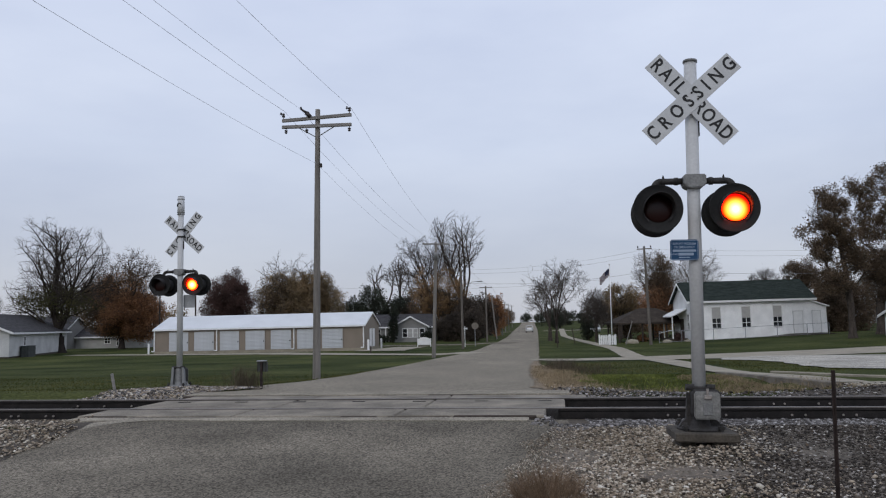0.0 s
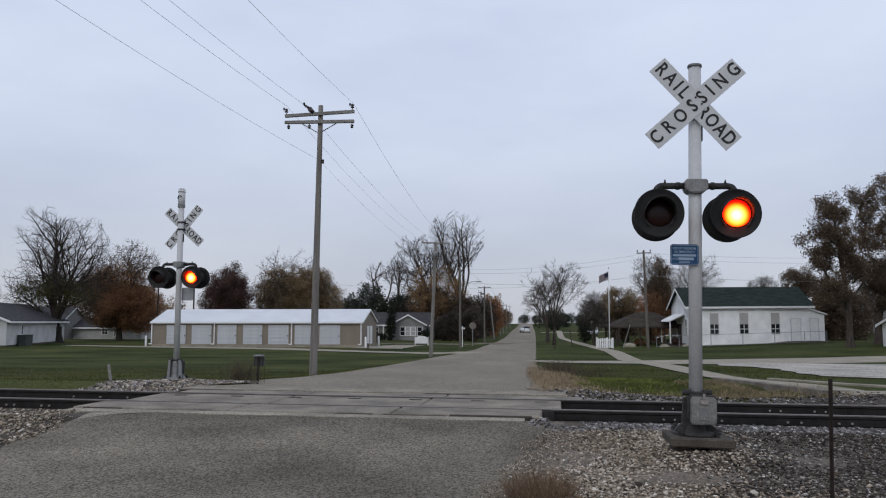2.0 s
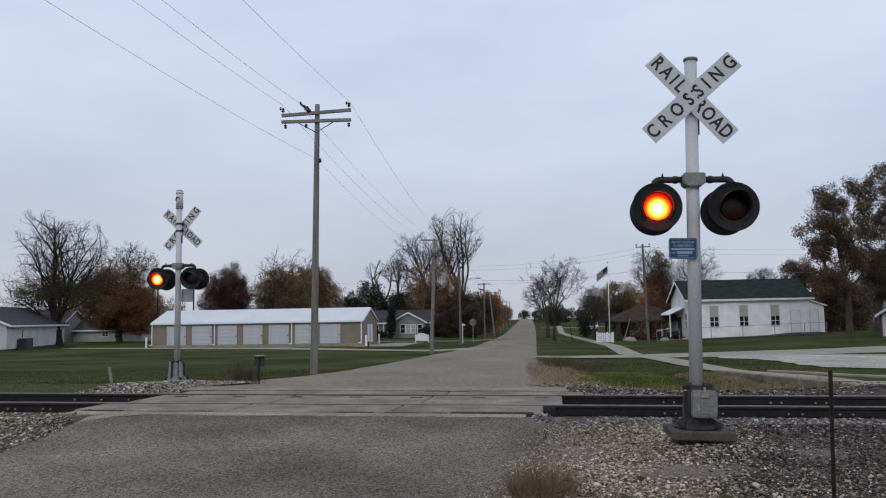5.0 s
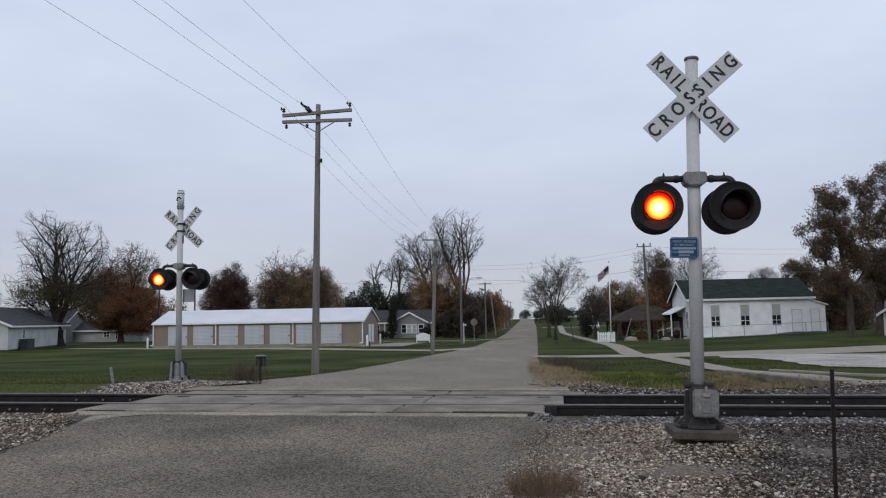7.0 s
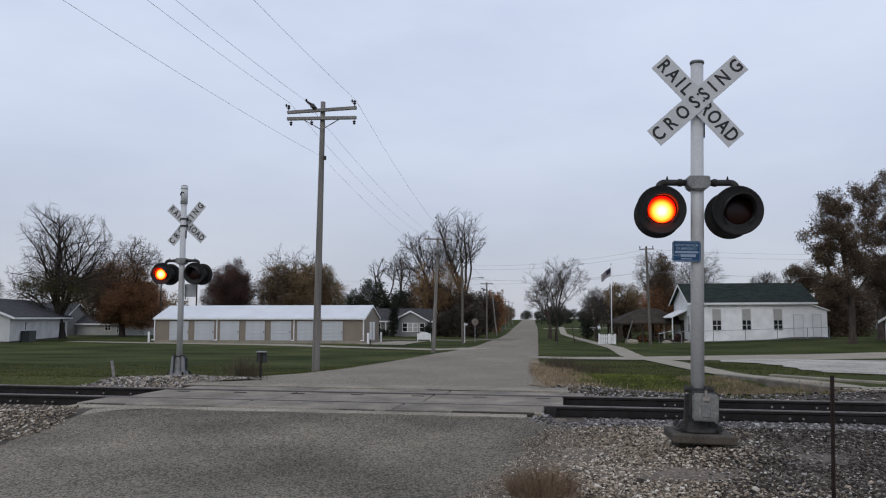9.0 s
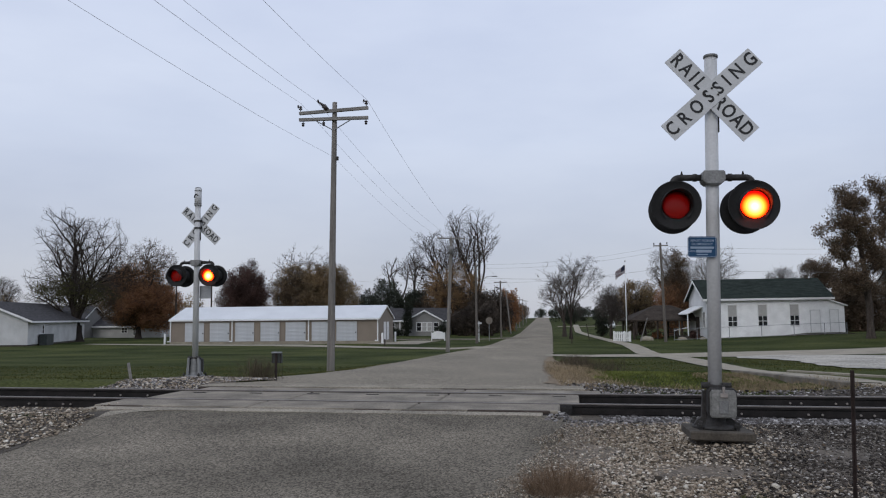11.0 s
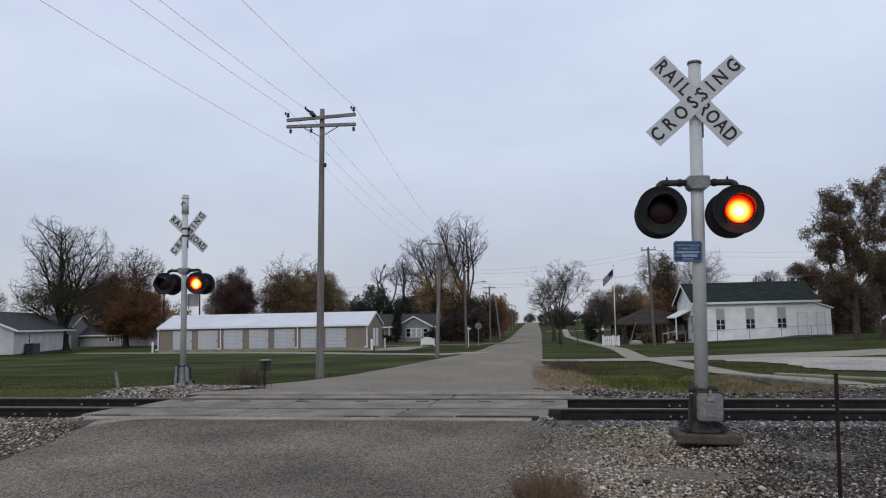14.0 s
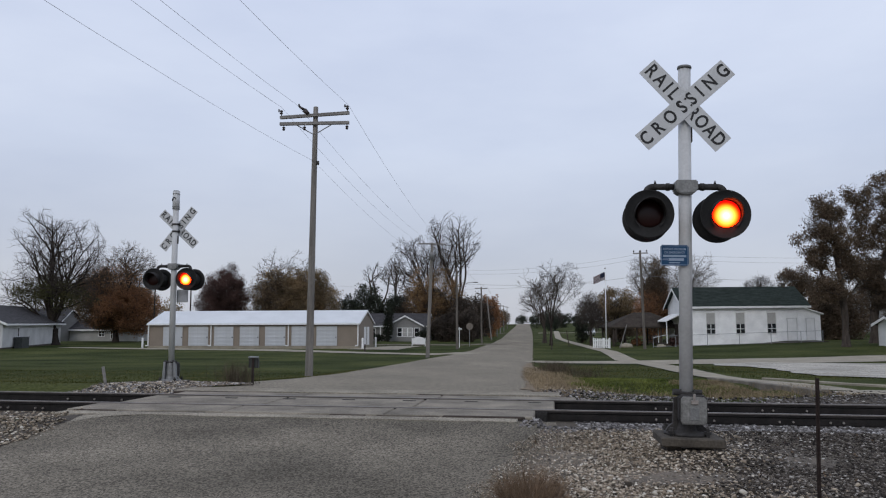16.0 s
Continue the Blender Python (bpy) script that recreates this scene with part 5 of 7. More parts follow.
# earth ramp against the hall
bm = B()
prism(bm, [(34.2, -0.92), (36.0, -0.72), (37.6, -0.56), (41.0, -0.48), (42.2, -0.62), (42.2, -1.5), (34.2, -1.6)], "Y", 84.0, 85.9)
tagged(part("earth_bank", bm, DIRTY_CONCRETE), "low bare earth bank piled against the hall wall", "earth bank", kind="structure")


def small_house(x, y, z, rz, w, d, h, peak, wall, roof, label, wins=()):
    ob = thing("house", x, y, z, label, "house", rz=rz)
    part("wall", gable_walls(w, d, h, peak), wall, ob)
    part("roof", gable_roof(w, d, h, peak, 0.45, 0.14, 0.4), roof, ob)
    bm = B()
    k = (peak - h) / (d / 2)
    box(bm, -0.4, -0.52, h - 0.45 * k - 0.12, w + 0.4, -0.45, h - 0.45 * k + 0.12)
    part("fascia", bm, TRIM_WHITE, ob)
    for xx in (-0.42, w + 0.36):
        for s0, s1, z0, z1 in ((-0.45, d / 2, h - 0.45 * k, peak), (d / 2, d + 0.45, peak, h - 0.45 * k)):
            part("bargeboard", prism(B(), [(s0, z0 - 0.12), (s1, z1 - 0.12), (s1, z1 + 0.12), (s0, z0 + 0.12)], "X", xx, xx + 0.06), TRIM_WHITE, ob)
    for wx, wz, ww, wh in wins:
        window(ob, wx, wz, ww, wh, 0.0, WINDOW_DARK, TRIM_WHITE)
    return ob


# grey cottage across the side street: long roof, with a gabled wing towards the road
cottage = small_house(-12.6, 134.5, -1.75, -6, 10.4, 7.5, 2.7, 4.6, GREY_SIDING, GREY_SHINGLE, "grey-sided cottage with a gabled wing, porch and white trim", ((1.2, 1.0, 0.7, 1.1),))
bm = B()
prism(bm, [(4.4, 0), (9.9, 0), (9.9, 2.7), (7.15, 4.15), (4.4, 2.7)], "Y", -2.6, 3.4)
wing = part("wing", bm, GREY_SIDING, cottage, "gabled front wing")
bm = B()
prism(bm, [(3.95, 2.48), (7.15, 4.2), (10.35, 2.48), (10.35, 2.62), (7.15, 4.36), (3.95, 2.62)], "Y", -2.95, 3.6)
part("wing_roof", bm, GREY_SHINGLE, cottage)
bm = B()
prism(bm, [(3.9, 2.36), (7.15, 4.1), (10.4, 2.36), (10.4, 2.62), (7.15, 4.36), (3.9, 2.62)], "Y", -3.02, -2.95)
part("wing_trim", bm, TRIM_WHITE, cottage, "white gable trim")
for x in (6.2, 7.1, 8.0, 9.1):
    window(cottage, x, 0.85, 0.72, 1.35, -2.6, WINDOW_DARK if x in (6.2, 9.1) else SHADE, TRIM_WHITE, 1, 2)
bm = B()
box(bm, 2.6, -1.6, 2.35, 4.4, 0.0, 2.5)
box(bm, 2.65, -1.5, 0.0, 2.8, -1.35, 2.4)
part("porch", bm, TRIM_WHITE, cottage, "small white porch")
bm = B()
box(bm, 3.5, -0.06, 0.1, 4.4, 0.0, 2.1)
part("door", bm, WINDOW_DARK, cottage)

# white sided outbuilding and houses at the west edge
barn = thing("house", -48.2, 85.6, -1.45, "white-sided house with charcoal shingle roof beside a bare tree", "house", rz=97)
barn.matrix_basis = pose(-47.6, 85.6, -1.45, 0, 0, 101.5)
part("wall", gable_walls(23, 9.5, 2.75, 4.75), BARN_WHITE, barn, "white clapboard walls")
part("foundation", box(B(), 0.03, 0.03, -0.5, 22.97, 9.47, 0.0), DIRTY_CONCRETE, barn, "low concrete foundation")
part("roof", gable_roof(23, 9.5, 2.75, 4.75, 0.5, 0.14, 0.4), GREY_SHINGLE, barn, "charcoal shingle roof")
for s0, s1, z0, z1 in ((-0.5, 4.75, 2.54, 4.75), (4.75, 10.0, 4.75, 2.54)):
    part("bargeboard", prism(B(), [(s0, z0 - 0.12), (s1, z1 - 0.12), (s1, z1 + 0.12), (s0, z0 + 0.12)], "X", -0.46, -0.40), TRIM_WHITE, barn)
bm = B()
box(bm, -0.4, -0.56, 2.42, 23.4, -0.5, 2.62)
part("fascia", bm, TRIM_WHITE, barn)
window(barn, 5.2, 1.15, 0.55, 0.95, 0.0, WINDOW_DARK, TRIM_WHITE, 1, 2)
window(barn, 5.2, 1.0, 0.8, 1.0, 0.0, WINDOW_DARK, TRIM_WHITE, 1, 2, 0.0, "y")
tank = thing("storage_bin", -48.55, 90.2, lay(-48.5, 90.2), "dark weathered bin against the white wall", "bin", rz=101.5)
part("bin_body", box(B(), -1.3, -1.0, -0.1, 1.3, -0.15, 1.2, 0.05), GREEN_BOX, tank)
part("bin_lid", box(B(), -1.35, -1.05, 1.2, 1.35, -0.1, 1.27, 0.02), GREEN_BOX, tank)
small_house(-79, 128, -1.9, -4, 17, 9, 2.7, 5.4, GREY_SIDING, GREY_SHINGLE, "grey-roofed house behind the bare tree", ())
small_house(-63.5, 131, -1.95, 2, 13, 6, 2.2, 3.6, DULL_WHITE, GREY_SHINGLE, "low white outbuilding behind the bare tree", ((7.0, 1.0, 0.9, 0.8), (8.8, 0.6, 0.5, 1.3)))
small_house(-47, 140, -1.95, 0, 11, 6, 2.4, 4.0, GREY_SIDING, GREY_SHINGLE, "grey house half hidden by rust-coloured trees", ((4.5, 0.9, 1.8, 1.1),))
shed = small_house(40.9, 69.5, -0.72, 4, 3.2, 3.0, 2.05, 2.6, CLAPBOARD, GREY_SHINGLE, "small white shed at the gravel lot", ((1.6, 0.2, 1.0, 1.4),))
small_house(70, 124, 0.0, 8, 9, 8, 5.2, 8.6, GREY_SIDING, GREY_SHINGLE, "tall pale house half hidden behind the oaks", ((2.0, 1, 1, 1.6), (5.5, 1, 1, 1.6), (4.0, 3.6, 1, 1.4)))


def shelter():
    ob = thing("picnic_shelter", 24.2, 93.5, -1.32, "open picnic shelter with a hipped brown roof on dark posts", "shelter")
    bm = B()
    a, b, h0, h1 = 4.6, 3.4, 2.25, 3.95
    base = [bm.verts.new(p) for p in ((-a, -b, h0), (a, -b, h0), (a, b, h0), (-a, b, h0))]
    ridge = [bm.verts.new(p) for p in ((-1.0, 0, h1), (1.0, 0, h1))]
    low = [bm.verts.new((v.co.x, v.co.y, h0 - 0.18)) for v in base]
    for f in ((base[0], base[1], ridge[1], ridge[0]), (base[1], base[2], ridge[1]), (base[2], base[3], ridge[0], ridge[1]), (base[3], base[0], ridge[0]), low[::-1]):
        bm.faces.new(f)
    for i in range(4):
        bm.faces.new((base[i], low[i], low[(i + 1) % 4], base[(i + 1) % 4]))
    part("roof", bm, BROWN_SHINGLE, ob, "hipped brown shingle roof")
    for x in (-4.1, -1.4, 1.4, 4.1):
        for y in (-3.0, 3.0):
            bm = B()
            tube(bm, (x, y, -0.1), (x, y, h0 - 0.1), 0.11, 0.11, 8)
            part("post", bm, DARK_WOOD, ob)
    for x, s in ((-4.1, 1), (4.1, -1)):
        bm = B()
        tube(bm, (x, -3.0, 1.4), (x + s * 0.7, -3.0, 2.15), 0.06, 0.06, 6)
        part("brace", bm, DARK_WOOD, ob)


shelter()
for tx, ty in ((21.4, 93), (25.0, 93.6), (27.2, 92.6)):
    ob = thing("picnic_table", tx, ty, -1.32, "dark wooden picnic table under the shelter", "picnic table", "picnic tables", 4)
    part("tabletop", box(B(), -0.9, -0.38, 0.70, 0.9, 0.38, 0.76), DARK_WOOD, ob)
    for y in (-0.72, 0.72):
        part("bench", box(B(), -0.9, y - 0.13, 0.42, 0.9, y + 0.13, 0.46), DARK_WOOD, ob)
    for x in (-0.65, 0.65):
        bm = B()
        tube(bm, (x, -0.7, 0), (x, -0.1, 0.7), 0.05, 0.05, 6)
        tube(bm, (x, 0.7, 0), (x, 0.1, 0.7), 0.05, 0.05, 6)
        part("leg", bm, DARK_WOOD, ob)


# ---- side path, driveways and gravel lot ----
ribbon("driveway", [(6.0, 50.2, 0.5, 0.9), (7.4, 47.7, 2.0, 2.1), (11.2, 47.9, 2.5, 2.5), (15, 48.8, 3.4, 3.4), (18.5, 50.6, 3.8, 3.8), (24, 53.4, 4.0, 4.0), (32, 57.2, 3.2, 3.2), (60, 63, 3, 3)], CONCRETE, "pale concrete driveway leading off the street", "driveway", 0.022, 4, 1.0, 0.15)
ribbon("gravel_lot", [(15.9, 27.6, 0.2, 5), (14.5, 29.4, 0.2, 11), (15.2, 33.6, 0.3, 18), (16.5, 38.3, 0.3, 21), (16.6, 41.3, 0.3, 22), (15.4, 43.3, 0.2, 23), (16.4, 46.2, 0.2, 22), (20.0, 48.4, 0.2, 20)], WHITE_GRAVEL, "pale limestone gravel parking lot", "gravel lot", 0.03, 14, 0.8, 0.3, skew=True)
ribbon("pavement", [(36.2, 244, 0.8, 0.8), (22.9, 151, 0.65, 0.65), (19.9, 122, 0.6, 0.6), (17.85, 100, 0.65, 0.65), (16.65, 85, 0.65, 0.7), (15.8, 73, 0.75, 0.75), (14.35, 63, 0.75, 0.75), (12.4, 52, 0.75, 0.75), (12.3, 47, 0.8, 0.8), (12.1, 43.5, 0.8, 0.8), (11.2, 37, 0.75, 0.75), (10.5, 33, 0.7, 0.65), (9.85, 28.4, 0.6, 0.55), (9.5, 24.5, 0.6, 0.5), (9.25, 21.5, 0.75, 0.7), (8.75, 18.6, 0.75, 0.65), (8.4, 16.8, 0.6, 0.6)],
       CONCRETE, "pale concrete footpath curving past the ditch", "footpath", 0.03, 4, 0.8, 0.03)

ribbon("driveway", [(7.85, 15.7, 0.45, 0.5), (9.2, 15.95, 1.2, 1.2), (13, 15.4, 1.35, 1.35), (18, 14.7, 1.4, 1.4)], CONCRETE, "pale concrete slab at the end of the footpath", "footpath", 0.036, 6, 0.8, 0.03, thick=0.25)


def low_wall(name, line, half, up, label, category, mat):
    """A low cast kerb that follows the land."""
    bm = B()
    rows = []
    for x, y in line:
        z = lay(x + 0.7, y) + up
        rows.append([bm.verts.new((x + dx, y, z + dz)) for dx, dz in ((-half, -0.9), (-half, -0.02), (0.02 - half, 0), (half - 0.02, 0), (half, -0.02), (half, -0.9))])
    for p, q in zip(rows, rows[1:]):
        for k in range(5):
            bm.faces.new((p[k], p[k + 1], q[k + 1], q[k]))
    bm.faces.new(rows[0])
    bm.faces.new(rows[-1][::-1])
    tagged(part(name, bm, mat), label, category, kind="structure")


low_wall("kerb", [(10.95, 26.4), (11.05, 24.8), (11.0, 22.8), (10.95, 21.2), (11.2, 19.8), (11.7, 18.4)], 0.09, 0.07, "low pale concrete kerb beside the footpath", "kerb", CONCRETE)
low_wall("retaining_wall", [(8.85, 25.6), (8.7, 23.6), (8.42, 21.2), (8.1, 19.0), (7.9, 17.2), (7.72, 15.6)], 0.1, 0.09, "low weathered concrete retaining kerb beside the footpath", "kerb wall", KERB_CONCRETE)
ribbon("driveway", [(3.0, 67.5, 2.4, 2.2), (-2, 70.5, 1.4, 1.6), (-8, 74.5, 1.5, 1.5), (-19, 83.5, 1.8, 3.0), (-33, 87.5, 1.3, 2.2), (-44, 92, 1, 1)], CONCRETE, "pale concrete apron along the storage doors", "driveway", 0.025, 5, 1.2, 0.15)
ribbon("driveway", [(-9, 84, 1, 5), (-6, 92, 2, 3), (-4, 97, 2, 2)], CONCRETE, "pale concrete apron at the gable end", "driveway", 0.035, 4, 1.0, 0.2)
ribbon("side_street", [(9, 101, 3, 3), (0, 103.5, 2.6, 2.6), (-40, 110, 2.6, 2.6)], ASPHALT, "grey side street crossing behind the stop sign", "road", 0.03, 4, 1.5, 0.1)
ribbon("side_street", [(24, 212.3, 3, 3), (10, 214, 3, 3), (-60, 222, 3, 3)], ASPHALT, "far side street on the hill", "road", 0.05, 4, 2.0, 0.1)
ribbon("side_street", [(27, 215, 3, 3), (60, 211, 3, 3), (140, 204, 3, 3)], CONCRETE, "far side street east of the road", "road", 0.05, 4, 2.0, 0.1)


# ---- small things along the street ----
def road_sign(x, y, top, label, stop=True, lean=0.0):
    z = lay(x, y)
    ob = thing("stop_sign" if stop else "street_sign", x, y, z, label, "road sign", "", -4)
    ob.matrix_basis = pose(x, y, z, 0, lean, -4)
    bm = B()
    box(bm, -0.035, -0.02, -0.2, 0.035, 0.02, top + 0.35)
    part("post", bm, STEEL if stop else TRIM_WHITE, ob, "steel sign post")
    bm = B()
    if stop:
        prism(bm, [(0.42 * math.cos(radians(22.5 + 45 * k)), top + 0.42 * math.sin(radians(22.5 + 45 * k))) for k in range(8)], "Y", -0.03, -0.022)
        part("plate", bm, YELLOWED, ob, "unpainted back of an octagonal sign")
    else:
        box(bm, -0.32, -0.03, top, 0.32, -0.02, top + 0.2)
        part("plate", bm, SIGN_WHITE, ob, "small pale plate")


road_sign(3.53, 92, 2.35, "octagonal stop sign seen from its bare back at the corner")
road_sign(2.33, 92, 2.05, "small pale street sign on a white post", False)
low = thing("board_sign", -2.6, 97.5, lay(-2.6, 97.5), "low white arched board between two short posts", "sign")
bm = B()
prism(bm, [(-0.76, 0.25), (0.76, 0.25), (0.76, 0.95), (0.42, 1.13), (0, 1.2), (-0.42, 1.13), (-0.76, 0.95)], "Y", -0.03, 0.03)
part("board", bm, TRIM_WHITE, low)
for x in (-0.81, 0.81):
    part("post", box(B(), x - 0.05, -0.05, -0.1, x + 0.05, 0.05, 1.05, 0.01), TRIM_WHITE, low)

fence = thing("picket_fence", 17.35, 84.2, lay(17.3, 84), "short section of white picket fence round a flagpole", "fence", rz=-36)
for k in range(9):
    x = -0.85 + k * 0.21
    bm = B()
    prism(bm, [(x - 0.07, 0.04), (x + 0.07, 0.04), (x + 0.07, 0.98), (x, 1.10), (x - 0.07, 0.98)], "Y", -0.02, 0.02)
    part("picket", bm, TRIM_WHITE, fence)
for z in (0.3, 0.8):
    part("rail", box(B(), -0.95, 0.02, z, 0.95, 0.06, z + 0.08), TRIM_WHITE, fence)
for x in (-0.9, 0.3, 0.95):
    part("post", box(B(), x - 0.07, 0.02, -0.1, x + 0.07, 0.16, 1.12, 0.01), TRIM_WHITE, fence)

pole = thing("flagpole", 18.3, 86, -1.3, "slender white flagpole beside the picket fence", "flagpole")
bm = B()
tube(bm, (0, 0, -0.2), (0, 0, 8.62), 0.06, 0.035, 10)
part("pole", bm, TRIM_WHITE, pole, "", True)
bm = B()
lathe(bm, [(0.002, 8.60), (0.06, 8.64), (0.07, 8.69), (0.05, 8.74), (0.002, 8.76)], n=10)
part("finial", bm, YELLOWED, pole, "", True)

stake = thing("steel_stake", 3.36, 6.9, lay(3.36, 6.9), "dark rusty steel stake driven into the gravel", "stake")
stake.matrix_basis = pose(3.07, 6.3, lay(3.07, 6.3), 0, 1.8, 20)
bm = B()
prism(bm, [(-0.018, -0.004), (-0.003, -0.004), (-0.003, -0.022), (0.003, -0.022), (0.003, -0.004), (0.018, -0.004), (0.018, 0.002), (-0.018, 0.002)], "Z", -0.3, 1.115)
part("shaft", bm, RUST_STAKE, stake)
bm = B()
for k in range(12):
    box(bm, -0.007, 0.002, 0.12 + 0.08 * k, 0.007, 0.007, 0.14 + 0.08 * k)
part("stud", bm, RUST_STAKE, stake)

stub = thing("marker_stake", -7.18, 17.0, lay(-7.18, 17.0), "short leaning grey wooden marker stake in the grass", "stake")
stub.matrix_basis = pose(-7.12, 17.0, -0.12, 4, -9, 10)
part("shaft", box(B(), -0.028, -0.02, -0.15, 0.028, 0.02, 0.5, 0.005), ARM_WOOD, stub)

jb = thing("cable_pedestal", -4.12, 17.6, lay(-4.12, 17.6), "grey cable box on a dark post beside the road", "cable box", rz=-10)
part("post", box(B(), -0.024, -0.024, -0.1, 0.024, 0.024, 0.58, 0.006), RUST_STAKE, jb, "dark square post")
part("box_body", box(B(), -0.115, 0.026, 0.36, 0.115, 0.10, 0.575, 0.012), GREEN_BOX, jb, "small grey metal box behind the post")
part("lid", box(B(), -0.10, -0.05, 0.582, 0.10, 0.11, 0.612, 0.008), STEEL, jb, "pale flat lid")
for dx in (-0.1, 0.1):
    part("edge_strip", box(B(), dx - 0.012, 0.018, 0.36, dx + 0.012, 0.025, 0.57, 0.003), DARK_CAST, jb)

for x, y, h, lean in ((11.3, 79, 2.2, 0), (15.2, 92, 1.9, -9)):
    ob = thing("street_post", x, y, lay(x, y), "thin dark post beside the footpath", "post")
    ob.matrix_basis = pose(x, y, lay(x, y), 0, lean, 0)
    part("shaft", box(B(), -0.05, -0.05, -0.1, 0.05, 0.05, h, 0.01), DARK_WOOD, ob)
guy = thing("guy_wire", 19.3, 84, lay(19.3, 84), "pale slanting guy wire guard", "guy wire")
bm = B()
tube(bm, (0, 0, -0.1), (0.75, -0.2, 2.5), 0.05, 0.05, 6)
part("guard", bm, ARM_WOOD, guy)
dp = thing("dark_post", -7.3, 77, lay(-7.3, 77), "short dark post in the grass by the driveway", "post")
part("shaft", box(B(), -0.06, -0.06, -0.1, 0.06, 0.06, 0.75, 0.01), DARK_WOOD, dp)
for bx, by, r in ((23.9, 84.5, 0.35), (26.0, 84.2, 0.25), (20.6, 86.5, 0.5)):
    ob = thing("boulder", bx, by, lay(bx, by), "pale rounded landscape boulder on the grass", "boulder", "landscape boulders")
    bm = B()
    bmesh.ops.create_icosphere(bm, subdivisions=3, radius=r)
    for v in bm.verts:
        v.co *= 1 + 0.25 * noise.noise(v.co * 2.2 / r + Vector((bx, 0, 0)))
        v.co.z = v.co.z * 0.75 + 0.2 * r
        v.co.x *= 1.4
    part("rock", bm, CONCRETE, ob, "", True)


for x, y in ((-43.0, 118), (-37.9, 119)):
    ob = thing("utility_pole", x, y, lay(x, y), "slim dark wooden pole behind the storage building", "utility pole", "far utility poles")
    bm = B()
    tube(bm, (0, 0, -0.3), (0, 0, 8.6), 0.15, 0.10, 8)
    part("shaft", bm, DARK_WOOD, ob)
    part("crossarm", box(B(), -0.9, -0.06, 8.0, 0.9, 0.06, 8.14, 0.01), DARK_WOOD, ob)


# ---- trees ----
class Segments:
    def __init__(self):
        self.a, self.b, self.ra, self.rb = [], [], [], []

    def add(self, a, b, ra, rb):
        self.a.append(a), self.b.append(b), self.ra.append(ra), self.rb.append(rb)

    def mesh(self, sides):
        a, b = np.array(self.a), np.array(self.b)
        ra, rb = np.array(self.ra)[:, None, None], np.array(self.rb)[:, None, None]
        d = b - a
        d /= np.linalg.norm(d, axis=1, keepdims=True) + 1e-9
        ref = np.where(np.abs(d[:, 2:3]) > 0.9, np.array([[1.0, 0, 0]]), np.array([[0, 0, 1.0]]))
        u = np.cross(d, ref)
        u /= np.linalg.norm(u, axis=1, keepdims=True) + 1e-9
        v = np.cross(d, u)
        ang = np.arange(sides) * 2 * np.pi / sides
        ring = u[:, None, :] * np.cos(ang)[None, :, None] + v[:, None, :] * np.sin(ang)[None, :, None]
        V = np.concatenate([a[:, None, :] + ring * ra, b[:, None, :] + ring * rb], axis=1).reshape(-1, 3)
        i = np.arange(sides)
        quad = np.stack([i, (i + 1) % sides, (i + 1) % sides + sides, i + sides], axis=1)
        F = (np.arange(len(a)) * 2 * sides)[:, None, None] + quad[None]
        return V, F.reshape(-1, 4)


def filled(rnd, lobes, n, seed):
    """Points spread through a crown made of lumpy ellipsoids: (x, y, z, rx, rz) each."""
    lobes = np.array(lobes, float)
    share = lobes[:, 3] ** 2 * lobes[:, 4]
    which = rnd.choice(len(lobes), n, p=share / share.sum())
    u = rnd.normal(size=(n, 3))
    u /= np.linalg.norm(u, axis=1, keepdims=True)
    lump = np.array([1 + 0.28 * noise.noise(Vector(v) * 2.6 + Vector((seed, w, 0))) for v, w in zip(u, which)])[:, None]
    L = lobes[which]
    return L[:, :3] + u * lump * (rnd.rand(n, 1) ** 0.45) * L[:, [3, 3, 4]]


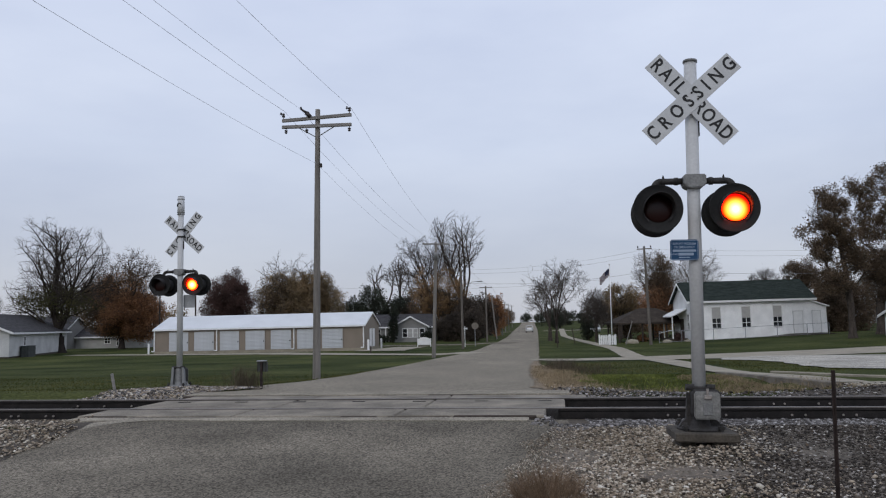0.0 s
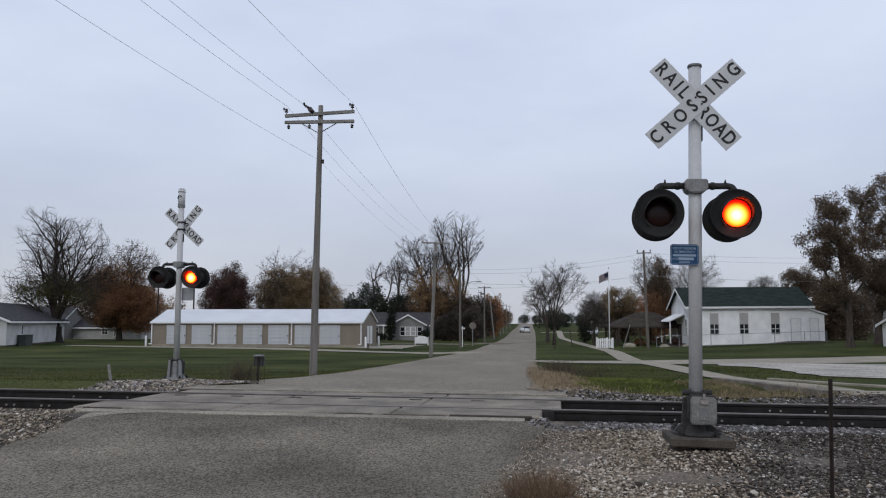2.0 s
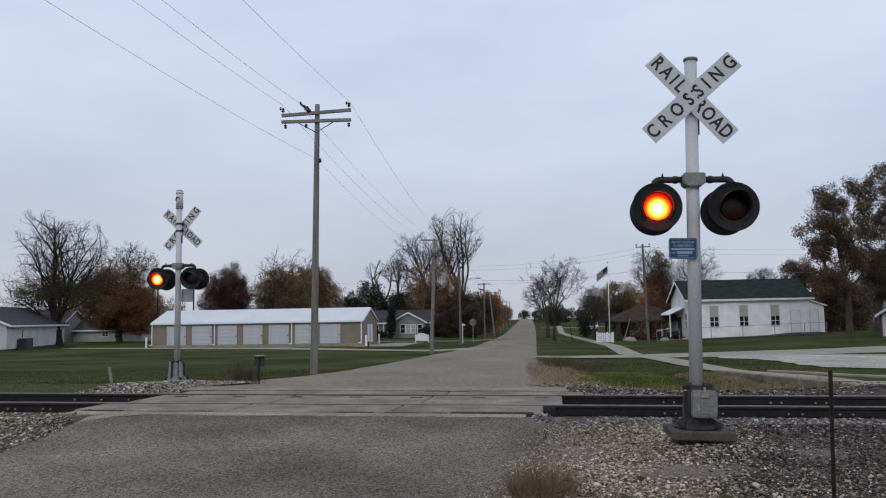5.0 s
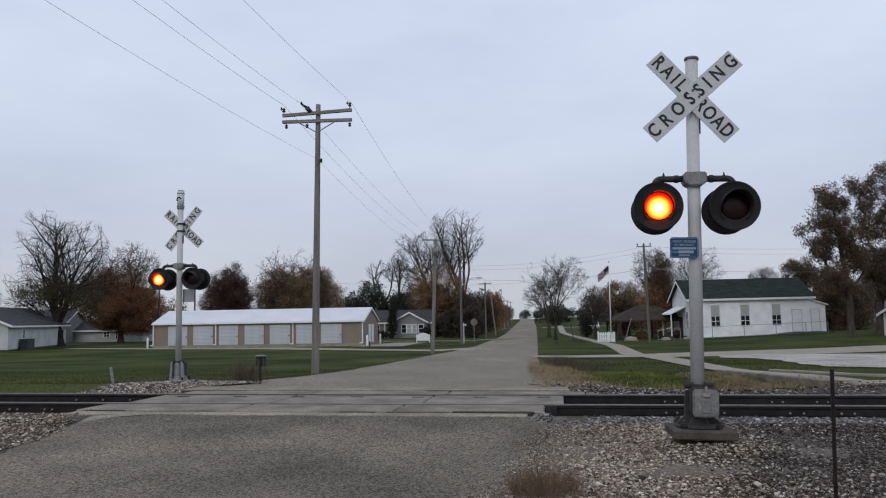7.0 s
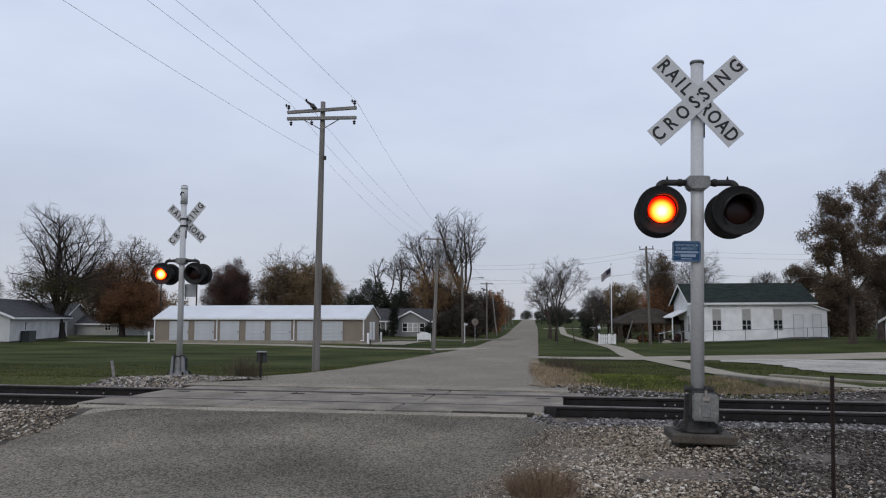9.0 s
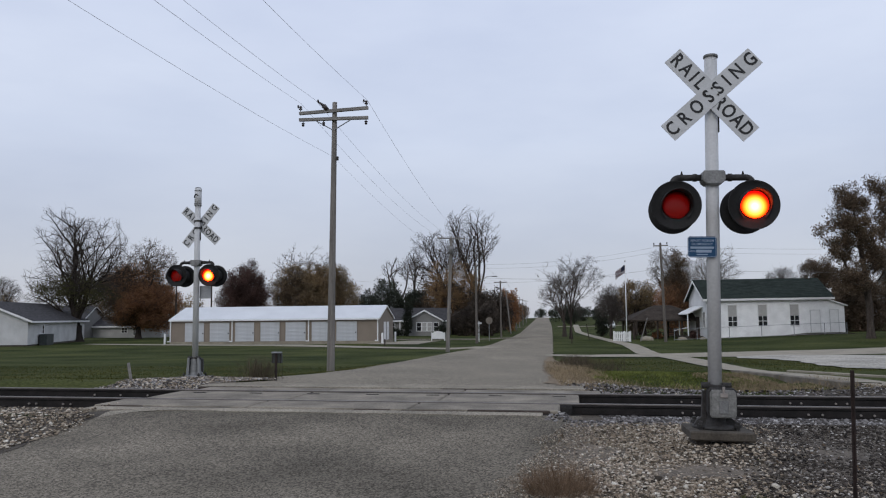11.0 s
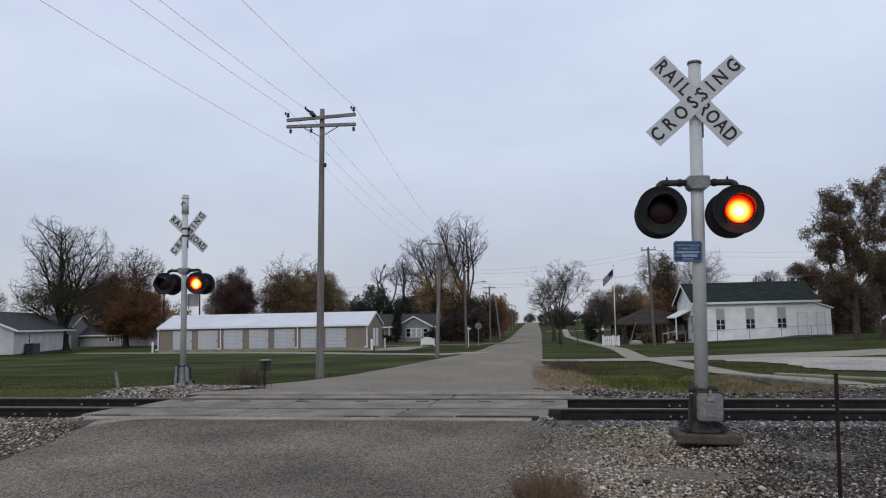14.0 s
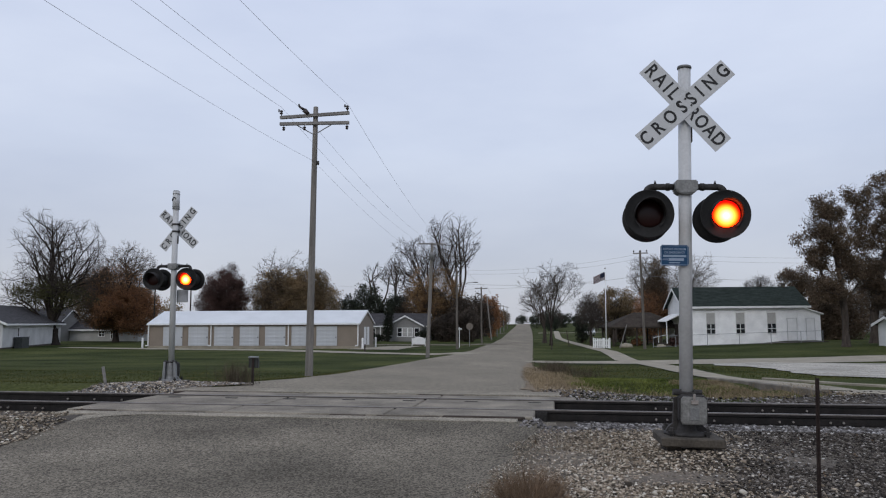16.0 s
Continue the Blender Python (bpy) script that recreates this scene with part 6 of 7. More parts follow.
def grow(rnd, goals, step, bare):
    """A trunk, main limbs fanning out to the edge of the crown, then side branches and twigs off the nearest limb that points their way."""
    n0 = max(3, int(bare / step))
    P, D = np.zeros((40000, 3), np.float32), np.zeros((40000, 3), np.float32)
    P[0] = (0, 0, -0.3)
    parent, n = [0], 1
    D[0] = (0, 0, 1)
    for k in range(n0):
        P[n] = P[n - 1] + np.array([rnd.normal(0, 0.025), rnd.normal(0, 0.025), 1.0]) * step
        D[n] = (0, 0, 1)
        parent.append(n - 1)
        n += 1
    first = n - max(3, int(n0 * 0.6))
    span = np.linalg.norm(goals - P[n - 1], axis=1)
    steep = (goals - P[n - 1 - n0 // 4])[:, 2] / (np.linalg.norm(goals - P[n - 1 - n0 // 4], axis=1) + 1e-6)
    outer = np.nonzero((span > np.percentile(span, 55)) & (steep > 0.6))[0][:max(12, len(goals) // 80)]
    rest = np.setdiff1d(np.arange(len(goals)), outer)
    rnd.shuffle(rest)
    for k, g in enumerate(np.concatenate([goals[outer], goals[rest]])):
        v = g - P[first:n]
        l = np.linalg.norm(v, axis=1) + 1e-6
        c = (v * D[first:n]).sum(1) / l
        cost = l * (1 + (2.5 if k < len(outer) else 1.1) * (1 - c)) + 50 * np.maximum(0, (0.62 if k < len(outer) else 0.25) - c) + (0.8 if k < len(outer) else 1.4) * np.maximum(0, P[first:n, 2] - g[2])
        i = int(cost.argmin()) + first
        length = float(l[i - first])
        if length < step * 0.7 or n > 39000:
            continue
        m = max(1, int(round(length / step)))
        go = (g - P[i]) / length
        t0, t1 = (D[i] * 0.5 + go * 0.4) * length, (go + np.array([0, 0, 0.2]) + rnd.normal(0, 0.15, 3)) * length * 0.8
        last, p0 = i, P[i].copy()
        for j in range(1, m + 1):
            f = j / m
            q = (2 * f ** 3 - 3 * f ** 2 + 1) * p0 + (f ** 3 - 2 * f ** 2 + f) * t0 + (3 * f ** 2 - 2 * f ** 3) * g + (f ** 3 - f ** 2) * t1
            P[n] = q + rnd.normal(0, 0.07 * step, 3)
            w = P[n] - P[last]
            D[n] = w / (np.linalg.norm(w) + 1e-6)
            parent.append(last)
            last = n
            n += 1
    P = P[:n].astype(float)
    parent = np.array(parent)
    # limbs taper by the number of twigs they carry
    twigs = np.zeros(len(P))
    kids = np.bincount(parent[1:], minlength=len(P))
    twigs[kids == 0] = 1
    for i in range(len(P) - 1, 0, -1):
        twigs[parent[i]] += twigs[i]
    return P, parent, twigs, n0


def branch_out(rnd, lobes, step, bare, limbs, seed):
    """A trunk that forks into straight rising limbs, each carrying ever shorter side shoots, stopped where they leave the crown's lobes."""
    L = np.array(lobes, float)
    P, parent = [np.array([0.0, 0.0, -0.3])], [0]

    def inside(p):
        v = (p - L[:, :3]) / L[:, [3, 3, 4]]
        return np.sqrt((v ** 2).sum(1).min()) < 1 + 0.12 * noise.noise(Vector(p) * 0.55 + Vector((seed, 0, 0)))

    def put(p, i):
        P.append(p)
        parent.append(i)
        return len(P) - 1

    last, n0 = 0, max(3, int(bare / step))
    for k in range(n0):
        last = put(P[last] + np.array([rnd.normal(0, 0.02), rnd.normal(0, 0.02), 1.0]) * step, last)
    jobs = []
    share = L[:, 3] ** 2 * L[:, 4]
    for k in range(limbs):
        lobe = L[k] if k < len(L) else L[rnd.choice(len(L), p=share / share.sum())]
        u = rnd.normal(size=3)
        u /= np.linalg.norm(u)
        goal = lobe[:3] + (0.0 if k < len(L) else 0.6) * u * lobe[[3, 3, 4]] + (0, 0, 0.55 * lobe[4])
        i = n0 - int(rnd.randint(0, max(1, n0 // 3)))
        d = goal - P[i]
        l = np.linalg.norm(d)
        jobs.append((i, d / l, l * 1.25, 0))
    wander, rise = (0.08, 0.12, 0.17, 0.2), (0.008, 0.012, 0.004, 0.0)
    while jobs and len(P) < 9000:
        i, d, l, level = jobs.pop(0)
        st = step * (1.0, 0.85, 0.62, 0.5)[level]
        n, been = max(2, int(l / st)), False
        side = rnd.uniform(0, 6.28)
        start = len(P)
        if level == 0:
            d = d + (0, 0, 0.22)
        for j in range(n):
            d = d + rnd.normal(0, wander[level], 3) + (0, 0, rise[level] if level else -0.22 / n)
            d /= np.linalg.norm(d)
            q = P[i] + d * st
            ok = inside(q)
            if (been or level > 0 or j > 0.55 * n) and not ok:
                break
            been = been or ok
            i = put(q, i)
            if level < 3 and j >= (2, 1, 0)[level] and been and rnd.rand() < (0.62, 0.5, 0.34)[level]:
                side += 2.4
                a = np.cross(d, (0.3, 0.2, 1.0))
                a /= np.linalg.norm(a) + 1e-9
                b = np.cross(d, a)
                w = radians(rnd.uniform(30, 58))
                v = d * math.cos(w) + (a * math.cos(side) + b * math.sin(side)) * math.sin(w)
                jobs.append((i, v, (n - j) * st * rnd.uniform(0.45, 0.75) + st * (1.5, 1.2, 0.8)[level], level + 1))
        if not been:
            # a limb that never reached the crown has died back
            del P[start:], parent[start:]
        elif level < 3:
            for k in range(2):
                v = d + rnd.normal(0, 0.35, 3)
                jobs.append((i, v / np.linalg.norm(v), step * 2.2, min(3, level + 2)))
    P, parent = np.array(P), np.array(parent)
    twigs = np.zeros(len(P))
    twigs[np.bincount(parent[1:], minlength=len(P)) == 0] = 1
    for i in range(len(P) - 1, 0, -1):
        twigs[parent[i]] += twigs[i]
    return P, parent, twigs, n0


def leaf_cloud(rnd, centres, count, spread, size, flat=0.6):
    away = rnd.normal(size=(count, 3))
    away *= spread * 1.7 * rnd.rand(count, 1) ** 0.5 / np.linalg.norm(away, axis=1, keepdims=True)
    c = centres[rnd.randint(0, len(centres), count)] + away
    u = rnd.normal(size=(count, 3))
    u /= np.linalg.norm(u, axis=1, keepdims=True)
    w = np.cross(u, rnd.normal(size=(count, 3)))
    w /= np.linalg.norm(w, axis=1, keepdims=True)
    s = size * rnd.uniform(0.6, 1.5, (count, 1))
    V = np.stack([c - u * s, c + w * s * flat, c + u * s, c - w * s * flat], axis=1).reshape(-1, 3)
    F = (np.arange(count) * 4)[:, None] + np.arange(4)[None]
    return V, F


def tree(x, y, r, seed, label, lobes, bare=2.0, step=0.42, goals=1500, fuzz=3, twig_length=0.55, leaf=(), bark=None, twig=None, category="tree", limbs=0):
    """A tree whose crown fills the lobes; leaf: (material, lobe, count, size, spread, gaps)."""
    rnd = np.random.RandomState(seed)
    ob = thing("tree", x, y, lay(x, y), label, category)
    lobes = [l if len(l) == 5 else (l[0], 0.0) + tuple(l[1:]) for l in lobes]
    P, parent, twigs, n0 = branch_out(rnd, lobes, step, bare, limbs, seed) if limbs else grow(rnd, filled(rnd, lobes, goals, seed), step, bare)
    tip = 0.0095 if limbs else 0.014
    power = math.log(r / tip) / math.log(twigs[0] + 1)
    R = np.maximum(tip, r * (twigs / twigs[0]) ** 0.54) if limbs else tip * np.maximum(1, twigs) ** power
    R[: n0 + 1] = np.linspace(r, max(0.72 * r, R[n0]), n0 + 1)
    thick, thin = Segments(), Segments()
    for i in range(1, len(P)):
        (thick if R[i] > 0.045 else thin).add(P[parent[i]], P[i], R[parent[i]] if i <= n0 else min(R[parent[i]], R[i] * 1.35), R[i])
    thick.add(np.array([0, 0, -0.5]), np.array([0, 0, 0.35]), r * 2.0, r * 1.3)
    thick.add(np.array([0, 0, 0.35]), np.array([0, 0, 1.3]), r * 1.3, r * 0.97)
    # fine twigs along the outer limbs
    fine = np.nonzero(R < 0.05)[0]
    for i in fine:
        if i <= n0:
            continue
        along = P[i] - P[parent[i]]
        along = along / (np.linalg.norm(along) + 1e-9)
        for k in range(fuzz):
            v = along + rnd.normal(0, 0.55, 3) + (0, 0, 0.06)
            v /= np.linalg.norm(v)
            l = twig_length * rnd.uniform(0.4, 1.3)
            m = P[i] + v * l * 0.5
            q = m + (v + rnd.normal(0, 0.3, 3) + (0, 0, 0.12)) * l * 0.5
            thin.add(P[i], m, tip, tip * 0.85)
            thin.add(m, q, tip * 0.85, tip * 0.4)
    V, F = thick.mesh(8)
    trunk_ob = part_data("trunk", V, F, bark or BARK, ob)
    for p in trunk_ob.data.polygons:
        p.use_smooth = True
    V, F = thin.mesh(3)
    part_data("branchwork", V, F, twig or TWIG, ob, "fine bare twigs and side branches")
    for mat, lobe, count, size, spread, gaps in leaf:
        lx, ly, lz, rx, rz = lobe if len(lobe) == 5 else (lobe[0], 0.0) + tuple(lobe[1:])
        inside = np.linalg.norm((P - (lx, ly, lz)) / (rx, rx, rz), axis=1) < 1
        c = P[inside & (R < 0.09)]
        if gaps:
            c = c[[noise.noise(Vector(p) * 0.75 + Vector((seed, 0, 0))) > gaps for p in c]]
        if len(c):
            V, F = leaf_cloud(rnd, c, int(count * 1.6), spread, size * 0.74)
            part_data("crown", V, F, mat, ob)
    return ob


tree(-51.8, 105, 0.78, 3, "large bare spreading deciduous tree beside the white house", [(-2.6, 14.0, 3.3, 5.0), (3.4, 13.0, 3.2, 4.6), (0.4, 11.5, 4.2, 5.2), (-4.6, 9.0, 2.7, 3.6), (4.6, 8.6, 2.6, 3.6), (-5.0, 5.2, 2.6, 1.9), (0.4, 7.0, 5.4, 3.0)], 2.6, 0.5, 0, 1, 0.6,
     leaf=[(LEAF_GREEN, (-0.5, 5.2, 6.0, 3.6), 7500, 0.11, 0.5, 0.02)], limbs=12, bark=DARK_BARK)
tree(-50.3, 122, 0.42, 5, "broad tree with rust-brown autumn leaves and a bare top", [(1.6, 11.2, 4.2, 4.4), (-1.6, 6.6, 5.6, 4.8), (3.0, 5.2, 3.8, 4.0), (-3.6, 9.4, 3.0, 3.4)], 1.6, 0.5, 2300, 3, 0.65,
     leaf=[(LEAF_RUST, (1.6, 4.6, 5.4, 4.2), 42000, 0.12, 0.5, 0), (LEAF_BROWN, (-3.0, 6.0, 4.4, 5.4), 24000, 0.12, 0.5, 0), (LEAF_RUST, (0.0, 8.0, 5.2, 4.2), 9000, 0.11, 0.45, 0.0), (LEAF_BROWN, (1.2, 10.8, 4.8, 4.4), 5000, 0.11, 0.4, 0)])
tree(-32.9, 119, 0.35, 8, "dense round tree with dark maroon leaves", [(0, 6.2, 3.7, 5.2)], 1.4, 0.55, 700, 1, leaf=[(LEAF_DARKRED, (0, 6.0, 4.4, 6), 60000, 0.09, 0.45, 0)])
tree(-23.4, 124, 0.5, 9, "broad olive and brown leaved tree with bare twigs on top", [(-2.8, 8.6, 4.0, 5.8), (1.8, 8.2, 4.2, 5.6), (4.6, 5.8, 3.2, 4.6), (-0.6, 6.0, 6.0, 4.0)], 1.6, 0.5, 2000, 3, 0.6,
     leaf=[(LEAF_BROWN, (-3.0, 6.0, 4.4, 5.2), 26000, 0.11, 0.42, 0), (LEAF_OLIVE, (2.8, 6.0, 5.2, 5.6), 52000, 0.11, 0.42, 0), (LEAF_OLIVE, (-1.5, 7.0, 6.0, 5.0), 16000, 0.11, 0.4, 0)])
tree(3.4, 150, 0.6, 12, "tall bare tree with a dense rounded crown of fine branches", [(2.4, 20.2, 2.8, 4.0), (-3.2, 20.2, 3.0, 4.0), (-0.4, 20.8, 3.0, 4.2), (-0.4, 16.8, 3.8, 4.0), (-2.4, 14.0, 3.2, 3.0)], 5.5, 0.5, 0, 1, 0.45, limbs=14)
tree(-2.2, 152, 0.5, 14, "bare spreading tree with a few orange leaves", [(-4.6, 16.4, 2.8, 3.8), (-1.0, 16.6, 3.0, 3.6), (-6.4, 12.6, 3.0, 3.2), (1.0, 13.4, 3.2, 3.2), (-3.6, 11.4, 3.6, 2.8)], 4.0, 0.5, 0, 2, 0.45, limbs=17)
tree(-1.0, 141, 0.25, 33, "dull orange-brown leaved tree under the tall bare trees", [(-2.6, 8.8, 2.8, 3.8), (1.2, 9.8, 3.0, 3.6), (3.2, 7.6, 2.2, 3.6), (-0.6, 6.0, 4.6, 3.4)], 1.5, 0.5, 1000, 2,
     leaf=[(LEAF_GOLD, (0, 7.6, 7, 7.6), 17000, 0.11, 0.5, -0.05)])
tree(-12.6, 158, 0.3, 15, "bare tree rising behind the evergreens", [(-0.4, 12.6, 2.8, 2.8), (1.4, 11.6, 2.0, 2.4)], 5.5, 0.5, 0, 1, 0.6, limbs=6)
tree(-9.2, 160, 0.3, 16, "bare tree rising behind the evergreens", [(0, 13.4, 2.2, 3.6)], 6.0, 0.5, 0, 1, 0.6, limbs=5)
tree(13.8, 97, 0.17, 17, "bare street tree on the grass verge", [(-2.2, 7.2, 2.0, 2.6), (2.0, 7.8, 2.2, 2.4), (0.2, 9.0, 1.9, 2.0), (-0.2, 6.0, 3.4, 1.6)], 3.4, 0.36, 0, 1, 0.4, limbs=8, bark=DARK_BARK)
tree(15.0, 112, 0.24, 18, "bare tree with drooping branches by the road", [(-1.8, 5.0, 1.9, 2.6), (0.8, 6.4, 1.8, 2.4), (-0.4, 7.2, 1.6, 1.6)], 2.2, 0.42, 0, 1, limbs=8)
OAK = [(-1.3, 13.0, 1.2, 1.1), (-2.3, 13.2, 0.55, 0.6), (-2.7, 11.8, 0.7, 0.6), (-3.8, 10.0, 0.9, 0.65), (-1.7, 10.8, 1.9, 1.8), (-2.3, 8.3, 1.3, 1.3), (-0.4, 9.0, 1.6, 1.7), (0.8, 7.6, 1.4, 1.5), (-0.2, 12.3, 0.8, 0.8), (-1.2, 5.6, 2.0, 1.5)]
tree(37.4, 72, 0.3, 20, "tall oak with dry brown leaves and gaps of sky", OAK, 3.0, 0.42, 1300, 1, leaf=[(LEAF_BROWN, (-1.0, 9, 9, 9.5), 21000, 0.095, 0.30, 0.06)])
tree(42.9, 77, 0.42, 21, "tall oak with dense dry brown leaves", [(-1.8, 14.9, 1.0, 1.1), (-0.6, 14.6, 1.3, 1.2), (0.6, 15.4, 1.2, 1.2), (2.2, 15.6, 1.6, 2.2), (-0.4, 12.8, 2.1, 2.1), (0.2, 10.0, 2.2, 2.4), (4.4, 11.0, 3.6, 6.0), (-0.3, 7.2, 2.2, 2.4), (1.8, 5.4, 2.8, 3.2)], 3.0, 0.5, 1500, 1, leaf=[(LEAF_BROWN, (1, 9, 9.5, 10), 56000, 0.10, 0.36, -0.08)])
tree(28.0, 104, 0.26, 22, "pale-barked bare tree behind the white hall", [(-0.6, 8.4, 2.4, 3.4), (1.0, 7.8, 2.0, 3.2)], 3.0, 0.45, 0, 1, 0.5, bark=PALE_BARK, twig=PALE_BARK, limbs=9)
tree(35.0, 108, 0.28, 23, "pale-barked bare tree behind the white hall", [(-1.5, 9.0, 2.4, 3.6), (1.6, 8.6, 2.4, 3.4), (0, 7.0, 3.2, 3.0)], 3.0, 0.45, 0, 1, 0.5, bark=PALE_BARK, twig=PALE_BARK, limbs=11)
tree(28.2, 102.5, 0.24, 24, "orange-brown leaved tree by the picnic shelter", [(-0.2, 4.6, 2.6, 4.0), (0.6, 8.0, 1.2, 3.4)], 1.4, 0.45, 700, 1,
     leaf=[(LEAF_RUST, (-0.2, 3.4, 3.2, 3.8), 13000, 0.10, 0.38, 0), (LEAF_BROWN, (0.4, 7.4, 2.4, 4.4), 16000, 0.10, 0.34, 0)])
tree(25.6, 114, 0.2, 30, "thin olive-brown leaved tree behind the shelter", [(0.4, 5.4, 2.8, 2.8)], 2.0, 0.42, 420, 2, leaf=[(LEAF_OLIVE, (0.4, 5.2, 3.0, 3.2), 9000, 0.10, 0.4, 0.02)])
tree(45.9, 112, 0.25, 25, "rounded bare tree behind the hall roof", [(0, 6.6, 2.4, 2.2)], 2.6, 0.4, 0, 1, limbs=7)
tree(48.2, 105, 0.3, 26, "small oak with dark brown leaves behind the hall", [(-1.0, 8.0, 1.5, 1.7), (1.0, 7.4, 1.6, 2.2)], 3.0, 0.4, 350, 1, leaf=[(LEAF_BROWN, (0, 7.4, 4, 4), 7500, 0.10, 0.33, 0.02)])
tree(18.3, 95, 0.1, 27, "small bare ornamental tree on the lawn", [(0, 3.6, 1.9, 1.9)], 0.9, 0.28, 0, 1, 0.35, limbs=8)
tree(22.4, 116, 0.2, 28, "bare tree behind the flagpole", [(0, 4.6, 2.6, 2.8)], 1.8, 0.4, 0, 1, limbs=8)
tree(-88.5, 150, 0.3, 29, "bare tree behind the grey house", [(0, 8.0, 3.4, 3.4)], 2.6, 0.5, 0, 1, limbs=8)


def bush(x, y, w, d, h, leaf, seed, label, count, size=0.16, category="bush", name="bush"):
    """A shrub: a clump of stems under a ragged dome of leaves."""
    rnd = np.random.RandomState(seed)
    ob = thing(name, x, y, lay(x, y), label, category)
    stems = Segments()
    for k in range(14):
        a = rnd.uniform(0, 6.28)
        q = np.array([math.cos(a) * w * 0.4 * rnd.rand(), math.sin(a) * d * 0.4 * rnd.rand(), h * rnd.uniform(0.5, 0.95)])
        stems.add(np.array([q[0] * 0.2, q[1] * 0.2, -0.1]), q, 0.05, 0.012)
    V, F = stems.mesh(4)
    part_data("stemwork", V, F, BARK, ob)
    n = 320
    u = rnd.normal(size=(n, 3))
    u /= np.linalg.norm(u, axis=1, keepdims=True)
    lump = np.array([1 + 0.4 * noise.noise(Vector(v) * 1.7 + Vector((seed, 0, 0))) for v in u])[:, None]
    c = u * lump * (rnd.rand(n, 1) ** 0.33) * (w / 2, d / 2, h / 2) + (0, 0, h * 0.48)
    V, F = leaf_cloud(rnd, c, count, 0.07 * min(w, h), size)
    part_data("crown", V, F, leaf, ob)
    return ob


for k, (x, y, w, d, h, leaf, label, n) in enumerate((
    (-13.4, 146, 7, 5, 10.6, EVERGREEN, "dark evergreen thicket behind the cottage", 5000),
    (-8.6, 147, 7, 5, 9.2, EVERGREEN, "dark evergreen thicket behind the cottage", 4600),
    (-17.2, 148, 6, 5, 8.4, EVERGREEN, "dark evergreen thicket behind the cottage", 3600),
    (-3.9, 145, 8, 5, 10.2, THICKET, "dense brown thicket beside the cottage", 4600),
    (-0.6, 141, 6, 5, 9.6, THICKET, "dense brown thicket beside the cottage", 3600),
    (3.6, 140, 6, 6, 8.4, THICKET, "dense brown thicket along the street", 4600),
    (1.2, 128, 5, 4, 4.6, THICKET, "dark brown shrubs under the bare trees", 3000),
    (4.6, 126, 4, 5, 5.0, THICKET, "dark brown shrubs under the bare trees", 3000),
    (7.4, 152, 6, 7, 8.4, THICKET, "dense brown thicket along the street", 3800),
    (11.0, 170, 4.6, 7, 9.4, LEAF_RUST, "rust-brown thicket along the street", 3600),
    (10.6, 182, 5, 9, 9.5, LEAF_BROWN, "brown thicket beside the far road", 3000),
    (-8.5, 129.5, 1.7, 1.6, 6.0, EVERGREEN, "tall narrow dark evergreen before the cottage", 1900),
    (-2.7, 129.3, 1.9, 1.6, 2.0, EVERGREEN, "dark clipped shrub beside the grey cottage", 700),
    (-10.4, 132.5, 2.2, 1.4, 1.3, EVERGREEN, "low dark shrub before the cottage", 500),
    (-3.0, 105, 1.4, 1.0, 0.7, LEAF_BROWN, "low brown shrub by the board sign", 300),
    (36.0, 255, 6, 5, 6, EVERGREEN, "distant dark evergreen beside the road", 1500),
    (20.4, 112, 2.2, 2.2, 4.4, EVERGREEN, "dark conifer behind the flagpole", 1500),
    (27.2, 118, 5, 4, 5.2, LEAF_BROWN, "brown thicket behind the picnic shelter", 1800),
    (23.2, 92.5, 1.2, 1.2, 0.9, LEAF_RUST, "small brown shrub by the hall porch", 350),
    (25.4, 85.2, 1.0, 0.9, 0.9, LEAF_DARKRED, "dark red shrub by the hall porch", 350),
    (50, 97, 7, 6, 6.6, LEAF_BROWN, "brown thicket beside the hall", 4200),
    (46.2, 94, 5, 5, 6.2, LEAF_BROWN, "brown thicket beside the hall", 3600),
)):
    bush(x, y, w, d, h, leaf, 40 + k, label, int(n * 2.6), 0.13 if w > 3 else 0.09)


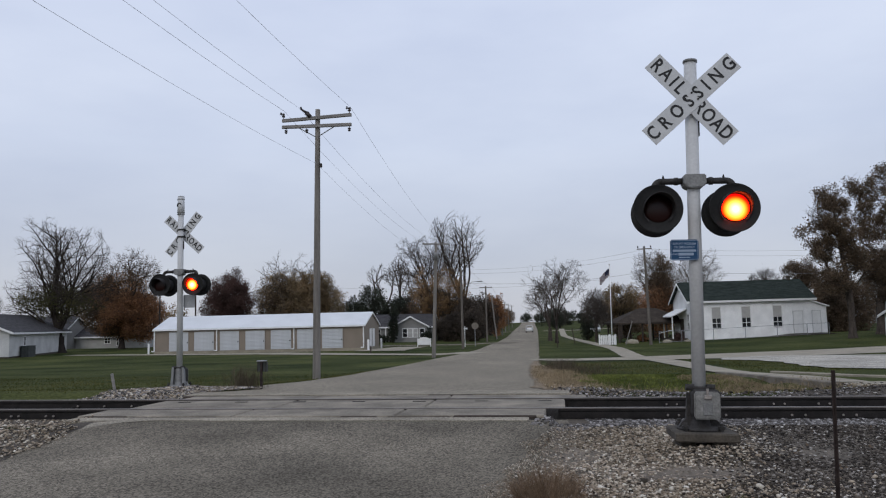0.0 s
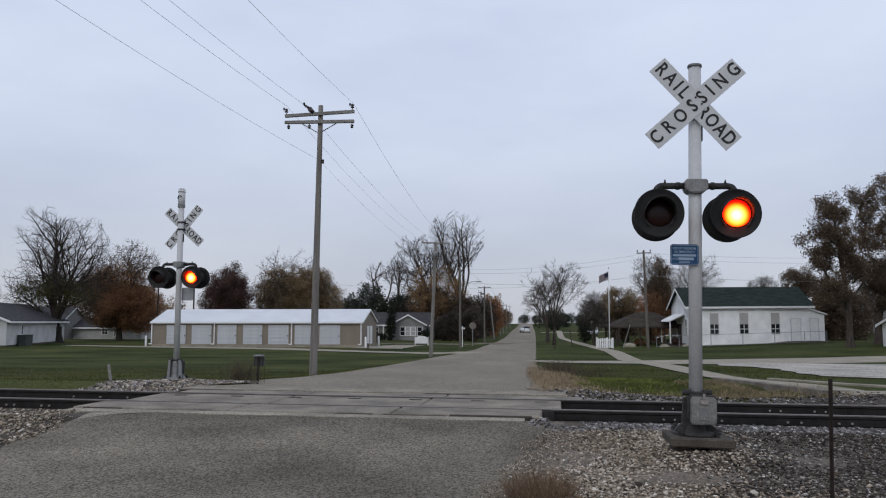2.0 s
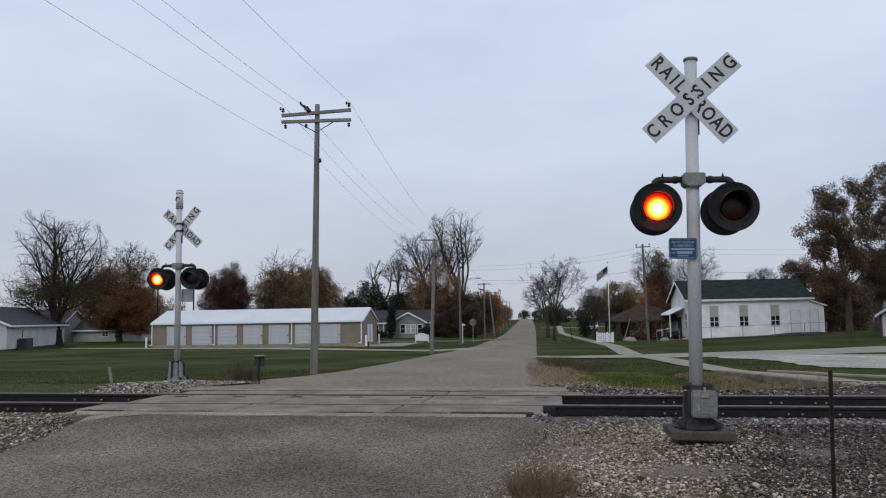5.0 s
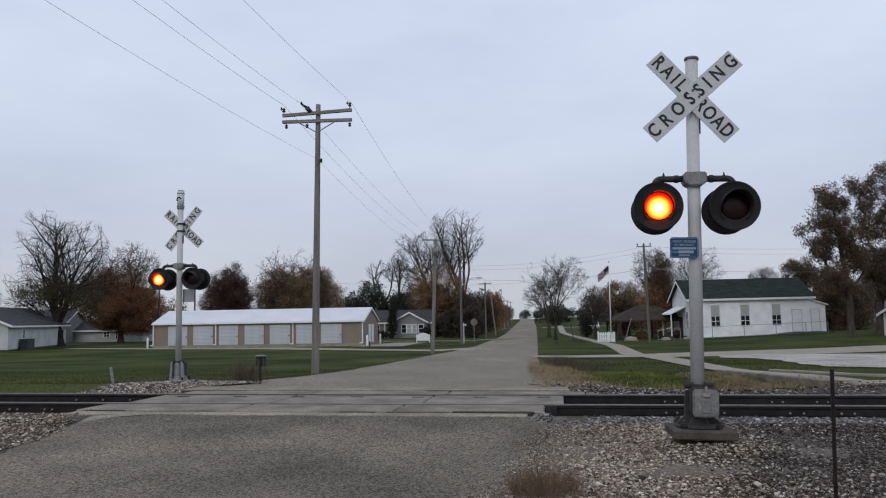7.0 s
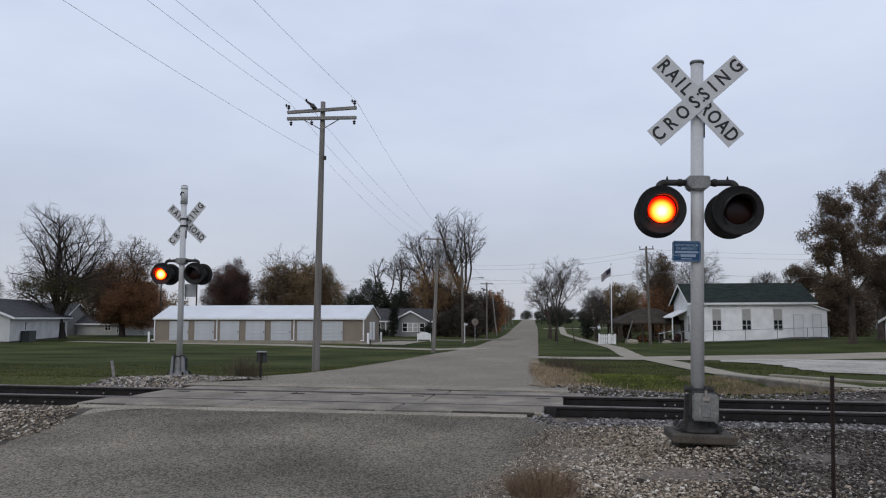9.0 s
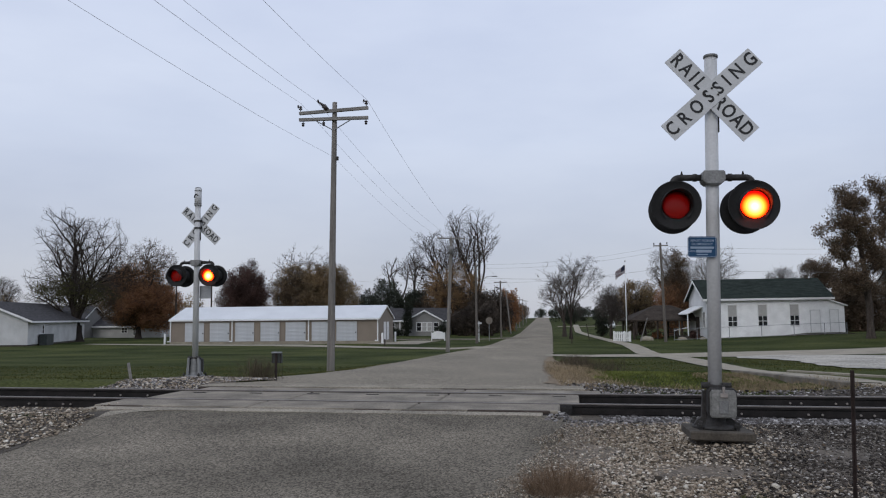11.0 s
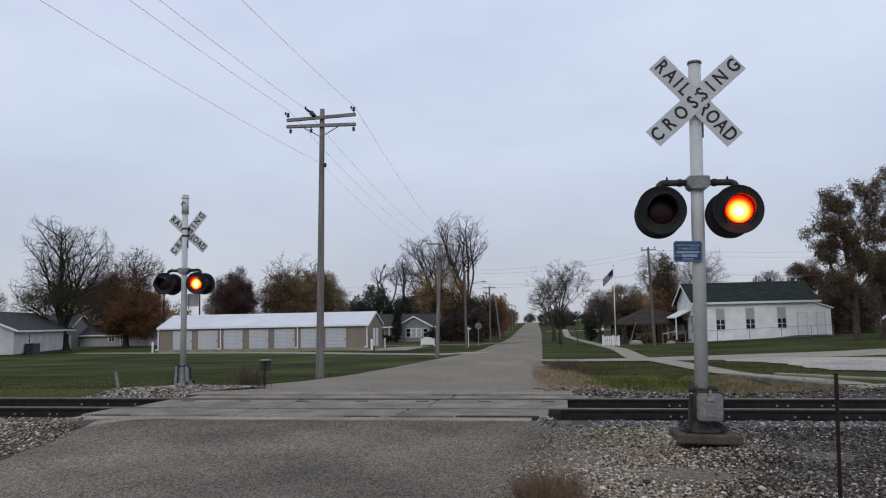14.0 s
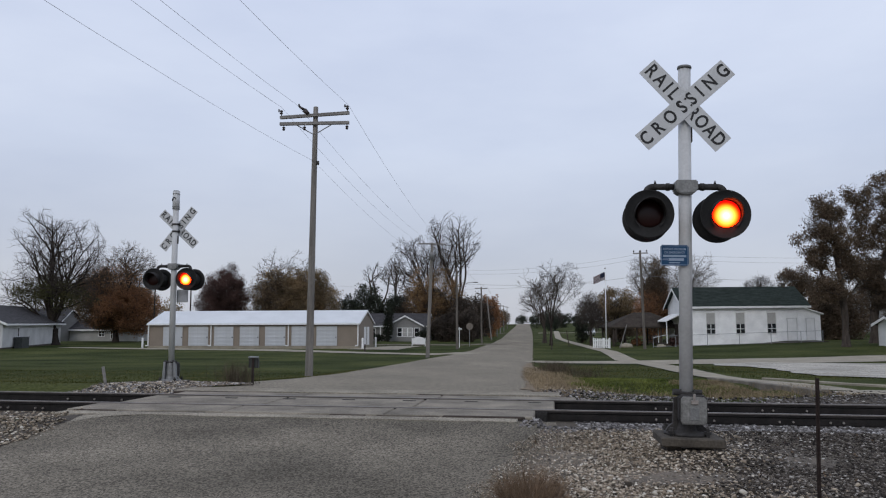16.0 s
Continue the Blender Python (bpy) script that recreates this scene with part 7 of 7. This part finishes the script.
def far_woods():
    """Distant tree line along the road, over the hill and behind the houses."""
    rnd = np.random.RandomState(77)
    for name, mat, spots, label in (
        ("woods", LEAF_BROWN, [(rx, ry, rnd.uniform(6.5, 9)) for rx, ry in [(13.0 + 0.108 * k * 7 - rnd.uniform(0, 9), 222 + 7 * k) for k in range(38)]], "distant brown trees lining the road up the hill"),
        ("woods", LEAF_OLIVE, [(-110 + 9 * k + rnd.uniform(-3, 3), 165 + rnd.uniform(-8, 12), rnd.uniform(6, 9.5)) for k in range(13)], "distant olive-brown tree line behind the houses"),
        ("woods", EVERGREEN, [(43 + 4.5 * k + rnd.uniform(-3, 3), 290 + 22 * k + rnd.uniform(-20, 20), rnd.uniform(5, 8)) for k in range(7)] + [(39, 316, 7), (41.5, 310, 7.6), (44.5, 318, 7), (56.5, 560, 7), (59.5, 565, 7.8), (61.5, 572, 7), (65.5, 558, 5.6)], "distant dark trees at the top of the hill"),
        ("woods", LEAF_BROWN, [(34 + 6.5 * k, 160 + rnd.uniform(-18, 18), rnd.uniform(5, 8)) for k in range(16)], "distant brown tree line behind the lawn"),
        ("woods", TWIG, [(38 + 7 * k, 238 + rnd.uniform(-14, 20), rnd.uniform(6, 9)) for k in range(13)], "distant bare grey tree line"),
    ):
        V, F, base = [], [], 0
        for x, y, h in spots:
            z = lay(x, y)
            n = 60
            u = rnd.normal(size=(n, 3))
            u /= np.linalg.norm(u, axis=1, keepdims=True)
            c = u * (rnd.rand(n, 1) ** 0.4) * (h * 0.42, h * 0.42, h * 0.5) + (x, y, z + h * 0.5)
            v, f = leaf_cloud(rnd, c, 2000, h * 0.09, 0.17)
            V.append(v)
            F.append(f + base)
            base += len(v)
            s = Segments()
            s.add(np.array([x, y, z - 0.3]), np.array([x, y, z + h * 0.6]), 0.2, 0.06)
            v, f = s.mesh(4)
            V.append(v)
            F.append(f + base)
            base += len(v)
        ob = part_data(name, np.concatenate(V), np.concatenate(F), mat)
        tagged(ob, label, "trees", kind="stuff")


far_woods()


# ---- grass, straw and weeds ----
def blades(name, mat, label, spots, height, width, seed, category="grass"):
    rnd = np.random.RandomState(seed)
    n = len(spots)
    p = np.array([(x, y, lay(x, y) - 0.01) for x, y in spots])
    a = rnd.uniform(0, 2 * np.pi, n)
    h = height * rnd.uniform(0.45, 1.2, n)
    side = np.stack([np.cos(a), np.sin(a), np.zeros(n)], 1) * width * rnd.uniform(0.6, 1.3, (n, 1))
    tilt = np.stack([rnd.normal(0, 0.35, n), rnd.normal(0, 0.35, n), np.ones(n)], 1) * h[:, None]
    bend = np.stack([rnd.normal(0, 0.3, n), rnd.normal(0, 0.3, n), np.full(n, -0.12)], 1) * h[:, None]
    V = np.stack([p - side, p + side, p + tilt * 0.6 + side * 0.7, p + tilt * 0.6 - side * 0.7, p + tilt + bend], 1).reshape(-1, 3)
    b = np.arange(n) * 5
    F = np.concatenate([np.stack([b, b + 1, b + 2], 1), np.stack([b, b + 2, b + 3], 1), np.stack([b + 3, b + 2, b + 4], 1)])
    return tagged(part_data(name, V, F, mat), label, category, kind="stuff")


def sprinkle(rnd, n, x0, y0, x1, y1, keep):
    out = []
    while len(out) < n:
        x, y = rnd.uniform(x0, x1), rnd.uniform(y0, y1)
        if keep(x, y):
            out.append((x, y))
    return out


rg = np.random.RandomState(5)


def lawn(x, y):
    return x - road_x(y) < -3.8 - 0.4 * noise.noise((x, y, 0)) and y + SKEW * x > 16.0 and not (abs(y - 17.9 - 0.1 * x) < 1.5 and x > -8.3)


blades("grass", BLADES, "mown lawn grass across the tracks", sprinkle(rg, 26000, -22, 15.8, 0, 36, lawn), 0.055, 0.010, 6)


def ditch(x, y):
    off, s = x - road_x(y), y + SKEW * x
    return off > 4.4 + 0.5 * noise.noise((x * 0.8, y * 0.8, 1)) and 16.0 < s < 27 - 0.1 * x and not (x > 7.6 and s < 25) and not x > 8.4


blades("grass", DITCH_GREEN, "rough green grass in the ditch beside the street", sprinkle(rg, 19000, 2, 14.5, 14, 27, ditch), 0.075, 0.010, 7)
blades("grass", BLADES, "mown verge grass beside the footpath", sprinkle(rg, 9000, 4.5, 27, 16, 43, lambda x, y: x - road_x(y) > 3.9 and abs(x - float(np.interp(y, (25, 29, 37, 44), (9.3, 10.0, 11.4, 12.1)))) > 1.0), 0.06, 0.014, 9)


def straw(x, y):
    off, s = x - road_x(y), y + SKEW * x
    edge = float(np.interp(y, (16, 24, 33, 46), (3.5, 3.2, 3.0, 2.85))) + 0.18 * noise.noise((x * 3, y * 3, 2)) < off < 4.5 + 0.8 * noise.noise((x * 0.7, y * 0.7, 5)) and 15.6 < s < 38
    tracks = x < 6.9 and off > 3.7 and 15.9 < s < 17.0 + 0.8 * noise.noise((x * 0.5, 0, 9))
    patch = off > 5 and 16 < s < 21 and noise.noise((x * 0.5, y * 0.5, 12)) > 0.12
    return edge or tracks or patch


blades("straw_grass", STRAW, "matted dry straw-coloured grass at the road edge and ditch", sprinkle(rg, 20000, 1.5, 14, 13, 38, lambda x, y: straw(x, y) and x < 8.2), 0.085, 0.006, 8)
blades("straw_grass", STRAW, "dry tan grass along the foot of the path wall", sprinkle(rg, 9000, 5.9, 15.4, 8.3, 23.5, lambda x, y: y + SKEW * x > 16.3 and 7.3 + 0.8 * noise.noise((x, y, 31)) < x - road_x(y) < 8.95), 0.09, 0.006, 28)
blades("straw_grass", STRAW, "taller dry grass stalks along the ditch", sprinkle(rg, 2300, 1.5, 14, 7.6, 30, straw), 0.20, 0.005, 18)
blades("straw_grass", STRAW, "pale seed heads and dry stalks over the ditch grass", sprinkle(rg, 2600, 4.2, 16.2, 8.2, 20.5, lambda x, y: x - road_x(y) > 5 and noise.noise((x * 0.6, y * 0.6, 21)) > -0.05), 0.20, 0.0045, 19)
blades("weeds", DARK_WEED, "dark dead weed stalks standing at the road edge", [(rg.normal(4.85, 0.30), rg.normal(33.0, 1.4)) for k in range(760)] + [(rg.normal(5.2, 0.4), rg.normal(28.4, 0.9)) for k in range(260)], 0.5, 0.006, 10, "weeds")
blades("weeds", DARK_WEED, "thin dark dead brush round the cable box", [(rg.normal(-4.62, 0.19), rg.normal(18.2, 0.3)) for k in range(420)], 0.62, 0.0035, 13, "weeds")


blades("weeds", BLADES, "small dark green weeds among the gravel", sprinkle(rg, 330, 1.3, 6.2, 2.6, 6.75, lambda x, y: noise.noise((x * 3, y * 3, 2)) > 0.0), 0.07, 0.008, 21, "weeds")


def leaf_litter():
    rnd = np.random.RandomState(41)
    c = np.array([(x, y, lay(x, y) + 0.055) for x, y in zip(rnd.uniform(0.7, 5.4, 420), rnd.uniform(5.7, 9.6, 420)) if off_road(x, y)])
    V, F = leaf_cloud(rnd, c, 260, 0.02, 0.015)
    tagged(part_data("fallen_leaves", V, F, LEAF_BROWN), "scattered fallen brown leaves on the gravel", "leaves", kind="stuff")


leaf_litter()


def weed_clump():
    """The dead brown clump at the edge of the gravel."""
    rnd = np.random.RandomState(31)
    ob = thing("weed_clump", 0.86, 6.95, lay(0.86, 6.95), "dry reddish-brown dead weed clump at the gravel edge", "weeds")
    s = Segments()
    for k in range(900):
        a = rnd.uniform(0, 6.28)
        rr = rnd.rand() ** 0.5
        base = np.array([math.cos(a) * 0.25 * rr, math.sin(a) * 0.2 * rr, -0.01])
        tip = base + np.array([math.cos(a) * 0.13 * rr + rnd.normal(0, 0.05), math.sin(a) * 0.1 * rr + rnd.normal(0, 0.05), 0.34 * rnd.uniform(0.3, 1.0) * (1.1 - 0.5 * rr)])
        mid = (base + tip) / 2 + rnd.normal(0, 0.018, 3)
        s.add(base, mid, 0.0016, 0.0013)
        s.add(mid, tip, 0.0013, 0.0006)
        for j in range(2):
            q = mid + (tip - mid) * rnd.rand()
            s.add(q, q + rnd.normal(0, 0.028, 3) + (0, 0, 0.02), 0.0009, 0.0005)
    V, F = s.mesh(3)
    part_data("stalk_tuft", V, F, WEED, ob, "fine dead brown stalks")


weed_clump()


# ---- white car ----
def car():
    ob = thing("suv", 26, 235, 0, "white compact SUV with dark windows turning off the road", "car")
    L, W = 4.5, 1.82
    bm = B()
    side = [(-2.1, 0.34), (-2.15, 0.66), (-2.08, 0.98), (-1.2, 1.12), (-0.75, 1.16), (1.9, 1.20), (2.12, 1.05), (2.15, 0.48), (2.05, 0.33)]
    prism(bm, side, "Y", -W / 2, W / 2)
    bmesh.ops.bevel(bm, geom=bm.edges[:], offset=0.07, segments=2, affect="EDGES")
    body = part("body", bm, CAR_WHITE, ob, "white painted body", True)
    bm = B()
    lo, hi = [(-1.1, 1.12), (2.0, 1.16)], [(-0.4, 1.76), (1.8, 1.76)]
    vs = []
    for (x, z), w in ((lo[0], 0.84), (lo[1], 0.84), (hi[1], 0.66), (hi[0], 0.66)):
        vs.append((bm.verts.new((x, -w, z)), bm.verts.new((x, w, z))))
    for i in range(4):
        a, b = vs[i], vs[(i + 1) % 4]
        bm.faces.new((a[0], a[1], b[1], b[0]))
    bm.faces.new([v[0] for v in vs])
    bm.faces.new([v[1] for v in vs][::-1])
    bmesh.ops.recalc_face_normals(bm, faces=bm.faces[:])
    cab = part("cabin_glass", bm, WINDOW_DARK, ob, "dark tinted windows")
    bm = B()
    box(bm, -0.45, -0.70, 1.74, 1.88, 0.70, 1.82, 0.03)
    part("roof_panel", bm, CAR_WHITE, ob)
    for x in (-0.75, 0.55, 1.7):
        for s in (-1, 1):
            bm = B()
            x2 = x + (0.42 if x < 0 else 0)
            tube(bm, (x, s * 0.85, 1.14), (x2, s * 0.67, 1.77), 0.06, 0.05, 6)
            part("pillar", bm, CAR_WHITE, ob)
    for s in (-1, 1):
        part("headlight", box(B(), -2.27, s * 0.66 - 0.18, 0.72, -2.12, s * 0.66 + 0.18, 0.88, 0.03), CAR_LAMP, ob, "clear headlight")
        part("tail_light", box(B(), 2.12, s * 0.76 - 0.12, 0.80, 2.26, s * 0.76 + 0.12, 1.05, 0.03), RUST_STAKE, ob, "dark red tail light")
    part("grille", box(B(), -2.28, -0.45, 0.50, -2.18, 0.45, 0.80, 0.02), CAR_DARK, ob)
    part("bumper", box(B(), -2.3, -0.8, 0.30, -2.1, 0.8, 0.45, 0.03), CAR_DARK, ob)
    wheels = []
    for x in (-1.38, 1.38):
        for s in (-1, 1):
            bm = B()
            lathe(bm, [(0.21, -0.1), (0.33, -0.11), (0.35, -0.07), (0.35, 0.07), (0.33, 0.11), (0.21, 0.1), (0.21, -0.1)], axis="Y", n=24)
            w = part("wheel", bm, TYRE, ob, "black tyre on an alloy rim", True)
            w.matrix_basis = pose(x, s * 0.82, 0.35)
            bm = B()
            for k in range(5):
                a = 2 * math.pi * k / 5
                tube(bm, (0, s * 0.06, 0), (0.21 * math.cos(a), s * 0.08, 0.21 * math.sin(a)), 0.035, 0.03, 6)
            lathe(bm, [(0.215, -0.05), (0.215, 0.05)], axis="Y", n=20)
            part("rim", bm, ALLOY, w)
            wheels.append((w, x, s))
    return ob, wheels


SUV, WHEELS = car()
parked = copy_thing(SUV, pose(32.6, 172, lay(32.6, 172) + 0.02, 0, 0, 60))
tagged(parked, "white car parked on the far lawn beside trees", "car")


# ---- flag ----
def flag_material():
    m = bpy.data.materials.new("striped_flag_cloth")
    m.use_nodes = True
    t = m.node_tree
    b = t.nodes["Principled BSDF"]
    b.inputs["Roughness"].default_value = 0.85
    co, sp, mm, gt, mx = (t.nodes.new("ShaderNode" + k) for k in ("TexCoord", "SeparateXYZ", "Math", "Math", "Mix"))
    mm.operation, mm.inputs[1].default_value = "MODULO", 0.15
    gt.operation, gt.inputs[1].default_value = "GREATER_THAN", 0.075
    mx.data_type = "RGBA"
    mx.inputs[6].default_value, mx.inputs[7].default_value = (0.10, 0.04, 0.047, 1), (0.36, 0.355, 0.36, 1)
    for a, c in ((co.outputs["Object"], sp.inputs[0]), (sp.outputs["Z"], mm.inputs[0]), (mm.outputs[0], gt.inputs[0]), (gt.outputs[0], mx.inputs[0]), (mx.outputs[2], b.inputs["Base Color"])):
        t.links.new(a, c)
    return m


FLAG_STRIPES = flag_material()
CANTON = material("navy_canton_cloth", (0.015, 0.018, 0.04), 0.85, vary=0.3, scale=9, fine=16, bump=0)
FLAG = thing("flag", 18.26, 86, 5.95, "striped red and white flag with navy corner, flying", "flag")
FLAG_W, FLAG_N = 1.5, 7
FLAG_STRIPS = []
for k in range(FLAG_N):
    w = FLAG_W / FLAG_N
    bm = B()
    box(bm, -w * 1.02, -0.004, 0.16, 0, 0.004, 0.98)
    st = part("cloth_strip", bm, FLAG_STRIPES, FLAG)
    if k < 3:
        bm = B()
        box(bm, -w * 1.02, -0.007, 0.46, 0, 0.007, 0.98)
        part("canton", bm, CANTON, st, "navy star field")
    FLAG_STRIPS.append(st)


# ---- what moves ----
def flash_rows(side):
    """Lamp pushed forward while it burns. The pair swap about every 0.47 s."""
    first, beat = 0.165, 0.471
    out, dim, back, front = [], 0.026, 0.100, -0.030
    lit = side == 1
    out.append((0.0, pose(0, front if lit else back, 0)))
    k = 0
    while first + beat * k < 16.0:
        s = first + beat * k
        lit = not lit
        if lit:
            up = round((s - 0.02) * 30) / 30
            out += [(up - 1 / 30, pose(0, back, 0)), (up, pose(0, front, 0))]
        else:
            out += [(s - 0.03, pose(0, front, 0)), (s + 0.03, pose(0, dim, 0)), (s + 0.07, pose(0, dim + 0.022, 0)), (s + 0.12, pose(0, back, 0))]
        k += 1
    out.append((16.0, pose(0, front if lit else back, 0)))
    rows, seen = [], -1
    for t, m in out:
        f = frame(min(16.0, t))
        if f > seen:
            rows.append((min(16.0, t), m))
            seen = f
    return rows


def motions():
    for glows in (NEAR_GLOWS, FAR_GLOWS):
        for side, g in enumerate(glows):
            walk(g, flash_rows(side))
    # the car drives away up the road, slows and turns left into the side street
    way = [(0.0, 21.23, 197.0, -97), (0.5, 21.65, 200.0, -97), (1.0, 21.99, 203.5, -96), (1.5, 22.08, 207.0, -91), (2.0, 22.06, 210.0, -80), (2.5, 21.75, 212.3, -74), (3.0, 21.09, 213.5, -63),
           (3.5, 20.02, 214.0, -46), (4.0, 18.31, 214.4, -29), (4.6, 15.6, 214.7, -12), (5.4, 10.5, 215.0, -7), (6.4, 2.5, 215.7, -7), (8.0, -13.0, 217.5, -7), (11.0, -44.0, 221.0, -7), (16.0, -90.0, 226.5, -7)]
    walk(SUV, [(t, pose(x, y, lay(x, y) + 0.11, 0, 0, a)) for t, x, y, a in way])
    for w, x, s in WHEELS:
        rows, turned, prev = [], 0.0, None
        for k in range(0, 33):
            t = k * 0.5
            turned += 75.0 if t < 6 else 80.0
            rows.append((t, pose(x, s * 0.82, 0.35, 0, -turned % 360, 0)))
        walk(w, rows)
    # the flag ripples in a light wind
    span = FLAG_W / FLAG_N
    for k, st in enumerate(FLAG_STRIPS):
        rows = []
        for i in range(0, 49):
            t = i * 16.0 / 48
            x = y = z = 0.0
            for j in range(k + 1):
                droop = 0.52 + 0.16 * math.sin(0.9 * t + 2.4) + 0.08 * math.sin(2.3 * t)
                yaw = 16 + 30 * math.sin(4.2 * t - 1.1 * j) * (0.3 + 0.1 * j) + 14 * math.sin(0.8 * t)
                if j < k:
                    a = radians(yaw)
                    x -= span * math.cos(a) * math.cos(droop)
                    y -= span * math.sin(a)
                    z -= span * math.sin(droop) * 1.25
            rows.append((t, pose(x, y, z, 0, 0, yaw)))
        walk(st, rows)


motions()
